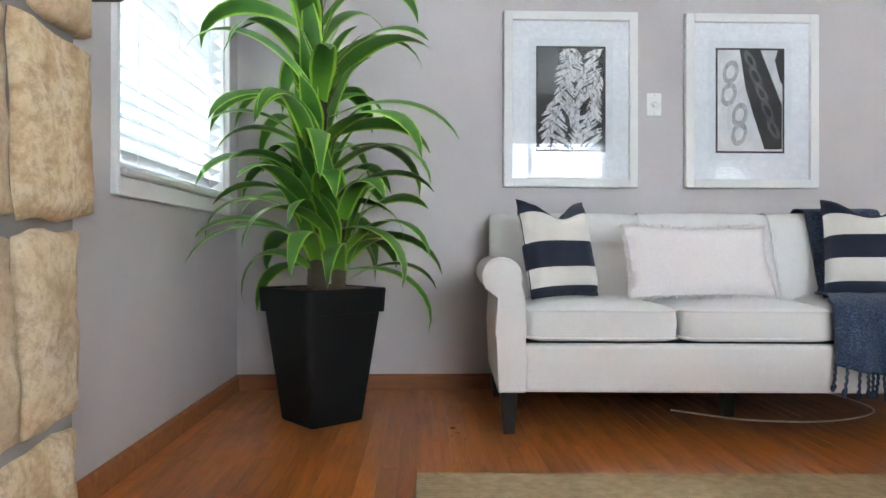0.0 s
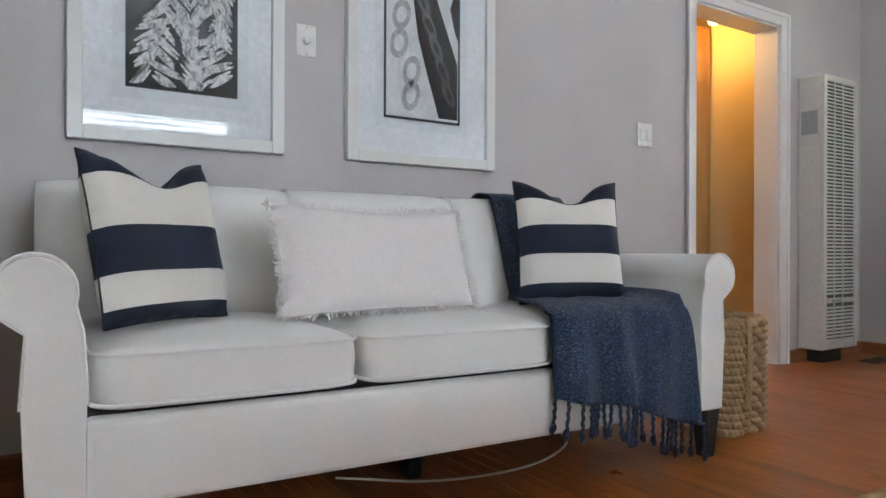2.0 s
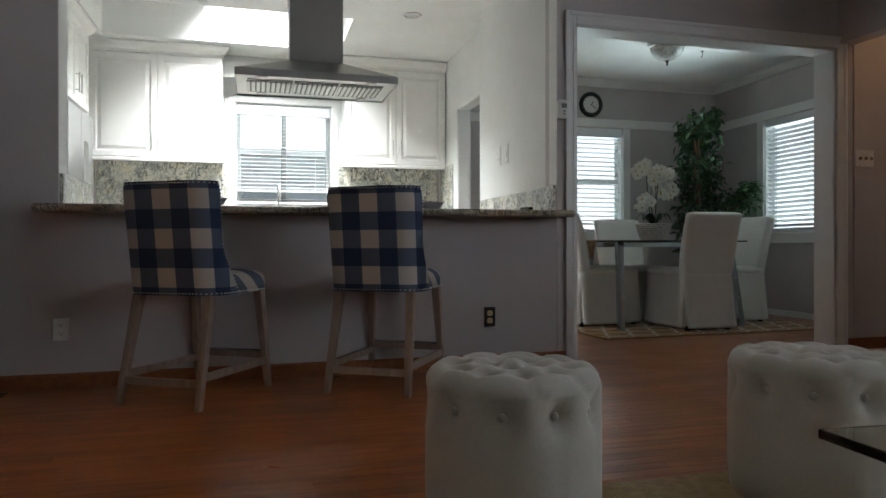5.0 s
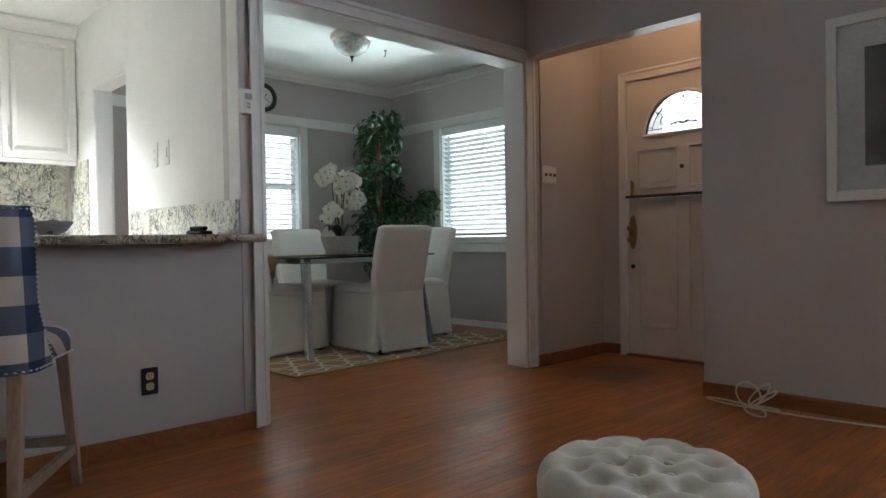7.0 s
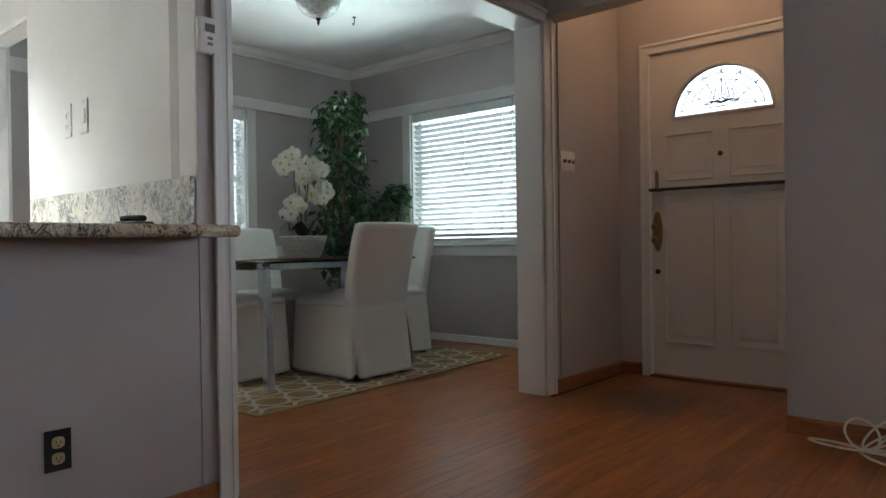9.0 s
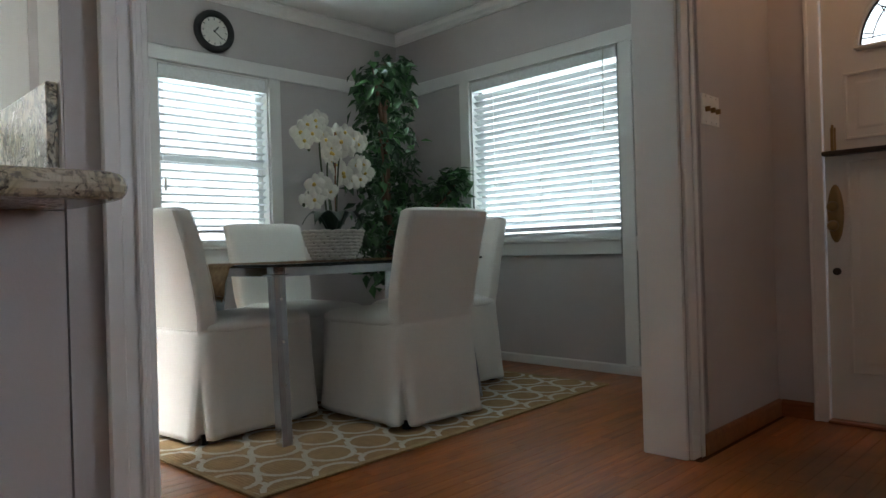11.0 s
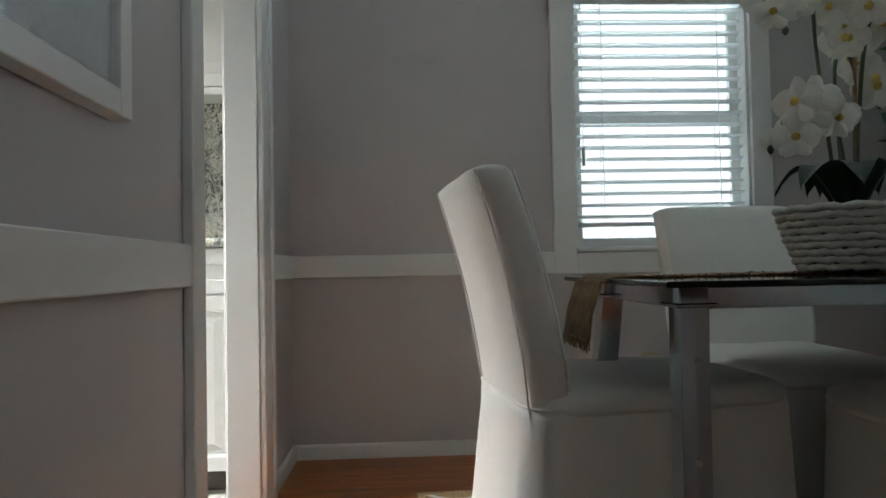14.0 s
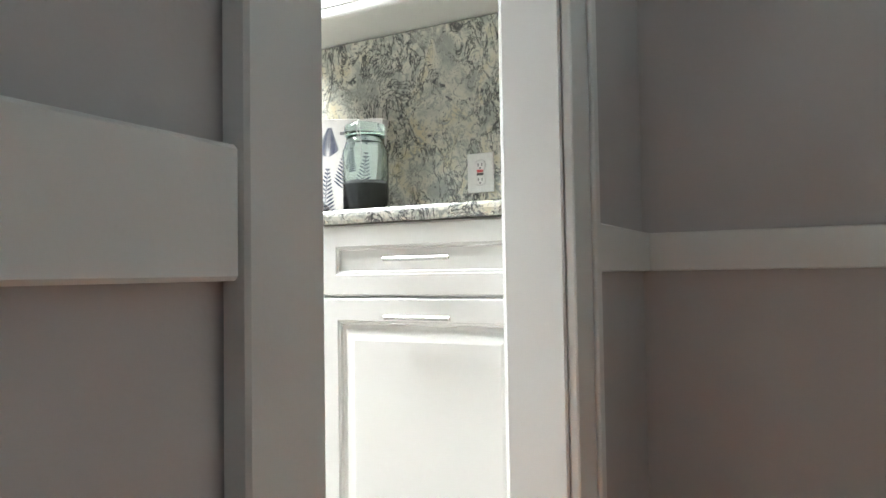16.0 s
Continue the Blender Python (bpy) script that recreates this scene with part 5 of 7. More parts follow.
def bar_stool(x, y, turn):
    root = empty("bar_stool", pose(x, y, 0, 0, 0, turn) @ Matrix.Diagonal((1.07, 1.07, 1, 1)), "navy buffalo check bar stool with nailhead trim and whitewashed legs", "stool", "stools at the bar")
    # wrapped back: a U in plan, its wings shorter towards the top
    zs = np.linspace(0.60, 1.225, 12)
    rings, uvs, edges = [], [], []
    for z in zs:
        t = (z - 0.60) / 0.625
        lean = -0.235 - 0.065 * t
        wing = 0.10 + 0.13 * max(0, 1 - t * 2.4)
        half = 0.27 + 0.015 * t - (0.012 if t > 0.97 else 0)
        outer = []
        r = 0.10
        outer.append((lean + wing, -half))
        for a in np.linspace(0, math.pi / 2, 7):
            outer.append((lean + r - r * math.sin(a), -half + r - r * math.cos(a)))
        outer[1:] = outer[1:]
        ctr = outer[1:][::1]
        left = [(px, -py) for px, py in ctr[::-1]]
        out = [outer[0]] + ctr + left + [(lean + wing, half)]
        th = 0.075
        inn = []
        for px, py in out[::-1]:
            inn.append((px + th * (0.0 if abs(py) > half - 0.02 and px > lean + r - 0.01 else 1.0) * (1 - 0.0), py * (half - 0.05) / half))
        ring = [(px, py, z) for px, py in out + inn]
        s, acc = [], 0.0
        for i, (px, py) in enumerate(out):
            if i:
                acc += math.hypot(px - out[i - 1][0], py - out[i - 1][1])
            s.append(acc)
        mid = s[-1] / 2
        uu = [a - mid + 0.054 for a in s]
        rings.append(ring)
        uvs.append([(a, z) for a in uu + uu[::-1]])
        edges.append((ring[0], ring[len(out) - 1], [p for p in ring[:len(out)]]))
    part("backrest", uv_loft(rings, uvs), GINGHAM, root, smooth=True).data.set_sharp_from_angle(angle=0.8)
    # seat
    sr, su = [], []
    for z, i in ((0.60, 0.02), (0.605, 0.0), (0.67, 0.0), (0.70, 0.008), (0.722, 0.035), (0.735, 0.10)):
        g = rounded(0.265 - i, 0.245 - i, 7, 32)
        sr.append([(px + 0.085, py, z) for px, py in g])
        su.append([(py + 0.05, px + z * (1 if abs(px) > 0.2 or abs(py) > 0.2 else 1)) for px, py in g])
    part("seat", uv_loft(sr, su), GINGHAM, root, smooth=True)
    # nailheads along the edges
    bm = bmesh.new()
    def nail(p):
        lathe([(0.0065, 0), (0.005, 0.004), (0.0008, 0.006)], 7, bm)
        bm.verts.ensure_lookup_table()
        for v in bm.verts[-21:]:
            v.co = Vector(p) + Vector((v.co.x, v.co.y, v.co.z - 0.002))
    def line(a, b, gap=0.019):
        a, b = Vector(a), Vector(b)
        n = max(1, int((b - a).length / gap))
        for k in range(n):
            nail(a.lerp(b, k / n))
    for s in (0, 1):
        for a, b in zip(edges, edges[1:]):
            off = Vector((-0.004, -0.003 if s == 0 else 0.003, 0))
            line(Vector(a[s]) + off, Vector(b[s]) + off)
    top = edges[-1][2]
    for a, b in zip(top, top[1:]):
        line(Vector(a) + Vector((-0.002, 0, -0.012)), Vector(b) + Vector((-0.002, 0, -0.012)))
    low = edges[0][2]
    for a, b in zip(low, low[1:]):
        line(Vector(a) + Vector((-0.002, 0, 0.012)), Vector(b) + Vector((-0.002, 0, 0.012)))
    for sy in (-1, 1):
        line((-0.10, sy * 0.246, 0.612), (0.30, sy * 0.246, 0.612))
    part("nailhead_trim", bm, NICKEL, root, "row of silver nailheads")
    feet = {}
    for sx, fx, tx in ((-1, -0.315, -0.19), (1, 0.335, 0.275)):
        for sy in (-1, 1):
            a, b = Vector((fx, sy * 0.238, 0)), Vector((tx, sy * 0.215, 0.605))
            bm = loft([[tuple(a + Vector((px, py, 0))) for px, py in rounded(0.017, 0.017, 8, 12)], [tuple(b + Vector((px, py, 0))) for px, py in rounded(0.026, 0.026, 8, 12)]])
            part("leg", bm, WHITEWASH, root)
            feet[sx, sy] = (a, b)
    def between(p, q, z, th=0.013, hh=0.02):
        a, b = feet[p][0].lerp(feet[p][1], z / 0.605), feet[q][0].lerp(feet[q][1], z / 0.605)
        d = (b - a).normalized()
        n = Vector((-d.y, d.x, 0)) * th
        up = Vector((0, 0, hh))
        part("stretcher", loft([[tuple(c + n + up), tuple(c - n + up), tuple(c - n - up), tuple(c + n - up)] for c in (a, b)]), WHITEWASH, root)
    between((-1, -1), (-1, 1), 0.135)
    between((1, -1), (1, 1), 0.20)
    between((-1, -1), (1, -1), 0.165)
    between((-1, 1), (1, 1), 0.165)
    a, b = feet[1, -1][0].lerp(feet[1, -1][1], 0.37), feet[1, 1][0].lerp(feet[1, 1][1], 0.37)
    part("foot_rail", tube([a, b], 0.010, 8), CHROME, root, "chrome foot rail")


bar_stool(5.37, 3.444, -32)
bar_stool(5.39, 2.31, -32)


# ---- bar and kitchen ----
def slab_top(name, x0, x1, y0, y1, z0, z1, r, material, label):
    cx, cy = (x0 + x1) / 2, (y0 + y1) / 2
    rings = []
    e = (z1 - z0) / 2
    for a in np.linspace(-90, 90, 7):
        i = e * (1 - math.cos(radians(a))) * 0.8
        z = z0 + e + e * math.sin(radians(a))
        pts = []
        for sx, sy, st in ((1, 1, 0), (-1, 1, 90), (-1, -1, 180), (1, -1, 270)):
            for k in range(6):
                b = radians(st + 18 * k)
                pts.append((cx + sx * ((x1 - x0) / 2 - r) + (r - i) * math.cos(b), cy + sy * ((y1 - y0) / 2 - r) + (r - i) * math.sin(b), z))
        rings.append(pts)
    return tagged(part(name, loft(rings), material, smooth=False), label, "countertop")


slab_top("bar_countertop", 5.812, 6.72, 0.958, 4.276, 1.079, 1.122, 0.025, BARGRANITE, "speckled granite bar top with a rounded edge")
slab_top("bar_overhang", 5.505, 5.81, 0.93, 4.36, 1.0785, 1.1225, 0.06, BARGRANITE, "rounded granite overhang of the bar")
part_splash = tagged(part("side_splash", box((5.83, 0.951, 1.1235), (7.55, 0.972, 1.325), 0.003, 1), GRANITE), "granite side splash above the counter", "backsplash")
tagged(part("side_splash", box((5.83, 4.258, 1.1235), (6.6, 4.279, 1.325), 0.003, 1), GRANITE), "granite side splash above the counter", "backsplash")
structure("wall_kitchen_return", boxes(((XB2, YKS, 0), (7.62, 0.9505, TOP))), WHITEWALL, "white kitchen wall beside the bar", "wall")


def raised_panel(x0, x1, z0, z1, d=0.02, stile=0.075):
    """A raised-panel door, in its own plane: x across, z up, front towards -y."""
    bm = bmesh.new()
    def ring(i, y):
        return [(x0 + i, y, z0 + i), (x1 - i, y, z0 + i), (x1 - i, y, z1 - i), (x0 + i, y, z1 - i)]
    prof = [(0.0, 0.0), (0.0, -d + 0.003), (0.003, -d), (stile - 0.012, -d), (stile - 0.009, -d + 0.004), (stile - 0.004, -d + 0.004), (stile, -d + 0.012), (stile + 0.012, -d + 0.012), (stile + 0.045, -d + 0.002), (stile + 0.05, -d + 0.002)]
    prof = [(i, y) for i, y in prof if i < min(x1 - x0, z1 - z0) / 2 - 0.004]
    loft([ring(i, y) for i, y in prof], True, True, bm)
    bmesh.ops.recalc_face_normals(bm, faces=bm.faces[:])
    return bm


def bar_handle(parent, c, length, upright, r=0.0065):
    d = Vector((0, 0, length / 2)) if upright else Vector((length / 2, 0, 0))
    c = Vector(c)
    h = part("handle", tube([c - d + Vector((0, -0.035, 0)), c + d + Vector((0, -0.035, 0))], r, 10), NICKEL, parent, "brushed nickel bar handle")
    for s in (-0.8, 0.8):
        part("post", tube([c + d * s, c + d * s + Vector((0, -0.035, 0))], r * 0.7, 8), NICKEL, h)


def cabinet(name, m, w, z0, z1, depth, doors, label, drawers=0.0, handles="low", crown_=False, bottom=False):
    """A cabinet whose front looks along its own -y; x from 0 to w."""
    root = empty(name, m, label, "cabinet")
    part("carcass", box((0, 0, z0), (w, depth, z1), 0.002, 1), CAB, root)
    dw = w / doors
    top = z1 - 0.004 - drawers
    for i in range(doors):
        d = part("door", raised_panel(i * dw + 0.003, (i + 1) * dw - 0.003, z0 + 0.004, top - 0.004), CAB, root)
        if handles == "low":
            hx = (i + 1) * dw - 0.05 if i % 2 == 0 else i * dw + 0.05
            bar_handle(d, (hx, -0.02, z0 + 0.20), 0.19, True)
        else:
            bar_handle(d, (i * dw + dw / 2, -0.02, top - 0.055), 0.20, False)
        if drawers:
            d = part("drawer_front", raised_panel(i * dw + 0.003, (i + 1) * dw - 0.003, top + 0.004, z1 - 0.006, 0.02, 0.07), CAB, root)
            bar_handle(d, (i * dw + dw / 2, -0.02, (top + z1) / 2), 0.20, False)
    if crown_:
        prof = [(0, 0), (0.012, 0), (0.02, 0.03), (0.05, 0.06), (0.075, 0.10), (0.075, 0.125), (0, 0.125)]
        rings = [[(-u, -u, z1 + v) for u, v in prof], [(w + u, -u, z1 + v) for u, v in prof]]
        part("crown", loft(rings), CAB, root)
        part("crown_return", loft([[(-u, depth, z1 + v) for u, v in prof], [(-u, -u, z1 + v) for u, v in prof]]), CAB, root)
    if bottom:
        part("light_rail", box((-0.012, -0.03, z0 - 0.04), (w + 0.012, 0.0, z0 - 0.001), 0.008, 2), CAB, root)
    return root


E = -90  # turn of units that stand on the east wall and look west
for y1, w in ((4.87, 1.40), (2.06, 1.25)):
    cabinet("upper_cabinet", pose(9.42, y1, 0, 0, 0, E), w, 1.88, 3.05, 0.326, 2, "white raised-panel wall cabinet with two doors", crown_=True, bottom=True)
tagged(part("valance", box((9.52, 2.06, 2.86), (9.54, 3.47, 3.05), 0.004, 1), CAB), "white board above the kitchen window", "valance")
for y1, w, n in ((1.506, 0.70, 1), (2.40, 0.89, 2), (3.30, 0.89, 2), (4.20, 0.89, 2)):
    cabinet("base_cabinet", pose(9.10, y1, 0, 0, 0, E), w, 0.10, 1.083, 0.645, n, "white raised-panel base cabinet with drawers on top", 0.205, "high")
structure("toe_kick", boxes(((9.16, 0.803, 0.0), (9.74, 4.2, 0.0999))), BRONZE, "recessed dark toe kick below the base cabinets", "plinth")
slab_top("kitchen_countertop", 9.065, 9.745, 0.803, 4.2, 1.084, 1.126, 0.012, GRANITE, "speckled white granite kitchen counter")
tagged(part("backsplash", box((9.728, 0.824, 1.1275), (9.749, 2.11, 1.876), 0.002, 1), GRANITE), "speckled granite slab backsplash", "backsplash")
tagged(part("backsplash", box((9.728, 3.42, 1.1275), (9.749, 4.87, 1.876), 0.002, 1), GRANITE), "speckled granite slab backsplash", "backsplash")
tagged(part("backsplash", box((9.08, 0.8015, 1.1275), (9.727, 0.822, 1.876), 0.002, 1), GRANITE), "speckled granite slab backsplash", "backsplash")
cabinet("pantry_panel", pose(9.40, 5.44, 0, 0, 0, E), 0.56, 0.0, 3.05, 0.34, 1, "tall white cabinet beside the refrigerator")


def fridge():
    root = empty("refrigerator", pose(8.0, 4.74, 0), "light steel refrigerator in the kitchen corner", "refrigerator")
    lite = metal("light_stainless", (0.66, 0.67, 0.67), 0.3)
    part("body", box((0.0, 0.06, 0.02), (0.95, 0.70, 2.215), 0.01, 2), plain("fridge_grey", (0.40, 0.41, 0.41), 0.5), root)
    for x0, x1 in ((0.0, 0.47), (0.48, 0.95)):
        d = part("door", box((x0, 0, 0.75), (x1, 0.058, 2.21), 0.008, 2), lite, root)
        part("handle", tube([((0.43 if x0 == 0 else 0.52), -0.045, 1.0), ((0.43 if x0 == 0 else 0.52), -0.045, 1.9)], 0.011, 8), NICKEL, d)
    part("freezer_drawer", box((0, 0, 0.06), (0.95, 0.058, 0.74), 0.008, 2), lite, root)


fridge()
cabinet("upper_cabinet", pose(7.98, 4.80, 0), 1.0, 2.27, 3.05, 0.64, 2, "white cabinet above the refrigerator", crown_=True)
cabinet("peninsula_cabinet", pose(6.70, 1.0, 0, 0, 0, 90), 3.2, 0.10, 1.076, 0.66, 5, "white base cabinets under the bar counter", 0.25, "high")


def hood():
    root = empty("range_hood", pose(6.28, 2.685, 0), "brushed steel island range hood with baffle filters", "range hood")
    x, y = 0.33, 0.562
    rim = part("canopy_rim", loft([[(-x, -y, 2.035), (x, -y, 2.035), (x, y, 2.035), (-x, y, 2.035)], [(-x, -y, 2.085), (x, -y, 2.085), (x, y, 2.085), (-x, y, 2.085)]], False), STEEL, root)
    part("canopy", loft([[(-x, -y, 2.085), (x, -y, 2.085), (x, y, 2.085), (-x, y, 2.085)], [(-0.16, -0.19, 2.20), (0.16, -0.19, 2.20), (0.16, 0.19, 2.20), (-0.16, 0.19, 2.20)]], False), STEEL, root)
    part("chimney", box((-0.16, -0.19, 2.2), (0.16, 0.19, KTOP), 0.004, 1), STEEL, root)
    part("underside", boxes(((-x + 0.003, -y + 0.003, 2.045), (x - 0.003, y - 0.003, 2.055))), metal("pale_steel", (0.70, 0.70, 0.69), 0.35), root)
    for k in range(3):
        c = (k - 1) * 0.325
        f = part("filter", boxes(((-0.2, c - 0.155, 2.040), (0.2, c + 0.155, 2.0449))), plain("filter_dark", (0.10, 0.10, 0.10), 0.5), root)
        for j in range(9):
            part("baffle", box((-0.15, c - 0.14 + j * 0.035, 2.031), (0.15, c - 0.118 + j * 0.035, 2.040), 0.002, 1), NICKEL, f)
    for px, py in ((-0.26, -0.38), (-0.26, 0.38), (0.26, -0.38), (0.26, 0.38)):
        o = part("lamp", lathe([(0.036, 2.036), (0.036, 2.045)], 18), NICKEL, root)
        o.location = (px, py, 0)


hood()


def cooktop():
    root = empty("cooktop", pose(6.38, 2.75, 1.1225), "black glass gas cooktop set in the bar counter", "cooktop")
    part("glass_plate", box((-0.26, -0.44, 0), (0.26, 0.44, 0.012), 0.003, 1), plain("black_glass", (0.01, 0.01, 0.011), 0.12), root)
    for px in (-0.12, 0.12):
        for py in (-0.27, 0.0, 0.27):
            part("grate", loft([[(px + 0.10 * math.cos(a) * s, py + 0.11 * math.sin(a) * s, z) for a in np.linspace(0, 2 * math.pi, 17)[:-1]] for s, z in ((1, 0.0125), (1, 0.04), (0.84, 0.04), (0.84, 0.0125))], False), BLACKWOOD, root)


cooktop()


def bowl(name, x, y, z, r, h, material, label):
    prof = [(r * 0.35, 0.0), (r * 0.38, 0.006), (r * 0.75, h * 0.45), (r, h), (r * 0.97, h + 0.004), (r * 0.70, h * 0.5), (r * 0.3, 0.014)]
    o = tagged(part(name, lathe(prof, 32), material, smooth=True), label, "bowl")
    o.location = (x, y, z)


bowl("bowl", 6.12, 3.42, 1.1225, 0.12, 0.085, plain("grey_ceramic", (0.30, 0.28, 0.31), 0.4), "grey ceramic bowl on the bar counter")
bowl("bowl", 6.10, 1.86, 1.1225, 0.11, 0.075, plain("grey_ceramic_b", (0.26, 0.25, 0.28), 0.4), "grey ceramic bowl on the bar counter")


def napkin(x, y, z, name, label, material, r=0.05):
    bm = bmesh.new()
    bmesh.ops.create_icosphere(bm, subdivisions=3, radius=r)
    for v in bm.verts:
        k = 1 + 0.35 * noise.noise(v.co * 28)
        v.co = Vector((v.co.x * k * 1.3, v.co.y * k * 1.1, max(-r * 0.6, v.co.z * k * 0.75)))
    o = tagged(part(name, bm, material, smooth=True), label, "cloth")
    o.location = (x, y, z + r * 0.6)


napkin(6.10, 1.86, 1.135, "folded_cloth", "dark patterned cloth gathered in the bowl", plain("navy_print_cloth", (0.05, 0.055, 0.09), 0.9), 0.055)
napkin(6.12, 3.42, 1.135, "folded_cloth", "grey patterned cloth gathered in the bowl", plain("grey_print_cloth", (0.14, 0.14, 0.17), 0.9), 0.055)


def phone_dock():
    root = empty("telephone", pose(6.10, 1.07, 1.1225, 0, 0, 20), "small black telephone base on the bar counter", "telephone")
    part("base", box((-0.06, -0.05, 0), (0.06, 0.05, 0.03), 0.01, 2), DARK, root)
    part("handset", box((-0.05, -0.02, 0.031), (0.06, 0.025, 0.055), 0.009, 2), DARK, root)


phone_dock()


def faucet():
    root = empty("kitchen_faucet", pose(9.55, 2.84, 1.1265), "brushed steel gooseneck kitchen faucet", "faucet")
    part("base", lathe([(0.03, 0), (0.03, 0.012), (0.02, 0.02), (0.018, 0.05)], 20), NICKEL, root, smooth=True)
    part("spout", tube(curve_points([(0, 0, 0.04), (0, 0, 0.30), (-0.02, 0, 0.42), (-0.09, 0, 0.48), (-0.17, 0, 0.43), (-0.19, 0, 0.33)], 6), 0.016, 10), NICKEL, root, smooth=True)
    part("lever", tube([(0, 0.02, 0.06), (0, 0.09, 0.10)], 0.008, 8), NICKEL, root)


faucet()


def recessed(x, y):
    root = empty("recessed_light", pose(x, y, KTOP), "white recessed ceiling can light, switched off", "light", "kitchen can lights")
    part("trim_ring", loft([[(r * math.cos(a), r * math.sin(a), z) for a in np.linspace(0, 2 * math.pi, 29)[:-1]] for r, z in ((0.10, -0.001), (0.098, -0.012), (0.075, -0.010), (0.07, -0.001))], False), PLASTIC, root)
    part("bulb", lathe([(0.068, -0.0015), (0.06, -0.008), (0.02, -0.012)], 20), plain("frosted_lamp", (0.6, 0.6, 0.58), 0.4), root, smooth=True)


recessed(7.85, 3.60)
recessed(7.80, 1.60)
plate("power_outlet", pose(9.728, 1.272, 1.30, 0, 0, -90), 0.105, 0.145, "white ground-fault outlet on the granite splash", "outlet", "outlet")
gf = [o for o in bpy.data.objects if o.name.startswith("power_outlet")][-1]
part("test_button", boxes(((-0.012, -0.0125, 0.001), (0.012, -0.009, 0.010))), plain("red_button", (0.45, 0.03, 0.03), 0.4), gf)
part("reset_button", boxes(((-0.012, -0.0125, -0.010), (0.012, -0.009, -0.001))), DARK, gf)
plate("light_switch", pose(6.86, 0.9505, 1.70, 0, 0, 180), 0.085, 0.17, "white switch plate on the kitchen wall", "switch", "switch")
plate("power_outlet", pose(7.06, 0.9505, 1.70, 0, 0, 180), 0.085, 0.17, "white outlet plate on the kitchen wall", "outlet", "outlet")


def jar():
    root = empty("glass_jar", pose(9.43, 1.575, 1.1265), "clip-top glass jar half full of black beans", "jar")
    g = part("glass_body", lathe([(0.062, 0.0), (0.078, 0.008), (0.08, 0.03), (0.08, 0.235), (0.066, 0.262), (0.066, 0.285), (0.061, 0.285), (0.061, 0.262), (0.074, 0.232), (0.074, 0.012), (0.01, 0.010)], 32), glass("jar_glass", (0.88, 0.96, 0.93)), root, smooth=True)
    g.visible_shadow = False
    part("contents", lathe([(0.072, 0.013), (0.073, 0.02), (0.073, 0.12), (0.05, 0.128), (0.01, 0.126)], 28), plain("black_beans", (0.012, 0.010, 0.012), 0.6), root, "black beans")
    lid = part("lid", lathe([(0.07, 0.290), (0.073, 0.30), (0.07, 0.325), (0.04, 0.335), (0.005, 0.335)], 28), glass("jar_lid_glass", (0.80, 0.94, 0.90)), root, smooth=True)
    lid.visible_shadow = False
    part("gasket", lathe([(0.068, 0.2855), (0.07, 0.2875), (0.068, 0.2895)], 28), plain("pale_green_rubber", (0.45, 0.60, 0.52), 0.5), root)
    part("wire_clip", tube(curve_points([(-0.0705, -0.02, 0.27), (-0.095, -0.03, 0.30), (-0.075, -0.025, 0.33), (-0.085, -0.04, 0.25), (-0.088, -0.045, 0.20)], 6), 0.0025, 6), STEEL, root)


jar()


def book():
    root = empty("botanical_book", pose(9.60, 1.76, 1.1265, 0, 6, -90), "pale book with printed navy fern leaves, standing", "book")
    part("cover", box((-0.16, -0.02, 0), (0.12, 0.02, 0.40), 0.003, 1), plain("book_cover_pale", (0.55, 0.53, 0.50), 0.6), root)
    ink = plain("fern_ink", (0.03, 0.035, 0.07), 0.7)
    for bx, bz, hh in ((-0.115, 0.03, 0.19), (-0.03, 0.15, 0.17), (0.06, 0.03, 0.25), (-0.12, 0.27, 0.10)):
        bm = bmesh.new()
        n = 13
        for k in range(n):
            t = k / n
            for s in (-1, 1):
                L = 0.05 * (1 - t) + 0.008
                blob(bm, (bx + s * L * 0.5, bz + hh * t), L * 0.5, 0.0035, s * 0.55, -0.0212, 0, 8)
        blob(bm, (bx, bz + hh / 2), 0.002, hh / 2, 0, -0.0213, 0, 8)
        part("printed_fern", bm, ink, root)
    for z, w in ((0.362, 0.05), (0.338, 0.07)):
        part("printed_line", boxes(((0.0 - w, -0.0212, z), (0.0 + w, -0.0205, z + 0.012))), plain("print_grey", (0.16, 0.15, 0.15), 0.7), root)


book()
bowl("bowl", 9.36, 1.83, 1.1265, 0.10, 0.09, plain("stone_grey_ceramic", (0.25, 0.25, 0.26), 0.5), "grey stone bowl on the kitchen counter")
napkin(9.36, 1.79, 1.133, "folded_cloth", "navy and white printed cloth spilling from the bowl", photo_ground("navy_white_print", (0.02, 0.025, 0.06), (0.6, 0.6, 0.62), 38, 0.42, 0.56), 0.065)

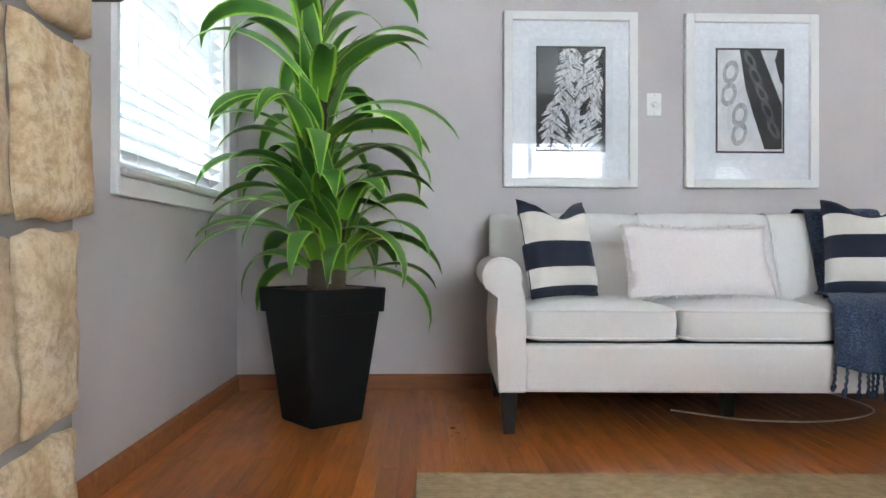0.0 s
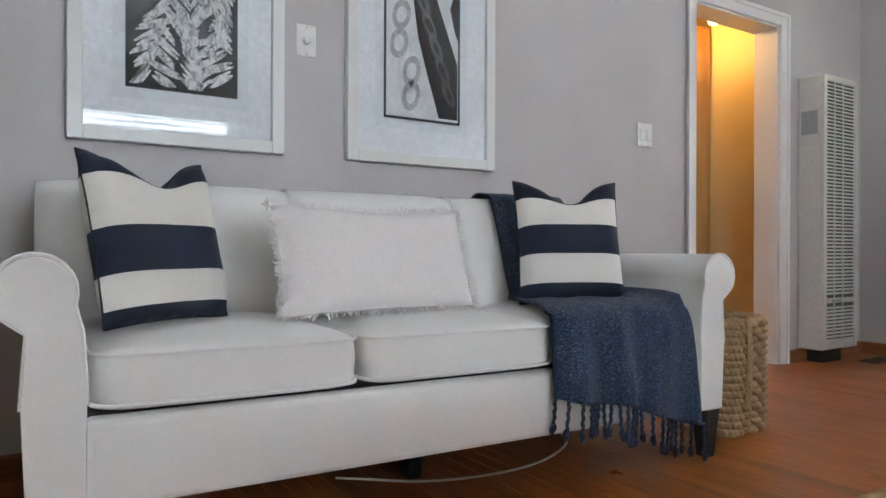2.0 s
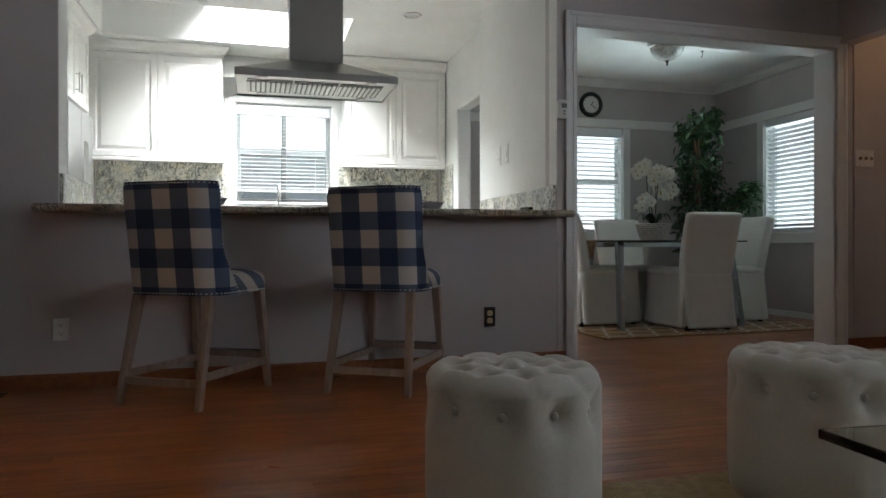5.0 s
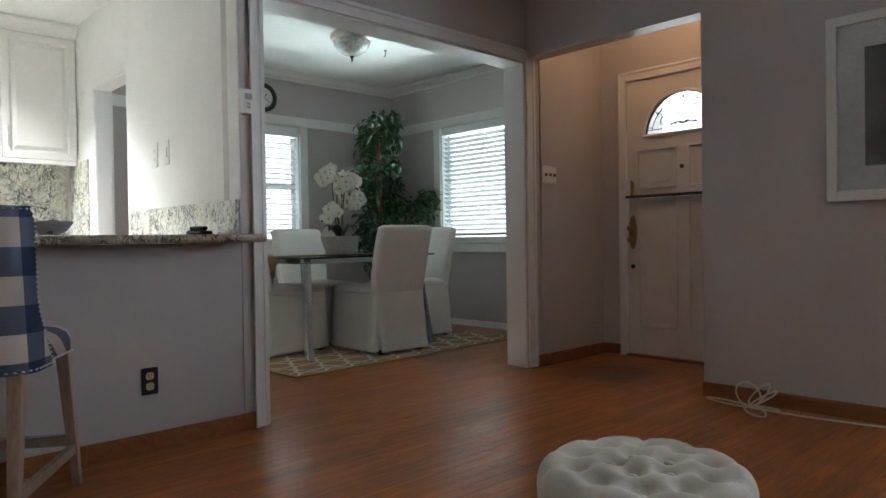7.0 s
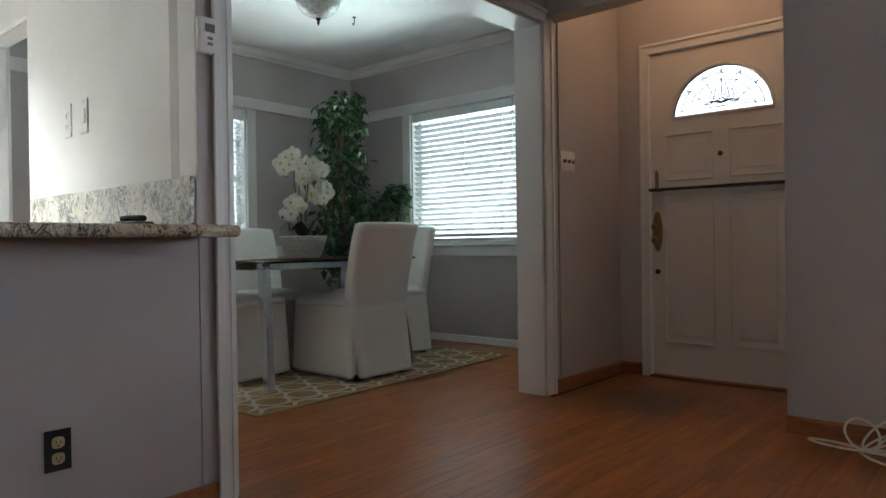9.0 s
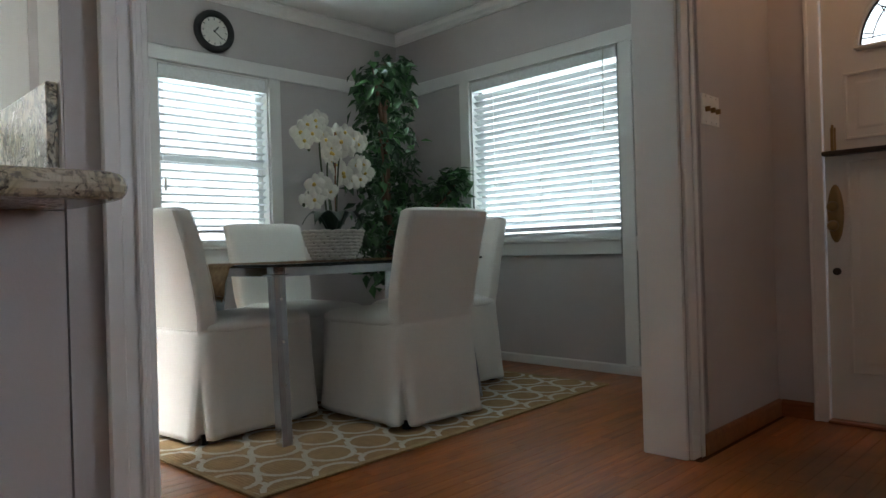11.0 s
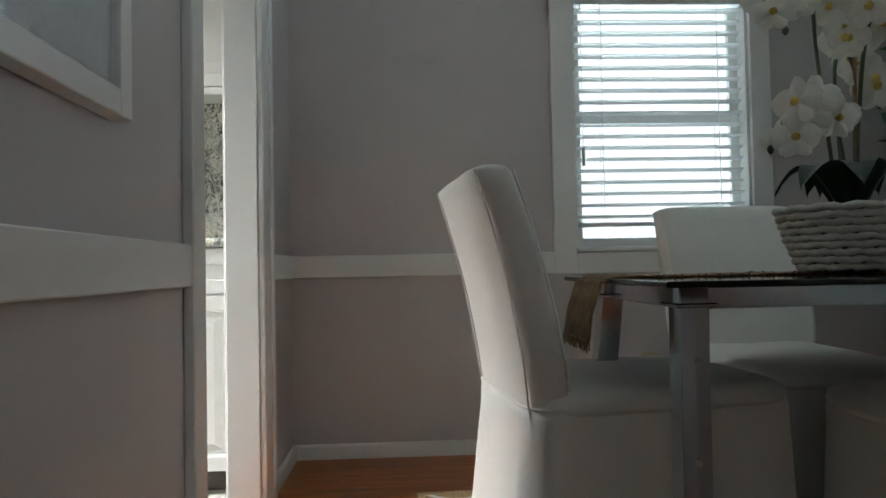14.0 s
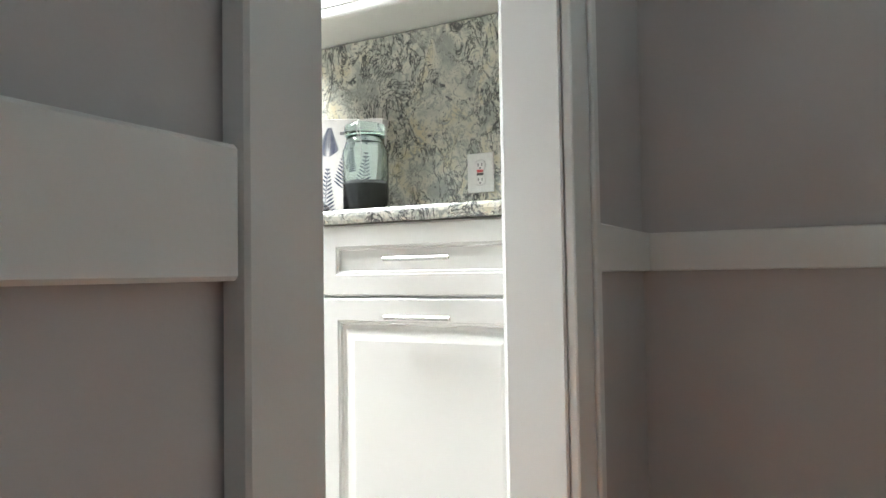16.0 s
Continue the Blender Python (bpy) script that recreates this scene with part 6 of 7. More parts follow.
# ---- entry ----
def fan_window(parent, cx, cz, r, y):
    """A half-round leaded light."""
    def arc(rad, a0=0, a1=180, n=24):
        return [(cx + rad * math.cos(radians(a)), y, cz + rad * 0.985 * math.sin(radians(a))) for a in np.linspace(a0, a1, n)]
    bm = bmesh.new()
    vs = [bm.verts.new(p) for p in arc(r)]
    bm.faces.new(vs)
    pane = part("pane", bm, GLASS, parent, "bevelled leaded glass")
    pane.visible_shadow = False
    lead = plain("lead_came", (0.05, 0.05, 0.055), 0.5, 0.6)
    def came(pts, w=0.0034):
        part("came", tube(pts, w, 5), lead, pane)
    came(arc(r * 0.99), 0.006)
    came([(cx - r, y, cz), (cx + r, y, cz)], 0.006)
    came([(cx - r * 0.98, y, cz + 0.05), (cx + r * 0.98, y, cz + 0.05)])
    came(arc(r * 0.84, 8, 172))
    for k in range(7):
        a = 180 * (k + 0.5) / 7
        a_ = radians(a)
        p = lambda s: (cx + r * s * math.cos(a_), y, cz + r * s * math.sin(a_))
        came([p(0.84), p(0.99)])
    for a in (38, 65, 90, 115, 142):
        a_ = radians(a)
        p = lambda s, o=0.0: (cx + r * s * math.cos(a_ + o), y, cz + r * s * math.sin(a_ + o))
        came([p(0.9), p(0.80, 0.06), p(0.68), p(0.80, -0.06), p(0.9)])
        came([p(0.30), p(0.68)])
    for a in np.linspace(20, 160, 6):
        came(curve_points([(cx + r * 0.64 * math.cos(radians(a)), y, cz + r * 0.64 * math.sin(radians(a)) + 0.01), (cx + r * 0.70 * math.cos(radians(a + 14)), y, cz + r * 0.70 * math.sin(radians(a + 14))), (cx + r * 0.64 * math.cos(radians(min(168, a + 28))), y, cz + r * 0.64 * math.sin(radians(min(168, a + 28))) + 0.01)], 4))
    for s in (-1, 1):
        for L, hh in ((0.55, 0.20), (0.34, 0.10), (0.24, 0.32)):
            came(curve_points([(cx, y, cz + 0.07), (cx + s * r * L * 0.5, y, cz + 0.06 + r * hh), (cx + s * r * L, y, cz + 0.06 + r * hh * 0.7), (cx + s * r * L * 0.8, y, cz + 0.07), (cx + s * r * L * 0.3, y, cz + 0.09), (cx, y, cz + 0.07)], 5))
    came(curve_points([(cx, y, cz + 0.07), (cx - 0.05, y, cz + 0.14), (cx, y, cz + 0.24), (cx + 0.05, y, cz + 0.14), (cx, y, cz + 0.07)], 5))
    came([(cx + 0.03 * math.cos(t), y, cz + 0.08 + 0.03 * math.sin(t)) for t in np.linspace(0, 6.283, 14)])


def front_door():
    root = tagged(empty("door_1", Matrix(), "white panelled dutch front door with fanlight, closed", "door"), kind="structure")
    x0, x1, y = 4.548, 5.535, -2.70
    doormat = paint("door_white_enamel", (0.72, 0.69, 0.65), 0.4, 0.03)
    cx, cz, r = 5.005, 1.965, 0.362
    # upper leaf with a half-round hole, as a ring of quads round the fan
    n = 24
    inner = [(cx + r * math.cos(a), cz + r * 0.985 * math.sin(a)) for a in np.linspace(0, math.pi, n)]
    def edge(px, pz):
        dx, dz = px - cx, pz - cz
        ts = [((x1 - cx) / dx) if dx > 1e-6 else (((x0 - cx) / dx) if dx < -1e-6 else 1e9), ((2.47 - cz) / dz) if dz > 1e-6 else 1e9]
        t = min(ts)
        return (cx + dx * t, cz + dz * t)
    outer = [edge(px, pz) for px, pz in inner]
    bm = bmesh.new()
    for yy in (y, y - 0.045):
        vi = [bm.verts.new((px, yy, pz)) for px, pz in inner]
        vo = [bm.verts.new((px, yy, pz)) for px, pz in outer]
        for k in range(n - 1):
            bm.faces.new((vi[k], vi[k + 1], vo[k + 1], vo[k]))
        for (a, b) in ((x1, 1), (x0, -1)):
            j = [k for k in range(n - 1) if (abs(outer[k][0] - a) < 1e-4) != (abs(outer[k + 1][0] - a) < 1e-4)]
            for k in j:
                corner = bm.verts.new((a, yy, 2.47))
                bm.faces.new((vo[k], vo[k + 1], corner))
    add_box(bm, (x0, y - 0.045, 1.445), (x1, y, cz))
    bmesh.ops.recalc_face_normals(bm, faces=bm.faces[:])
    up = part("upper_leaf", bm, doormat, root)
    part("fan_moulding", tube([(px, y + 0.004, pz) for px, pz in inner] + [(inner[0][0], y + 0.004, inner[0][1])], 0.014, 8), doormat, up)
    low = part("lower_leaf", box((x0, y - 0.045, 0.02), (x1, y, 1.42), 0.003, 1), doormat, root)
    fan_window(up, cx, cz, r - 0.008, y - 0.02)
    for leaf, zz in ((up, (1.505, 1.84)), (low, (0.275, 1.385))):
        for a, b in ((4.585, 4.945), (5.065, 5.425)):
            bmp = raised_panel(a, b, zz[0], zz[1], 0.006, 0.012)
            bmesh.ops.rotate(bmp, verts=bmp.verts[:], cent=((a + b) / 2, 0, 0), matrix=Matrix.Rotation(math.pi, 3, "Z"))
            bmesh.ops.translate(bmp, verts=bmp.verts[:], vec=(0, y + 0.0005, 0))
            part("panel", bmp, doormat, leaf)
            g = [(a, zz[0]), (b, zz[0]), (b, zz[1]), (a, zz[1]), (a, zz[0])]
            part("panel_moulding", tube([(px, y + 0.003, pz) for px, pz in g], 0.011, 6), doormat, leaf)
    part("shelf", box((x0, y - 0.02, 1.421), (x1, y + 0.055, 1.445), 0.006, 2), BRONZE, root, "dark brown ledge between the leaves")
    part("bolt", boxes(((5.475, y, 1.45), (5.50, y + 0.012, 1.57)), ((5.482, y + 0.012, 1.44), (5.493, y + 0.022, 1.585))), BRASS, root, "brass slide bolt")
    part("peephole", tube([(5.01, y - 0.002, 1.671), (5.01, y + 0.008, 1.671)], 0.018, 14), BRONZE, root)
    es = loft([[(5.488 + a * s, y + d, 1.115 + b * s) for a, b in rounded(0.040, 0.155, 2, 28)] for d, s in ((0, 1.0), (0.008, 0.95), (0.014, 0.75))])
    plt = part("escutcheon", es, BRASS, root, "oval aged brass escutcheon", smooth=True)
    for z in (1.15, 1.05):
        part("knob", tube([(5.488, y + 0.01, z), (5.488, y + 0.04, z), (5.488, y + 0.055, z), (5.488, y + 0.075, z)], [0.012, 0.013, 0.03, 0.018], 14), BRASS, plt, smooth=True)
    part("deadbolt", tube([(5.488, y, 0.807), (5.488, y + 0.01, 0.807)], 0.02, 14), BRONZE, root)
    part("threshold", box((4.54, -2.74, 0.0), (5.54, -2.645, 0.018), 0.006, 2), BASEWOOD, root, "oak threshold")
    trim([((5.538, -2.70, 0), (5.605, -2.672, 2.545)), ((4.475, -2.70, 0), (4.545, -2.672, 2.545)), ((4.545, -2.70, 2.474), (5.538, -2.672, 2.545)), ((5.59, -2.672, 0), (5.61, -2.662, 2.555)), ((4.545, -2.672, 2.53), (5.59, -2.662, 2.555))], "door_frame_entry", "white painted casing of the front door")


front_door()


def plain_picture(name, m, w, h, label):
    """A white frame with a blank mat, looking along its own -y."""
    root = empty(name, m, label, "picture")
    b = 0.055
    for lo, hi in (((0, 0), (b, h)), ((w - b, 0), (w, h)), ((b, 0), (w - b, b)), ((b, h - b), (w - b, h))):
        part("frame_rail", box((lo[0], -0.045, lo[1]), (hi[0], -0.002, hi[1]), 0.004, 2), TRIM, root)
    part("mat_board", boxes(((b, -0.02, b), (w - b, -0.004, h - b))), MAT_BOARD, root)
    part("print", boxes(((b + 0.14, -0.0215, b + 0.14), (w - b - 0.14, -0.0202, h - b - 0.14))), PHOTO_GREY, root)
    g = part("glazing", boxes(((b - 0.003, -0.036, b - 0.003), (w - b + 0.003, -0.0335, h - b + 0.003))), GLASS, root)
    g.visible_shadow = False


plain_picture("picture_frame", pose(3.535, YS, 1.263, 0, 0, 180), 0.82, 1.06, "white framed photograph on the entry side wall")
plain_picture("picture_frame", pose(6.635, YDN, 1.287), 0.82, 1.06, "white framed photograph above the dining chair rail")

# ---- dining room ----
def slip_chair(m, label, group="slipcovered dining chairs"):
    """A slipcovered chair that faces its own +y; the back stands at -y."""
    root = empty("dining_chair", m, label, "chair", group)
    W = 0.305
    # skirt from the seat to just above the floor, opening in a deep pleat at each back corner
    rings = []
    outline = rounded(W, 0.40, 9, 168)
    for z, sc in ((0.030, 1.075), (0.06, 1.068), (0.14, 1.052), (0.24, 1.035), (0.34, 1.022), (0.44, 1.01), (0.52, 1.0), (0.575, 1.0), (0.605, 0.988)):
        h = max(0.0, (0.56 - z) / 0.53)
        ring = []
        for px, py in outline:
            k = sc + 0.016 * h * noise.noise((px * 7, py * 7, z * 1.2)) + 0.004 * noise.noise((px * 14, py * 14, z * 9))
            qx, qy = px * k, 0.012 + 0.968 * py * (k + 0.03 * h * (py < 0))
            for c in (-1, 1):
                # how far the point lies from the back corner, where the pleat opens
                d = math.hypot(px - c * (W - 0.006), py + 0.392)
                fold = math.exp(-(d / (0.008 + 0.024 * h)) ** 4)
                lip = math.exp(-((d - 0.055 - 0.035 * h) / 0.035) ** 2)
                qx -= c * (0.11 * h ** 0.8 * fold - 0.020 * h * lip)
                qy += 0.11 * h ** 0.8 * fold - 0.020 * h * lip * (py < -0.3)
            hem = (0.010 * noise.noise((px * 4, py * 4, 1)) + 0.012 * abs(px / W) ** 6 * abs(py / 0.4) ** 6) if z < 0.1 else 0
            ring.append((qx, qy, z + hem * (0.1 - z) / 0.07))
        rings.append(ring)
    part("skirt", loft(rings, True), SLIP, root, "white cotton skirt with corner pleats", smooth=True)
    waist = [(px * 0.992, 0.012 + py * 0.962, 0.604 + 0.004 * noise.noise((px * 9, py * 9, 4))) for px, py in rounded(W, 0.40, 9, 64)]
    part("seam", tube(waist + waist[:1], 0.004, 5), SLIP, root, "sewn waist seam")
    rings = []
    for z, i in ((0.585, 0.0), (0.60, -0.006), (0.625, -0.002), (0.645, 0.025), (0.658, 0.09), (0.662, 0.18)):
        rings.append([(px, py + 0.02, z + 0.006 * noise.noise((px * 6, py * 6, z))) for px, py in rounded(W - i, 0.38 - i, 7, 48)])
    part("seat_cover", loft(rings), SLIP, root, smooth=True)
    # back: a padded slab that leans, wider at the top, with sewn edges
    rings = []
    N = 18
    def back_at(t):
        z = 0.46 + 0.772 * t
        y = -0.290 - 0.05 * t - 0.105 * t * t
        th = 0.066 * (1 - 0.12 * t)
        w = W * (0.985 - 0.055 * math.exp(-((t - 0.17) / 0.10) ** 2) + 0.02 * t)
        return z, y, th, w
    for k in range(N + 1):
        t = k / N
        z, y, th, w = back_at(t)
        rings.append([(px + 0.004 * noise.noise((px * 4, z * 5, 2)), y + py + 0.005 * noise.noise((px * 7, z * 6, 8)) + 0.006 * max(0.0, 1 - t * 3.5) * math.sin(z * 95 + px * 22 + 3 * noise.noise((px * 4, z * 4, 1))), z + (0.010 * noise.noise((px * 5, 0, 3)) if t > 0.9 else 0)) for px, py in rounded(w, th, 5.5, 44)])
    for dz, e in ((0.010, 0.010), (0.018, 0.024), (0.023, 0.045), (0.025, 0.06)):
        rings.append([(px, -0.445 + py, 1.228 + dz + 0.010 * noise.noise((px * 5, 0, 3))) for px, py in rounded(W * 1.005 - e, 0.058 - e * 0.7, 5.5, 44)])
    b = part("backrest", loft(rings), SLIP, root, "padded cotton back", smooth=True)
    for s in (-1, 1):
        for side in (-1, 1):
            seam = []
            for k in range(1, N + 1):
                z, y, th, w = back_at(k / N)
                seam.append((s * (w - 0.020) + 0.004 * noise.noise((s * w * 4, z * 5, 2)), y + side * (th - 0.006), z))
            part("seam", tube(seam, 0.0028, 5), SLIP, b)
    for sx in (-1, 1):
        for y in (-0.33, 0.34):
            part("foot", loft([[(sx * 0.235 + a, y + c, z) for a, c in rounded(0.02, 0.02, 8, 12)] for z in (0.0, 0.05)]), BLACKWOOD, root, "black wooden foot")
    return root


RZ = 0.012
LOW = Matrix.Diagonal((1, 1, 0.962, 1))
LAB = "white slipcovered parsons dining chair"
slip_chair(pose(8.09, -0.56, RZ, 0, 0, 187) @ Matrix.Diagonal((1, 1, 0.982, 1)), LAB + " by the kitchen doorway")
slip_chair(pose(7.53, -1.375, RZ, 0, 0, -91) @ LOW, LAB + " with its back to the living room")
slip_chair(pose(8.50, -1.31, RZ, 0, 0, 90) @ LOW, LAB + " below the sash window")
slip_chair(pose(7.99, -2.15, RZ, 0, 0, 0) @ LOW, LAB + " by the wide window")


def dining_table():
    root = empty("dining_table", pose(7.90, -1.255, RZ), "glass-topped dining table on square chrome legs", "table")
    x, y, h = 0.475, 0.785, 0.909
    part("glass_top", box((-x, -y, h), (x, y, h + 0.014), 0.003, 2), plain("smoked_glass", (0.02, 0.022, 0.022), 0.06), root, "dark glass table top")
    for sx in (-1, 1):
        for sy in (-1, 1):
            a, b = (sx * (x - 0.035), sy * (y - 0.055)), (sx * (x - 0.17), sy * (y - 0.115))
            g = lambda c, s: [(c[0] + u, c[1] + v) for u, v in rounded(s, s, 12, 12)]
            lg = part("leg", loft([[(u, v, 0) for u, v in g(a, 0.032)], [(u, v, h - 0.001) for u, v in g(b, 0.036)]]), CHROME, root)
            for bz in (0.30, 0.52, 0.74):
                part("bolt", tube([(b[0] + (a[0] - b[0]) * (1 - bz / h) - 0.036, b[1] + (a[1] - b[1]) * (1 - bz / h), bz), (b[0] + (a[0] - b[0]) * (1 - bz / h) - 0.041, b[1] + (a[1] - b[1]) * (1 - bz / h), bz)], 0.008, 8), NICKEL, lg)
            part("bracket", box((b[0] - 0.05, b[1] - 0.05, h - 0.05), (b[0] + 0.05, b[1] + 0.05, h - 0.04), 0.003, 1), CHROME, lg)
    for sx in (-1, 1):
        part("rail", box((sx * (x - 0.17) - 0.015, -y + 0.155, h - 0.055), (sx * (x - 0.17) + 0.015, y - 0.155, h - 0.004), 0.003, 1), CHROME, root)
    for sy in (-1, 1):
        part("rail", box((-x + 0.21, sy * (y - 0.115) - 0.015, h - 0.055), (x - 0.21, sy * (y - 0.115) + 0.015, h - 0.004), 0.003, 1), CHROME, root)


dining_table()


def runner():
    """A burlap runner that hangs over both table ends."""
    root = empty("table_runner", pose(7.985, -1.255, RZ), "brown burlap table runner with a frayed edge", "table runner")
    h, y = 0.9235, 0.785
    bm = bmesh.new()
    path = [(-y - 0.060, h - 0.17), (-y - 0.050, h - 0.1), (-y - 0.022, h - 0.012), (-y + 0.01, h + 0.004)] + [(v, h + 0.003) for v in np.linspace(-y + 0.1, y - 0.1, 22)] + [(y - 0.01, h + 0.004), (y + 0.022, h - 0.012), (y + 0.050, h - 0.1), (y + 0.060, h - 0.17)]
    rows = []
    for i, (py, pz) in enumerate(path):
        rows.append([bm.verts.new((px * (1 + 0.02 * math.sin(i * 2.2 + px * 4)), py, pz + 0.003 * abs(math.sin(px * 30 + i)))) for px in np.linspace(-0.145, 0.145, 14)])
    for a, b in zip(rows, rows[1:]):
        for i in range(13):
            bm.faces.new((a[i], a[i + 1], b[i + 1], b[i]))
    burlap = jute("burlap", (0.16, 0.09, 0.045), (0.32, 0.21, 0.11))
    o = part("cloth", bm, burlap, root, smooth=True)
    o.modifiers.new("thick", "SOLIDIFY").thickness = 0.004
    rnd = random.Random(3)
    bm = bmesh.new()
    for s in (-1, 1):
        for k in range(90):
            p = Vector((s * 0.147, -0.76 + 1.52 * k / 89, h + 0.004))
            tube([p, p + Vector((s * rnd.uniform(0.008, 0.02), rnd.uniform(-0.008, 0.008), rnd.uniform(-0.001, 0.006)))], 0.0022, 4, bm)
        for k in range(40):
            p = Vector((-0.145 + 0.29 * k / 39, s * (y + 0.060), h - 0.17))
            tube([p, p + Vector((rnd.uniform(-0.008, 0.008), rnd.uniform(-0.004, 0.004), -rnd.uniform(0.015, 0.035)))], 0.0025, 4, bm)
    tagged(part("fringe", bm, burlap, root), kind="stuff")


runner()


def orchid():
    root = empty("orchid_plant", pose(7.875, -1.17, RZ + 0.9325) @ Matrix.Diagonal((0.92, 0.92, 0.96, 1)), "white orchid in a woven white rope bowl", "plant")
    rope = plain("whitewashed_rope", (0.62, 0.59, 0.54), 0.85)
    H, rows = 0.185, 9
    part("bowl_core", lathe([(0.13, 0.0), (0.155, 0.06), (0.19, 0.165), (0.17, 0.165), (0.1, 0.15), (0.01, 0.15)], 32), plain("rope_bowl_core", (0.22, 0.20, 0.17), 0.9), root)
    for r in range(rows):
        t = r / (rows - 1)
        rad = 0.137 + 0.062 * t ** 0.8
        z = 0.012 + (H - 0.02) * t
        pts = [((rad + 0.004 * math.sin(i * 2.1 + r)) * math.cos(2 * math.pi * i / 64), (rad + 0.004 * math.sin(i * 2.1 + r)) * math.sin(2 * math.pi * i / 64), z + 0.003 * math.sin(i * 1.3 + r * 2)) for i in range(65)]
        rr = [0.0115 * (1 + 0.22 * math.sin(i * 2.6 + r)) for i in range(65)]
        part("rope_coil", tube(pts, rr, 7), rope, root, smooth=True)
    part("moss", lathe([(0.18, 0.150), (0.15, 0.168), (0.01, 0.175)], 24), plain("moss", (0.06, 0.07, 0.03), 0.95), root)
    rnd = random.Random(21)
    for k in range(8):
        a = k * 0.85 + 0.2
        L = rnd.uniform(0.17, 0.26)
        rows_ = []
        for i in range(9):
            t = i / 8
            w = 0.056 * math.sin(math.pi * min(1, 0.12 + t * 0.9)) ** 0.7 + 0.002
            c = Vector((math.cos(a), math.sin(a), 0)) * (0.03 + L * t * 0.75) + Vector((0, 0, 0.17 + 0.13 * math.sin(t * 2.7)))
            sd = Vector((-math.sin(a), math.cos(a), 0))
            rows_.append([c - sd * w + Vector((0, 0, 0.012)), c, c + sd * w + Vector((0, 0, 0.012))])
        part("leaf", loft(rows_, False, False), ORCHIDLEAF, root, "dark green strap leaf", smooth=True)
    stems = [
        [(0.02, 0.02, 0.16), (0.02, 0.05, 0.42), (0.0, 0.09, 0.66), (-0.02, 0.11, 0.82), (-0.03, 0.15, 0.85), (-0.04, 0.19, 0.79), (-0.04, 0.21, 0.71)],
        [(0.0, -0.02, 0.16), (0.0, -0.04, 0.45), (0.0, -0.07, 0.68), (0.0, -0.12, 0.79), (0.0, -0.18, 0.74), (0.0, -0.22, 0.61), (0.0, -0.23, 0.49)],
        [(0.01, 0.0, 0.16), (0.03, 0.01, 0.42), (0.05, 0.0, 0.60), (0.06, -0.03, 0.69), (0.07, -0.06, 0.66), (0.07, -0.09, 0.57), (0.06, -0.10, 0.50)],
        [(-0.02, 0.02, 0.16), (-0.05, 0.05, 0.34), (-0.07, 0.10, 0.46), (-0.09, 0.16, 0.45), (-0.10, 0.23, 0.40), (-0.10, 0.28, 0.35)],
    ]
    spots = []
    for s in stems:
        pts = curve_points(s, 8)
        part("stem", tube(pts, 0.006, 6), ORCHIDSTEM, root, smooth=True)
        spots.append(pts)
    part("stake", tube([(0.015, -0.03, 0.16), (0.012, -0.045, 0.83)], 0.006, 6), plain("bamboo_stake", (0.22, 0.10, 0.05), 0.7), root)
    petal_sets = []
    def flower_mesh():
        bm = bmesh.new()
        def petal(ang, L, w, cup, base=0.004):
            rws = []
            for i in range(6):
                t = i / 5
                ww = w * math.sin(math.pi * (0.10 + 0.86 * t)) ** 0.6
                c = Vector((0, math.cos(ang), math.sin(ang))) * (base + L * t)
                sd = Vector((0, -math.sin(ang), math.cos(ang)))
                out = -0.012 + cup * t * t
                rws.append([c - sd * ww + Vector((out - 0.008, 0, 0)), c + Vector((out + 0.004, 0, 0)), c + sd * ww + Vector((out - 0.008, 0, 0))])
            loft(rws, False, False, bm)
        for ang, L, w in ((0.1, 0.058, 0.036), (math.pi - 0.1, 0.058, 0.036), (math.pi / 2, 0.056, 0.022), (-math.pi * 0.31, 0.054, 0.021), (-math.pi * 0.69, 0.054, 0.021)):
            petal(ang, L, w, 0.012)
        return bm
    heart_col = plain("orchid_lip", (0.62, 0.45, 0.10), 0.5)
    fl = None
    placed = []
    def put_flower(p, yaw, pitch, size):
        nonlocal fl
        m = Matrix.Translation(p) @ Euler((0, pitch, yaw)).to_matrix().to_4x4() @ Matrix.Scale(size, 4)
        if fl is None:
            f = part("flower", flower_mesh(), PETAL, root, smooth=True)
            c = part("lip", lathe([(0.004, -0.004), (0.012, 0.004), (0.006, 0.016), (0.001, 0.018)], 8), heart_col, f)
            c.rotation_euler.y = radians(90)
            fl = (f.data, c.data)
        else:
            f = new("flower", fl[0])
            f.parent = root
            c = new("lip", fl[1])
            c.parent = f
            c.rotation_euler.y = radians(90)
        f.matrix_basis = m
    for si, (lo, hi, n) in enumerate(((24, 46, 12), (18, 48, 17), (26, 46, 8), (16, 38, 8))):
        for k in range(n):
            i = lo + (hi - lo) * k / n
            p = spots[si][min(len(spots[si]) - 1, int(i))] + Vector((rnd.uniform(-0.08, 0.03), rnd.uniform(-0.075, 0.075), rnd.uniform(-0.06, 0.06)))
            put_flower(p, math.pi - 0.55 + rnd.uniform(-0.7, 0.7), rnd.uniform(-0.25, 0.35), rnd.uniform(0.95, 1.25))
    for s in (0, 3):
        for k in range(6):
            p = spots[s][-1 - k * 2] + Vector((rnd.uniform(-0.02, 0.02), rnd.uniform(-0.01, 0.02), rnd.uniform(-0.03, 0.02)))
            b = part("bud", lathe([(0.002, -0.013), (0.010, -0.004), (0.010, 0.006), (0.002, 0.014)], 8), ORCHIDSTEM, root, "dark green bud", smooth=True)
            b.location = p


orchid()


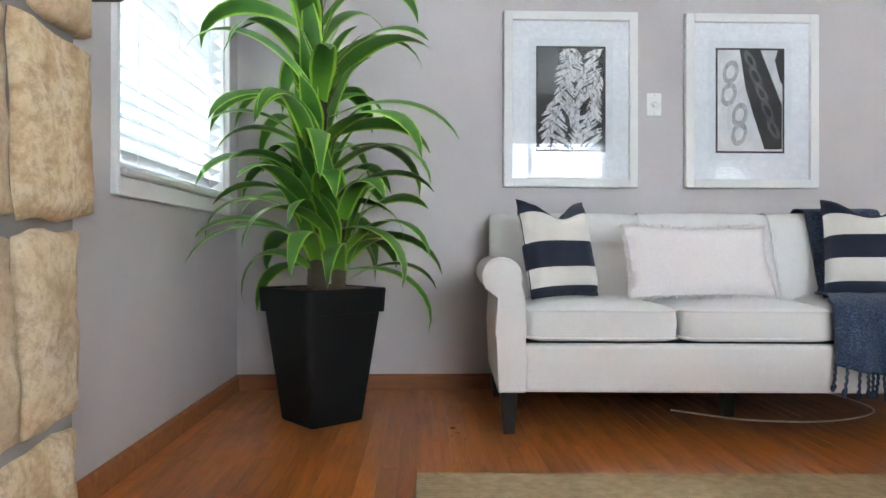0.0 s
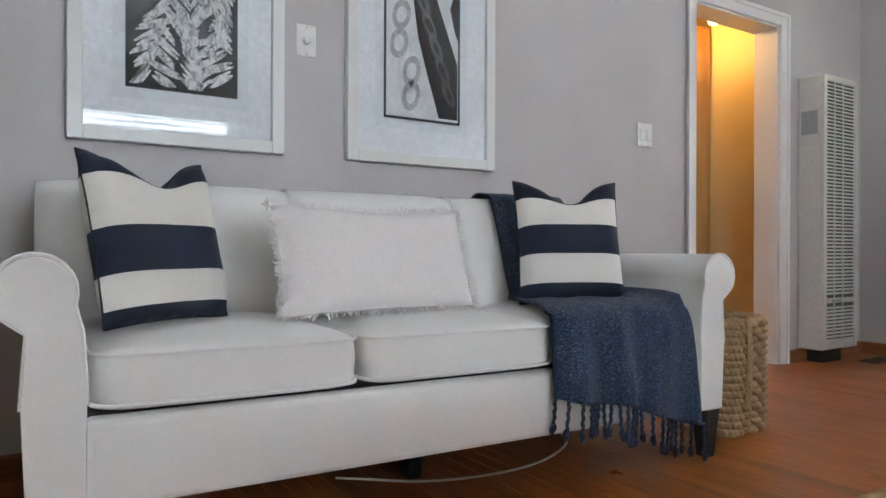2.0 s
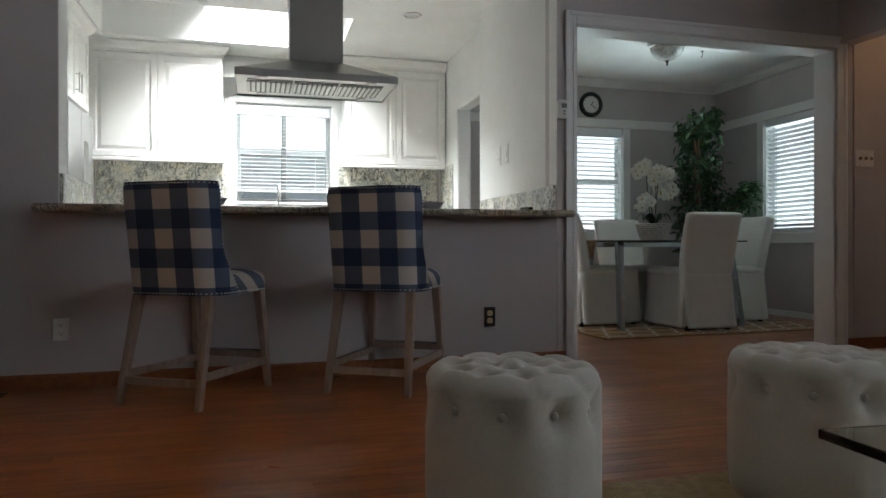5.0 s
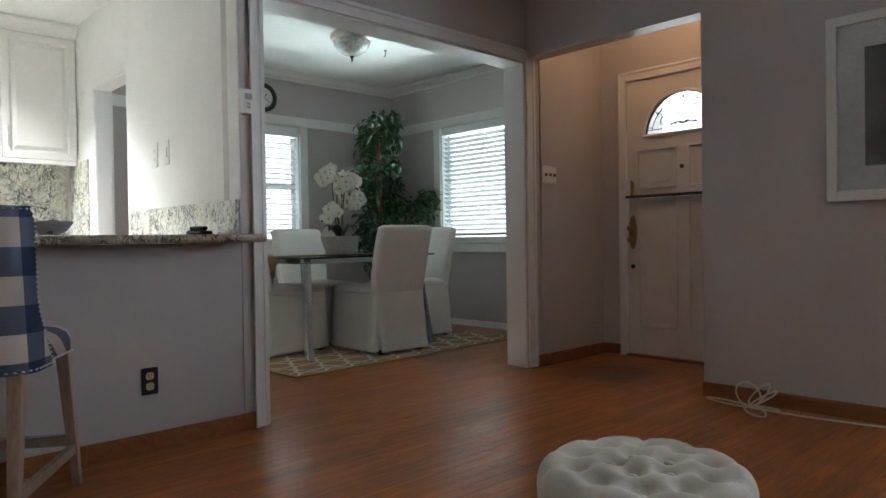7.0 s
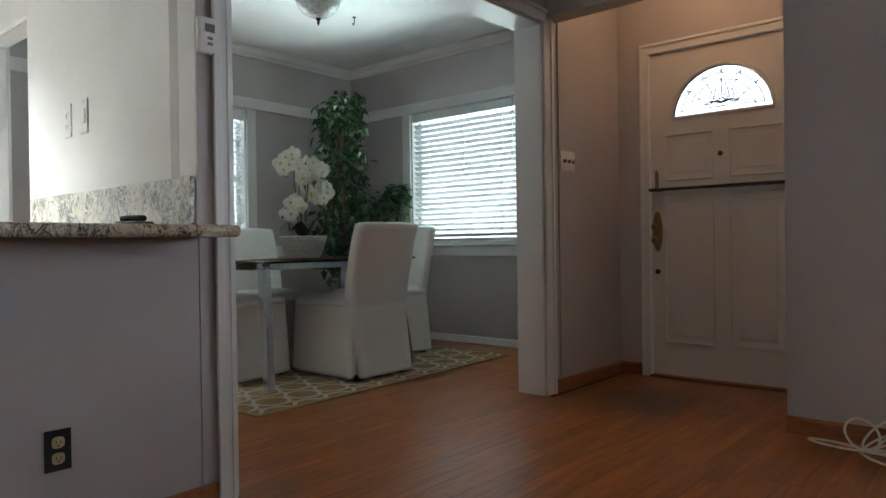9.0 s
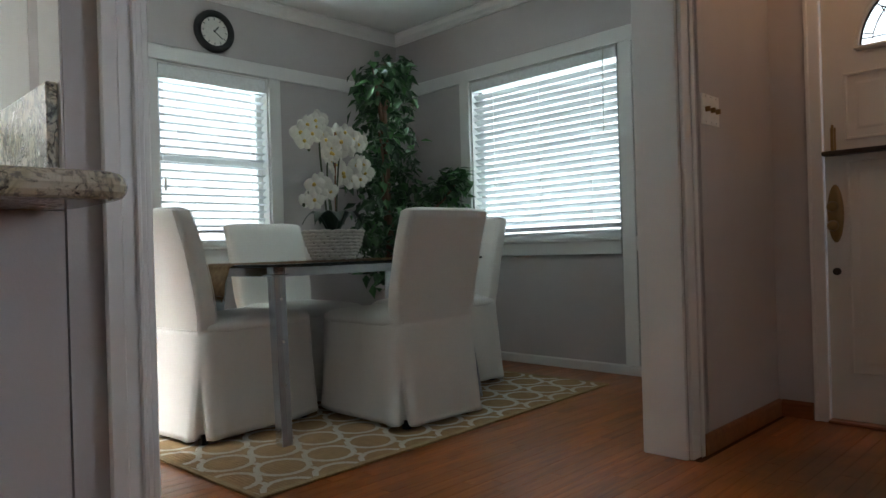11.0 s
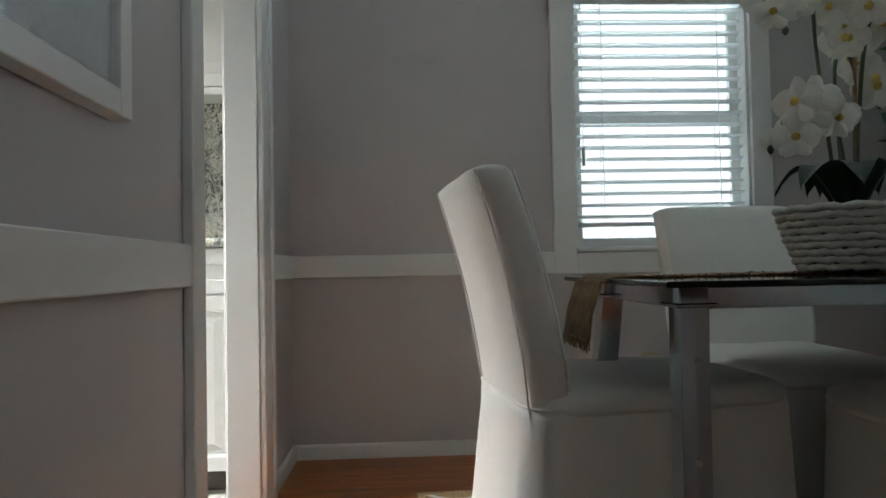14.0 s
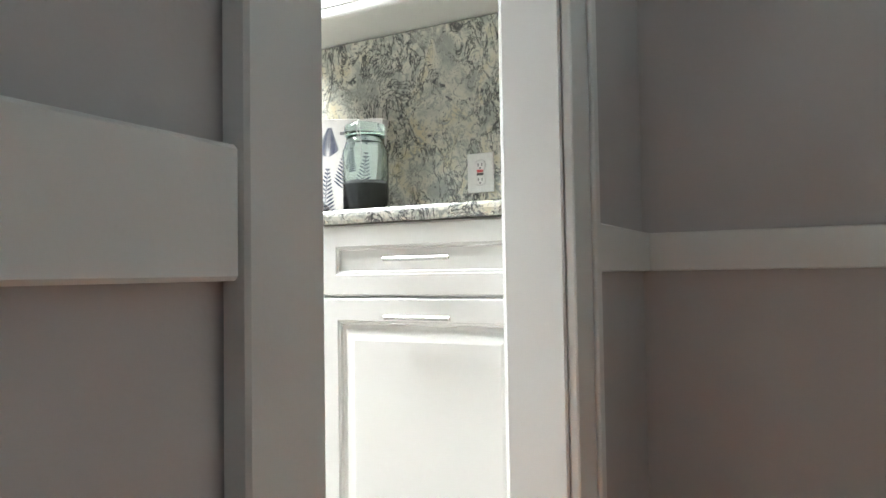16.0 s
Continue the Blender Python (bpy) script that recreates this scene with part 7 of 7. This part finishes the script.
def leafy(name, a, b):
    k = Mat(name, 0.5)
    g = k.t.nodes.new("ShaderNodeNewGeometry")
    k.colour(k.ramp(g.outputs["Random Per Island"], [(0.0, a), (0.85, b), (1.0, tuple(min(1, c * 2.0) for c in b))]))
    return k.m


def leaf_cloud(clumps, n, size, seed, bm=None):
    """Many small pointed leaves hanging round clump centres."""
    rnd = random.Random(seed)
    verts, faces = [], []
    for _ in range(n):
        c, r = clumps[rnd.randrange(len(clumps))]
        d = Vector((rnd.gauss(0, 1), rnd.gauss(0, 1), rnd.gauss(0, 1))).normalized() * r * rnd.random() ** 0.45
        p = Vector(c) + d
        yaw, pit, roll = rnd.uniform(0, 6.283), rnd.uniform(-1.2, 0.3), rnd.uniform(-0.8, 0.8)
        m = Euler((roll, -pit, yaw)).to_matrix()
        L, w = size * rnd.uniform(0.7, 1.3), size * rnd.uniform(0.22, 0.33)
        loc = [(0, 0, 0), (L * 0.4, w, 0.006), (L * 0.4, 0, -0.006), (L * 0.4, -w, 0.006), (L, 0, -0.02)]
        i = len(verts)
        verts += [tuple(p + m @ Vector(q)) for q in loc]
        faces += [(i, i + 2, i + 1), (i, i + 3, i + 2), (i + 1, i + 2, i + 4), (i + 2, i + 3, i + 4)]
    me = bpy.data.meshes.new("leaves")
    me.from_pydata(verts, [], faces)
    return me


def ficus():
    root = empty("ficus_tree", pose(8.95, -2.56, 0) @ LOW, "tall artificial ficus tree in a dark pot", "tree")
    part("pot", lathe([(0.15, 0), (0.17, 0.02), (0.20, 0.34), (0.205, 0.36), (0.185, 0.36), (0.18, 0.33), (0.01, 0.33)], 28), POTBLACK, root, smooth=True)
    part("soil", lathe([(0.178, 0.31), (0.17, 0.335), (0.01, 0.34)], 24), SOIL, root)
    main = curve_points([(0, 0, 0.32), (0.02, 0.0, 0.7), (-0.03, 0.02, 1.1), (-0.02, 0.05, 1.5), (-0.07, 0.09, 1.9), (-0.09, 0.12, 2.25), (-0.06, 0.10, 2.55)], 6)
    part("trunk", tube(main, [0.056 - 0.030 * i / (len(main) - 1) for i in range(len(main))], 12), BARK, root, smooth=True)
    limbs = [[main[10], (0.10, -0.05, 1.45), (0.16, -0.10, 1.8)], [main[14], (-0.18, 0.20, 1.75), (-0.22, 0.28, 2.05)], [main[20], (0.06, -0.06, 2.2), (0.14, -0.16, 2.45)], [main[7], (-0.2, -0.12, 1.25), (-0.36, -0.28, 1.45), (-0.45, -0.36, 1.6)], [main[24], (-0.16, 0.24, 2.45), (-0.18, 0.3, 2.6)], [main[26], (0.0, -0.02, 2.55), (0.04, -0.12, 2.72)]]
    for l in limbs:
        pts = curve_points(l, 5)
        part("limb", tube(pts, [0.02 - 0.013 * i / (len(pts) - 1) for i in range(len(pts))], 7), BARK, root, smooth=True)
    clumps = [((0.02, 0.0, 0.95), 0.20), ((-0.10, 0.16, 1.05), 0.2), ((0.0, -0.02, 1.25), 0.22), ((-0.12, 0.2, 1.35), 0.20), ((0.10, -0.12, 1.5), 0.2), ((0.14, -0.12, 1.8), 0.19), ((-0.05, 0.2, 1.7), 0.2), ((-0.2, 0.26, 2.0), 0.18), ((0.02, -0.02, 2.0), 0.2),
              ((0.1, -0.14, 2.3), 0.18), ((-0.12, 0.18, 2.35), 0.2), ((-0.18, 0.28, 2.52), 0.15), ((0.0, 0.0, 2.55), 0.17), ((0.03, -0.13, 2.72), 0.12), ((-0.40, -0.32, 1.55), 0.13), ((-0.44, -0.37, 1.66), 0.10), ((-0.30, -0.2, 1.45), 0.12), ((0.1, 0.1, 1.12), 0.18)]
    me = leaf_cloud([((c[0] + 0.07, c[1] - 0.07, c[2]), r * 1.48) for c, r in clumps], 1950, 0.118, 5)
    me.materials.append(leafy("ficus_leaf", (0.008, 0.028, 0.010), (0.040, 0.105, 0.032)))
    o = new("crown", me)
    o.parent = root
    tagged(o, "small dark green pointed leaves", kind="stuff")


ficus()


def trellis_rug():
    root = empty("patterned_rug", pose(7.98, -1.40, 0.0, 0, 0, 2.2), "tan rug with white ring trellis under the dining table", "rug")
    W, D = 1.05, 1.41
    part("rug_base", box((-W, -D, 0.001), (W, D, 0.011), 0.004, 2), jute("tan_rug_pile", (0.26, 0.155, 0.065), (0.40, 0.26, 0.125)), root)
    ivory = cloth("ivory_rug_pile", (0.60, 0.56, 0.48), 300, 0.1)
    bm = bmesh.new()
    s = 0.265
    def strip(a, b, w=0.015):
        a, b = Vector((*a, 0)), Vector((*b, 0))
        d = (b - a).normalized()
        n = Vector((-d.y, d.x, 0)) * w
        vs = [bm.verts.new(tuple(p.xy) + (0.0125,)) for p in (a + n, b + n, b - n, a - n)]
        for v in vs:
            v.co.x, v.co.y = max(-W + 0.03, min(W - 0.03, v.co.x)), max(-D + 0.03, min(D - 0.03, v.co.y))
        bm.faces.new(vs)
    nx, ny = int(2 * W / s) + 2, int(2 * D / s) + 2
    for i in range(nx):
        for j in range(ny):
            cx, cy = -W + i * s, -D + j * s + (s / 2 if i % 2 else 0)
            r = s * 0.46
            pts = [(cx + r * 1.0 * math.cos(math.pi * k / 6 + 0.26), cy + r * math.sin(math.pi * k / 6 + 0.26)) for k in range(12)]
            for a, b in zip(pts, pts[1:] + pts[:1]):
                if abs(a[0]) < W and abs(a[1]) < D:
                    strip(a, b)
            if abs(cx + s * 0.5) < W and abs(cy) < D:
                strip((cx + r * 0.9, cy + r * 0.42), (cx + s - r * 0.9, cy + r * 0.42 + 0.0))
    part("trellis_pattern", bm, ivory, root, "ivory ring pattern")
    for lo, hi in (((-W, -D), (W, -D + 0.03)), ((-W, D - 0.03), (W, D)), ((-W, -D + 0.03), (-W + 0.03, D - 0.03)), ((W - 0.03, -D + 0.03), (W, D - 0.03))):
        part("binding", box((lo[0], lo[1], 0.0112), (hi[0], hi[1], 0.0135), 0.001, 1), JUTE, root)


trellis_rug()


def wall_clock():
    root = empty("wall_clock", pose(XE, -1.302, 2.81, 0, 0, -90), "round black wall clock with a white face", "clock")
    def disc(r0, r1, y0, y1, n=40):
        return loft([[(r * math.cos(a), y, r * math.sin(a)) for a in np.linspace(0, 2 * math.pi, n + 1)[:-1]] for r, y in ((r0, y0), (r1, y1))])
    R = 0.17
    bm = loft([[(r * math.cos(a), y, r * math.sin(a)) for a in np.linspace(0, 2 * math.pi, 49)[:-1]] for r, y in ((R, -0.001), (R, -0.03), (R - 0.012, -0.045), (R - 0.04, -0.045), (R - 0.055, -0.022))], False)
    part("case", bm, BLACKWOOD, root, "black moulded case", smooth=True)
    part("dial", disc(R - 0.05, R - 0.05, -0.012, -0.02), plain("clock_face", (0.80, 0.79, 0.74), 0.5), root)
    for k in range(12):
        a = k * math.pi / 6
        b = box((-0.003, -0.0218, R - 0.078), (0.003, -0.0205, R - 0.062))
        bmesh.ops.rotate(b, verts=b.verts[:], cent=(0, 0, 0), matrix=Matrix.Rotation(a, 3, "Y"))
        part("hour_mark", b, DARK, root)
    for ang, L, w in ((40, 0.055, 0.005), (128, 0.085, 0.0035)):
        b = box((-w, -0.0245, -0.012), (w, -0.0228, L))
        bmesh.ops.rotate(b, verts=b.verts[:], cent=(0, 0, 0), matrix=Matrix.Rotation(radians(ang), 3, "Y"))
        part("clock_hand", b, DARK, root)


wall_clock()


def ceiling_lamp():
    root = empty("ceiling_light", pose(7.76, -1.27, DTOP), "flush ceiling light with swirled glass bowl, off", "light")
    part("canopy", lathe([(0.14, -0.001), (0.205, -0.02), (0.215, -0.05), (0.20, -0.085), (0.185, -0.09)], 40), NICKEL, root, "brushed nickel ring", smooth=True)
    k = Mat("alabaster_glass", 0.25)
    k.colour(k.ramp(k.noise(k.place(), 14, 4, 0.6, 2.0), [(0.35, (0.42, 0.42, 0.40)), (0.65, (0.72, 0.72, 0.69))]))
    part("bowl", lathe([(0.183, -0.088), (0.175, -0.13), (0.14, -0.18), (0.09, -0.215), (0.03, -0.235), (0.004, -0.237)], 40), k.m, root, smooth=True)
    part("finial", lathe([(0.022, -0.236), (0.018, -0.25), (0.008, -0.262), (0.011, -0.275), (0.003, -0.295)], 16), BRONZE, root, smooth=True)


ceiling_lamp()


def hook():
    root = empty("ceiling_hook", pose(8.05, -1.93, DTOP), "small dark hook in the dining ceiling", "hook")
    part("plate", lathe([(0.018, -0.001), (0.014, -0.008)], 14), BRONZE, root)
    part("hook_wire", tube(curve_points([(0, 0, -0.005), (0, 0, -0.05), (0.012, 0, -0.07), (0.024, 0, -0.055)], 5), 0.004, 6), BRONZE, root)


hook()
plate("power_outlet", pose(XE, -1.20, 0.435, 0, 0, -90), 0.09, 0.14, "almond double outlet low on the dining wall", "outlet", "outlet", 1, plain("almond_plate", (0.50, 0.42, 0.26), 0.4))


def catch():
    root = empty("door_catch", pose(9.05, YDN, 1.60), "small white round wall catch by the doorway", "door catch")
    part("knob", tube([(0, 0, 0), (0, -0.012, 0), (0, -0.018, 0), (0, -0.026, 0)], [0.010, 0.009, 0.016, 0.012], 12), PLASTIC, root, smooth=True)


catch()

# ---- hall ----
def hall_cabinet():
    root = empty("built_in_cabinet", pose(4.84, 6.30, 0, 0, 0, -90), "golden oak built-in hall cabinet with panel doors", "cabinet")
    w, d = 0.72, 0.40
    part("carcass", box((0, -0.35, 0.0), (w, 0.0, 2.62), 0.003, 1), HALLWOOD, root)
    for z0, z1 in ((0.10, 1.50), (1.54, 2.56)):
        bm = raised_panel(0.02, w - 0.02, z0, z1, 0.02, 0.085)
        bmesh.ops.translate(bm, verts=bm.verts[:], vec=(0, -0.3502, 0))
        dr = part("door", bm, HALLWOOD, root)
        part("handle", tube([(0.44, -0.40, z1 - 0.1 if z0 < 1 else z0 + 0.08), (0.62, -0.40, z1 - 0.1 if z0 < 1 else z0 + 0.08)], 0.008, 8), BRONZE, dr)
    prof = [(0, 0), (0.02, 0), (0.05, 0.05), (0.08, 0.08), (0.08, 0.10), (0, 0.10)]
    part("crown", loft([[(-0.0, -0.35 - u, 2.62 + v) for u, v in prof], [(w + 0.03, -0.35 - u, 2.62 + v) for u, v in prof]]), HALLWOOD, root)


hall_cabinet()
tagged(part("hall_bulb", lathe([(0.02, 2.66), (0.045, 2.60), (0.05, 2.56), (0.035, 2.52), (0.004, 2.505)], 18), glow("warm_bulb", (1.0, 0.62, 0.22), 9.0), smooth=True), "bare warm bulb lit in the hall", "light bulb").location = (4.50, 5.30, 0)
tagged(part("bulb_socket", lathe([(0.05, TOP - 0.001), (0.05, TOP - 0.02), (0.02, TOP - 0.05), (0.018, 2.661)], 18), PLASTIC, smooth=True), "white ceiling lamp holder with a drop stem", "lamp holder").location = (4.50, 5.30, 0)

# ---- fireplace of rough stone at the west wall ----
def stone_mat():
    k = Mat("honey_sandstone", 0.85)
    v = k.place()
    info = k.t.nodes.new("ShaderNodeObjectInfo")
    n = k.noise(v, 7, 6, 0.62)
    f = k.noise(v, 38, 6, 0.7)
    c = k.ramp(n, [(0.3, (0.42, 0.27, 0.13)), (0.48, (0.62, 0.47, 0.29)), (0.7, (0.68, 0.57, 0.42))])
    c = k.mix(k.ramp(f, [(0.36, (0.75, 0.75, 0.75)), (0.56, (0, 0, 0))]), c, (0.34, 0.21, 0.11))
    k.colour(k.mix(k.calc("MULTIPLY", info.outputs["Random"], 0.4), c, (0.56, 0.45, 0.33)))
    return k.bump(k.calc("ADD", n, k.calc("MULTIPLY", f, 0.4)), 0.8, 0.02).m


def fireplace():
    root = tagged(empty("fireplace", Matrix(), "rough honey sandstone fireplace wall with grey mortar", "fireplace"), kind="structure")
    X, y0, y1 = -1.10, -0.2, 2.36
    part("mortar", boxes(((XW + 0.001, y0, 0), (X + 0.01, y1 - 0.02, TOP - 0.001))), paint("grey_mortar", (0.22, 0.20, 0.18), 0.9, 0.2, 0.5), root)
    st = stone_mat()
    rnd = random.Random(23)
    # courses with wavering beds, each cut into uneven stones
    beds = [0.0]
    while beds[-1] < TOP - 0.35:
        beds.append(beds[-1] + rnd.uniform(0.24, 0.46))
    beds.append(TOP)
    def bed(r, y):
        if r == 0 or r == len(beds) - 1:
            return beds[r]
        return beds[r] + 0.07 * noise.noise((y * 2.2, r * 3.7, 0.5)) + 0.018 * noise.noise((y * 9.0, r * 5.1, 1.5))
    for r in range(len(beds) - 1):
        y = y1 + rnd.uniform(-0.035, 0.03)
        lean = 0.0
        first = True
        while y > y0 + 0.05:
            w = min(rnd.uniform(0.20, 0.46), y - y0)
            lean2 = rnd.uniform(-0.05, 0.05)
            gap = rnd.uniform(0.008, 0.016)
            def edge(v, base, slope, seed):
                return base + slope * (v - 0.5) + 0.022 * noise.noise((v * 3.0, seed, r * 1.9))
            ring = []
            n = 7
            for k in range(n):
                u = k / n
                ring.append((0.0, u))
            ring = [(u / n, 0.0) for u in range(n)] + [(1.0, v / n) for v in range(n)] + [(1 - u / n, 1.0) for u in range(n)] + [(0.0, 1 - v / n) for v in range(n)]
            pts = []
            for u, v in ring:
                a0, a1 = edge(v, y - w, lean2, y - w) + gap, edge(v, y, lean, y) - (0.0 if first else gap)
                py = a0 + (a1 - a0) * u
                z0, z1 = bed(r, py) + gap, bed(r + 1, py) - gap
                pts.append((py, z0 + (z1 - z0) * v))
            cy, cz = sum(p[0] for p in pts) / len(pts), sum(p[1] for p in pts) / len(pts)
            out = rnd.uniform(-0.008, 0.016)
            rings = []
            for xx, s, rough in ((XW + 0.003 if first else X - 0.04, 0.99, 0.0), (X + 0.014, 0.99, 0.003), (X + 0.030 + out, 0.955, 0.006), (X + 0.037 + out, 0.80, 0.011), (X + 0.041 + out, 0.55, 0.012), (X + 0.042 + out, 0.25, 0.012)):
                q = []
                for py, pz in pts:
                    yy, zz = cy + (py - cy) * s, cz + (pz - cz) * s
                    # corners knocked off
                    k = 1 - 0.05 * max(0, abs((py - cy) / (w / 2 + 0.01)) + abs((pz - cz) / 0.2) - 1.45)
                    q.append((xx + rough * 2 * noise.noise((yy * 13, zz * 13, y)), cy + (yy - cy) * k, cz + (zz - cz) * k))
                rings.append(q)
            bm = loft(rings)
            bmesh.ops.recalc_face_normals(bm, faces=bm.faces[:])
            part("stone", bm, st, root, smooth=True)
            y -= w
            lean, first = lean2, False
    part("mantel", box((XW + 0.002, y0 + 0.1, 1.415), (X + 0.10, y1 + 0.05, 1.53), 0.012, 2), plain("dark_mantel_wood", (0.06, 0.025, 0.015), 0.5), root, "dark brown wooden mantel shelf")


fireplace()

# ---- outdoors, seen through the blinds ----
def neighbour():
    root = empty("neighbour_house", pose(0, 0, 0), "grey lapped siding wall of the house next door", "house")
    part("wall", boxes(((12.6, 1.6, -0.6), (12.8, 5.0, 2.35))), SIDING, root)
    for k in range(20):
        z = -0.4 + k * 0.135
        part("siding_board", loft([[(12.6, yy, z), (12.575, yy, z), (12.59, yy, z + 0.133), (12.6, yy, z + 0.133)] for yy in (1.6, 5.0)]), SIDING, root)
    part("eave", box((12.4, 1.4, 2.35), (13.0, 5.2, 2.45), 0.01, 1), TRIM, root)


neighbour()
HAZE = glow("bright_hazy_sky", (0.86, 0.94, 1.0), 2.6)
tagged(part("backdrop_east", boxes(((24.0, -24, -0.6), (24.1, 20, 14))), HAZE), "bright hazy sky beyond the garden", "sky", kind="structure")
tagged(part("backdrop_west", boxes(((-14.1, -6, -0.6), (-14.0, 20, 14))), HAZE), "bright hazy sky beyond the side yard", "sky", kind="structure")
tagged(part("backdrop_south", boxes(((-6, -24.1, -0.6), (24, -24.0, 14))), HAZE), "bright hazy sky beyond the street", "sky", kind="structure")


def shrub():
    root = empty("garden_palm", pose(10.45, -0.80, -0.2), "yellow-green garden palm outside the sash window", "palm")
    part("trunk", tube([(0, 0, 0), (0.02, 0.0, 1.4)], [0.06, 0.03], 8), BARK, root)
    green = leafy("palm_leaf", (0.10, 0.20, 0.03), (0.30, 0.42, 0.06))
    rnd = random.Random(2)
    for k in range(9):
        a = k * 0.7
        verts, faces = [], []
        for i in range(16):
            t = i / 15
            c = Vector((math.cos(a) * 0.42 * t, math.sin(a) * 0.42 * t, 1.4 + 0.55 * math.sin(t * 2.0)))
            for s in (-1, 1):
                d = Vector((-math.sin(a) * s, math.cos(a) * s, -0.5)) * 0.13 * (1 - t * 0.5)
                j = len(verts)
                verts += [tuple(c), tuple(c + d * 0.6 + Vector((0.012, 0, 0.0))), tuple(c + d)]
                faces.append((j, j + 1, j + 2))
        me = bpy.data.meshes.new("frond")
        me.from_pydata(verts, [], faces)
        me.materials.append(green)
        o = new("frond", me)
        o.parent = root


shrub()

structure("floor_kitchen", box((6.06, 0.7905, -0.0115), (XK - 0.001, YKN - 0.001, 0.0), 0.0), paint("pale_kitchen_flooring", (0.52, 0.49, 0.45), 0.4, 0.1, 0.3), "pale smooth kitchen floor", "floor")

# ---- oak strip floor, laid along y ----
def plank_floor():
    rnd = random.Random(1)
    floor = bpy.data.objects["floor"]
    W, G = 0.0715, 0.0007
    x = -1.39
    kinds = {}
    rest_v, rest_f = [], []
    count = 0
    def corners(x0, x1, a, b):
        e = 0.0009
        return [(x0, a, -0.012), (x1, a, -0.012), (x1, b, -0.012), (x0, b, -0.012), (x0, a, -e), (x1, a, -e), (x1, b, -e), (x0, b, -e), (x0 + e, a + e, 0), (x1 - e, a + e, 0), (x1 - e, b - e, 0), (x0 + e, b - e, 0)]
    faces = [(0, 1, 5, 4), (1, 2, 6, 5), (2, 3, 7, 6), (3, 0, 4, 7), (4, 5, 9, 8), (5, 6, 10, 9), (6, 7, 11, 10), (7, 4, 8, 11), (8, 9, 10, 11)]
    lengths = (0.42, 0.62, 0.85, 1.1, 1.45)
    while x < 9.74:
        start = -1.626 if x < 4.26 else (-2.74 if x < 5.74 else (-1.60 if x < 5.95 else -3.274))
        y = start - rnd.uniform(0, 0.6)
        top = 6.35 if 2.9 < x < 4.86 else (4.895 if x < 5.8 else (0.87 if x < 6.05 else 0.79))
        while y < top:
            L = lengths[rnd.randrange(5)]
            near = 3.2 < x < 6.3 and -1.6 < y < 3.0
            if near and count < 300 and y + L < top and y > start:
                if L not in kinds:
                    me = bpy.data.meshes.new("plank")
                    me.from_pydata(corners(G / 2, W - G / 2, G / 2, L - G / 2), [], faces)
                    me.materials.append(FLOORWOOD)
                    kinds[L] = me
                o = new("plank", kinds[L])
                o.parent = floor
                o.location = (x, y, 0)
                count += 1
            else:
                i = len(rest_v)
                rest_v.extend(corners(x + G / 2, x + W - G / 2, max(y, start) + G / 2, min(y + L, top) - G / 2))
                rest_f.extend(tuple(i + k for k in f) for f in faces)
            y += L
        x += W
    me = bpy.data.meshes.new("strip_flooring")
    me.from_pydata(rest_v, [], rest_f)
    me.materials.append(FLOORWOOD)
    o = new("strip_flooring", me)
    o.parent = floor
    tagged(o, "narrow red oak floor strips", kind="stuff")


plank_floor()
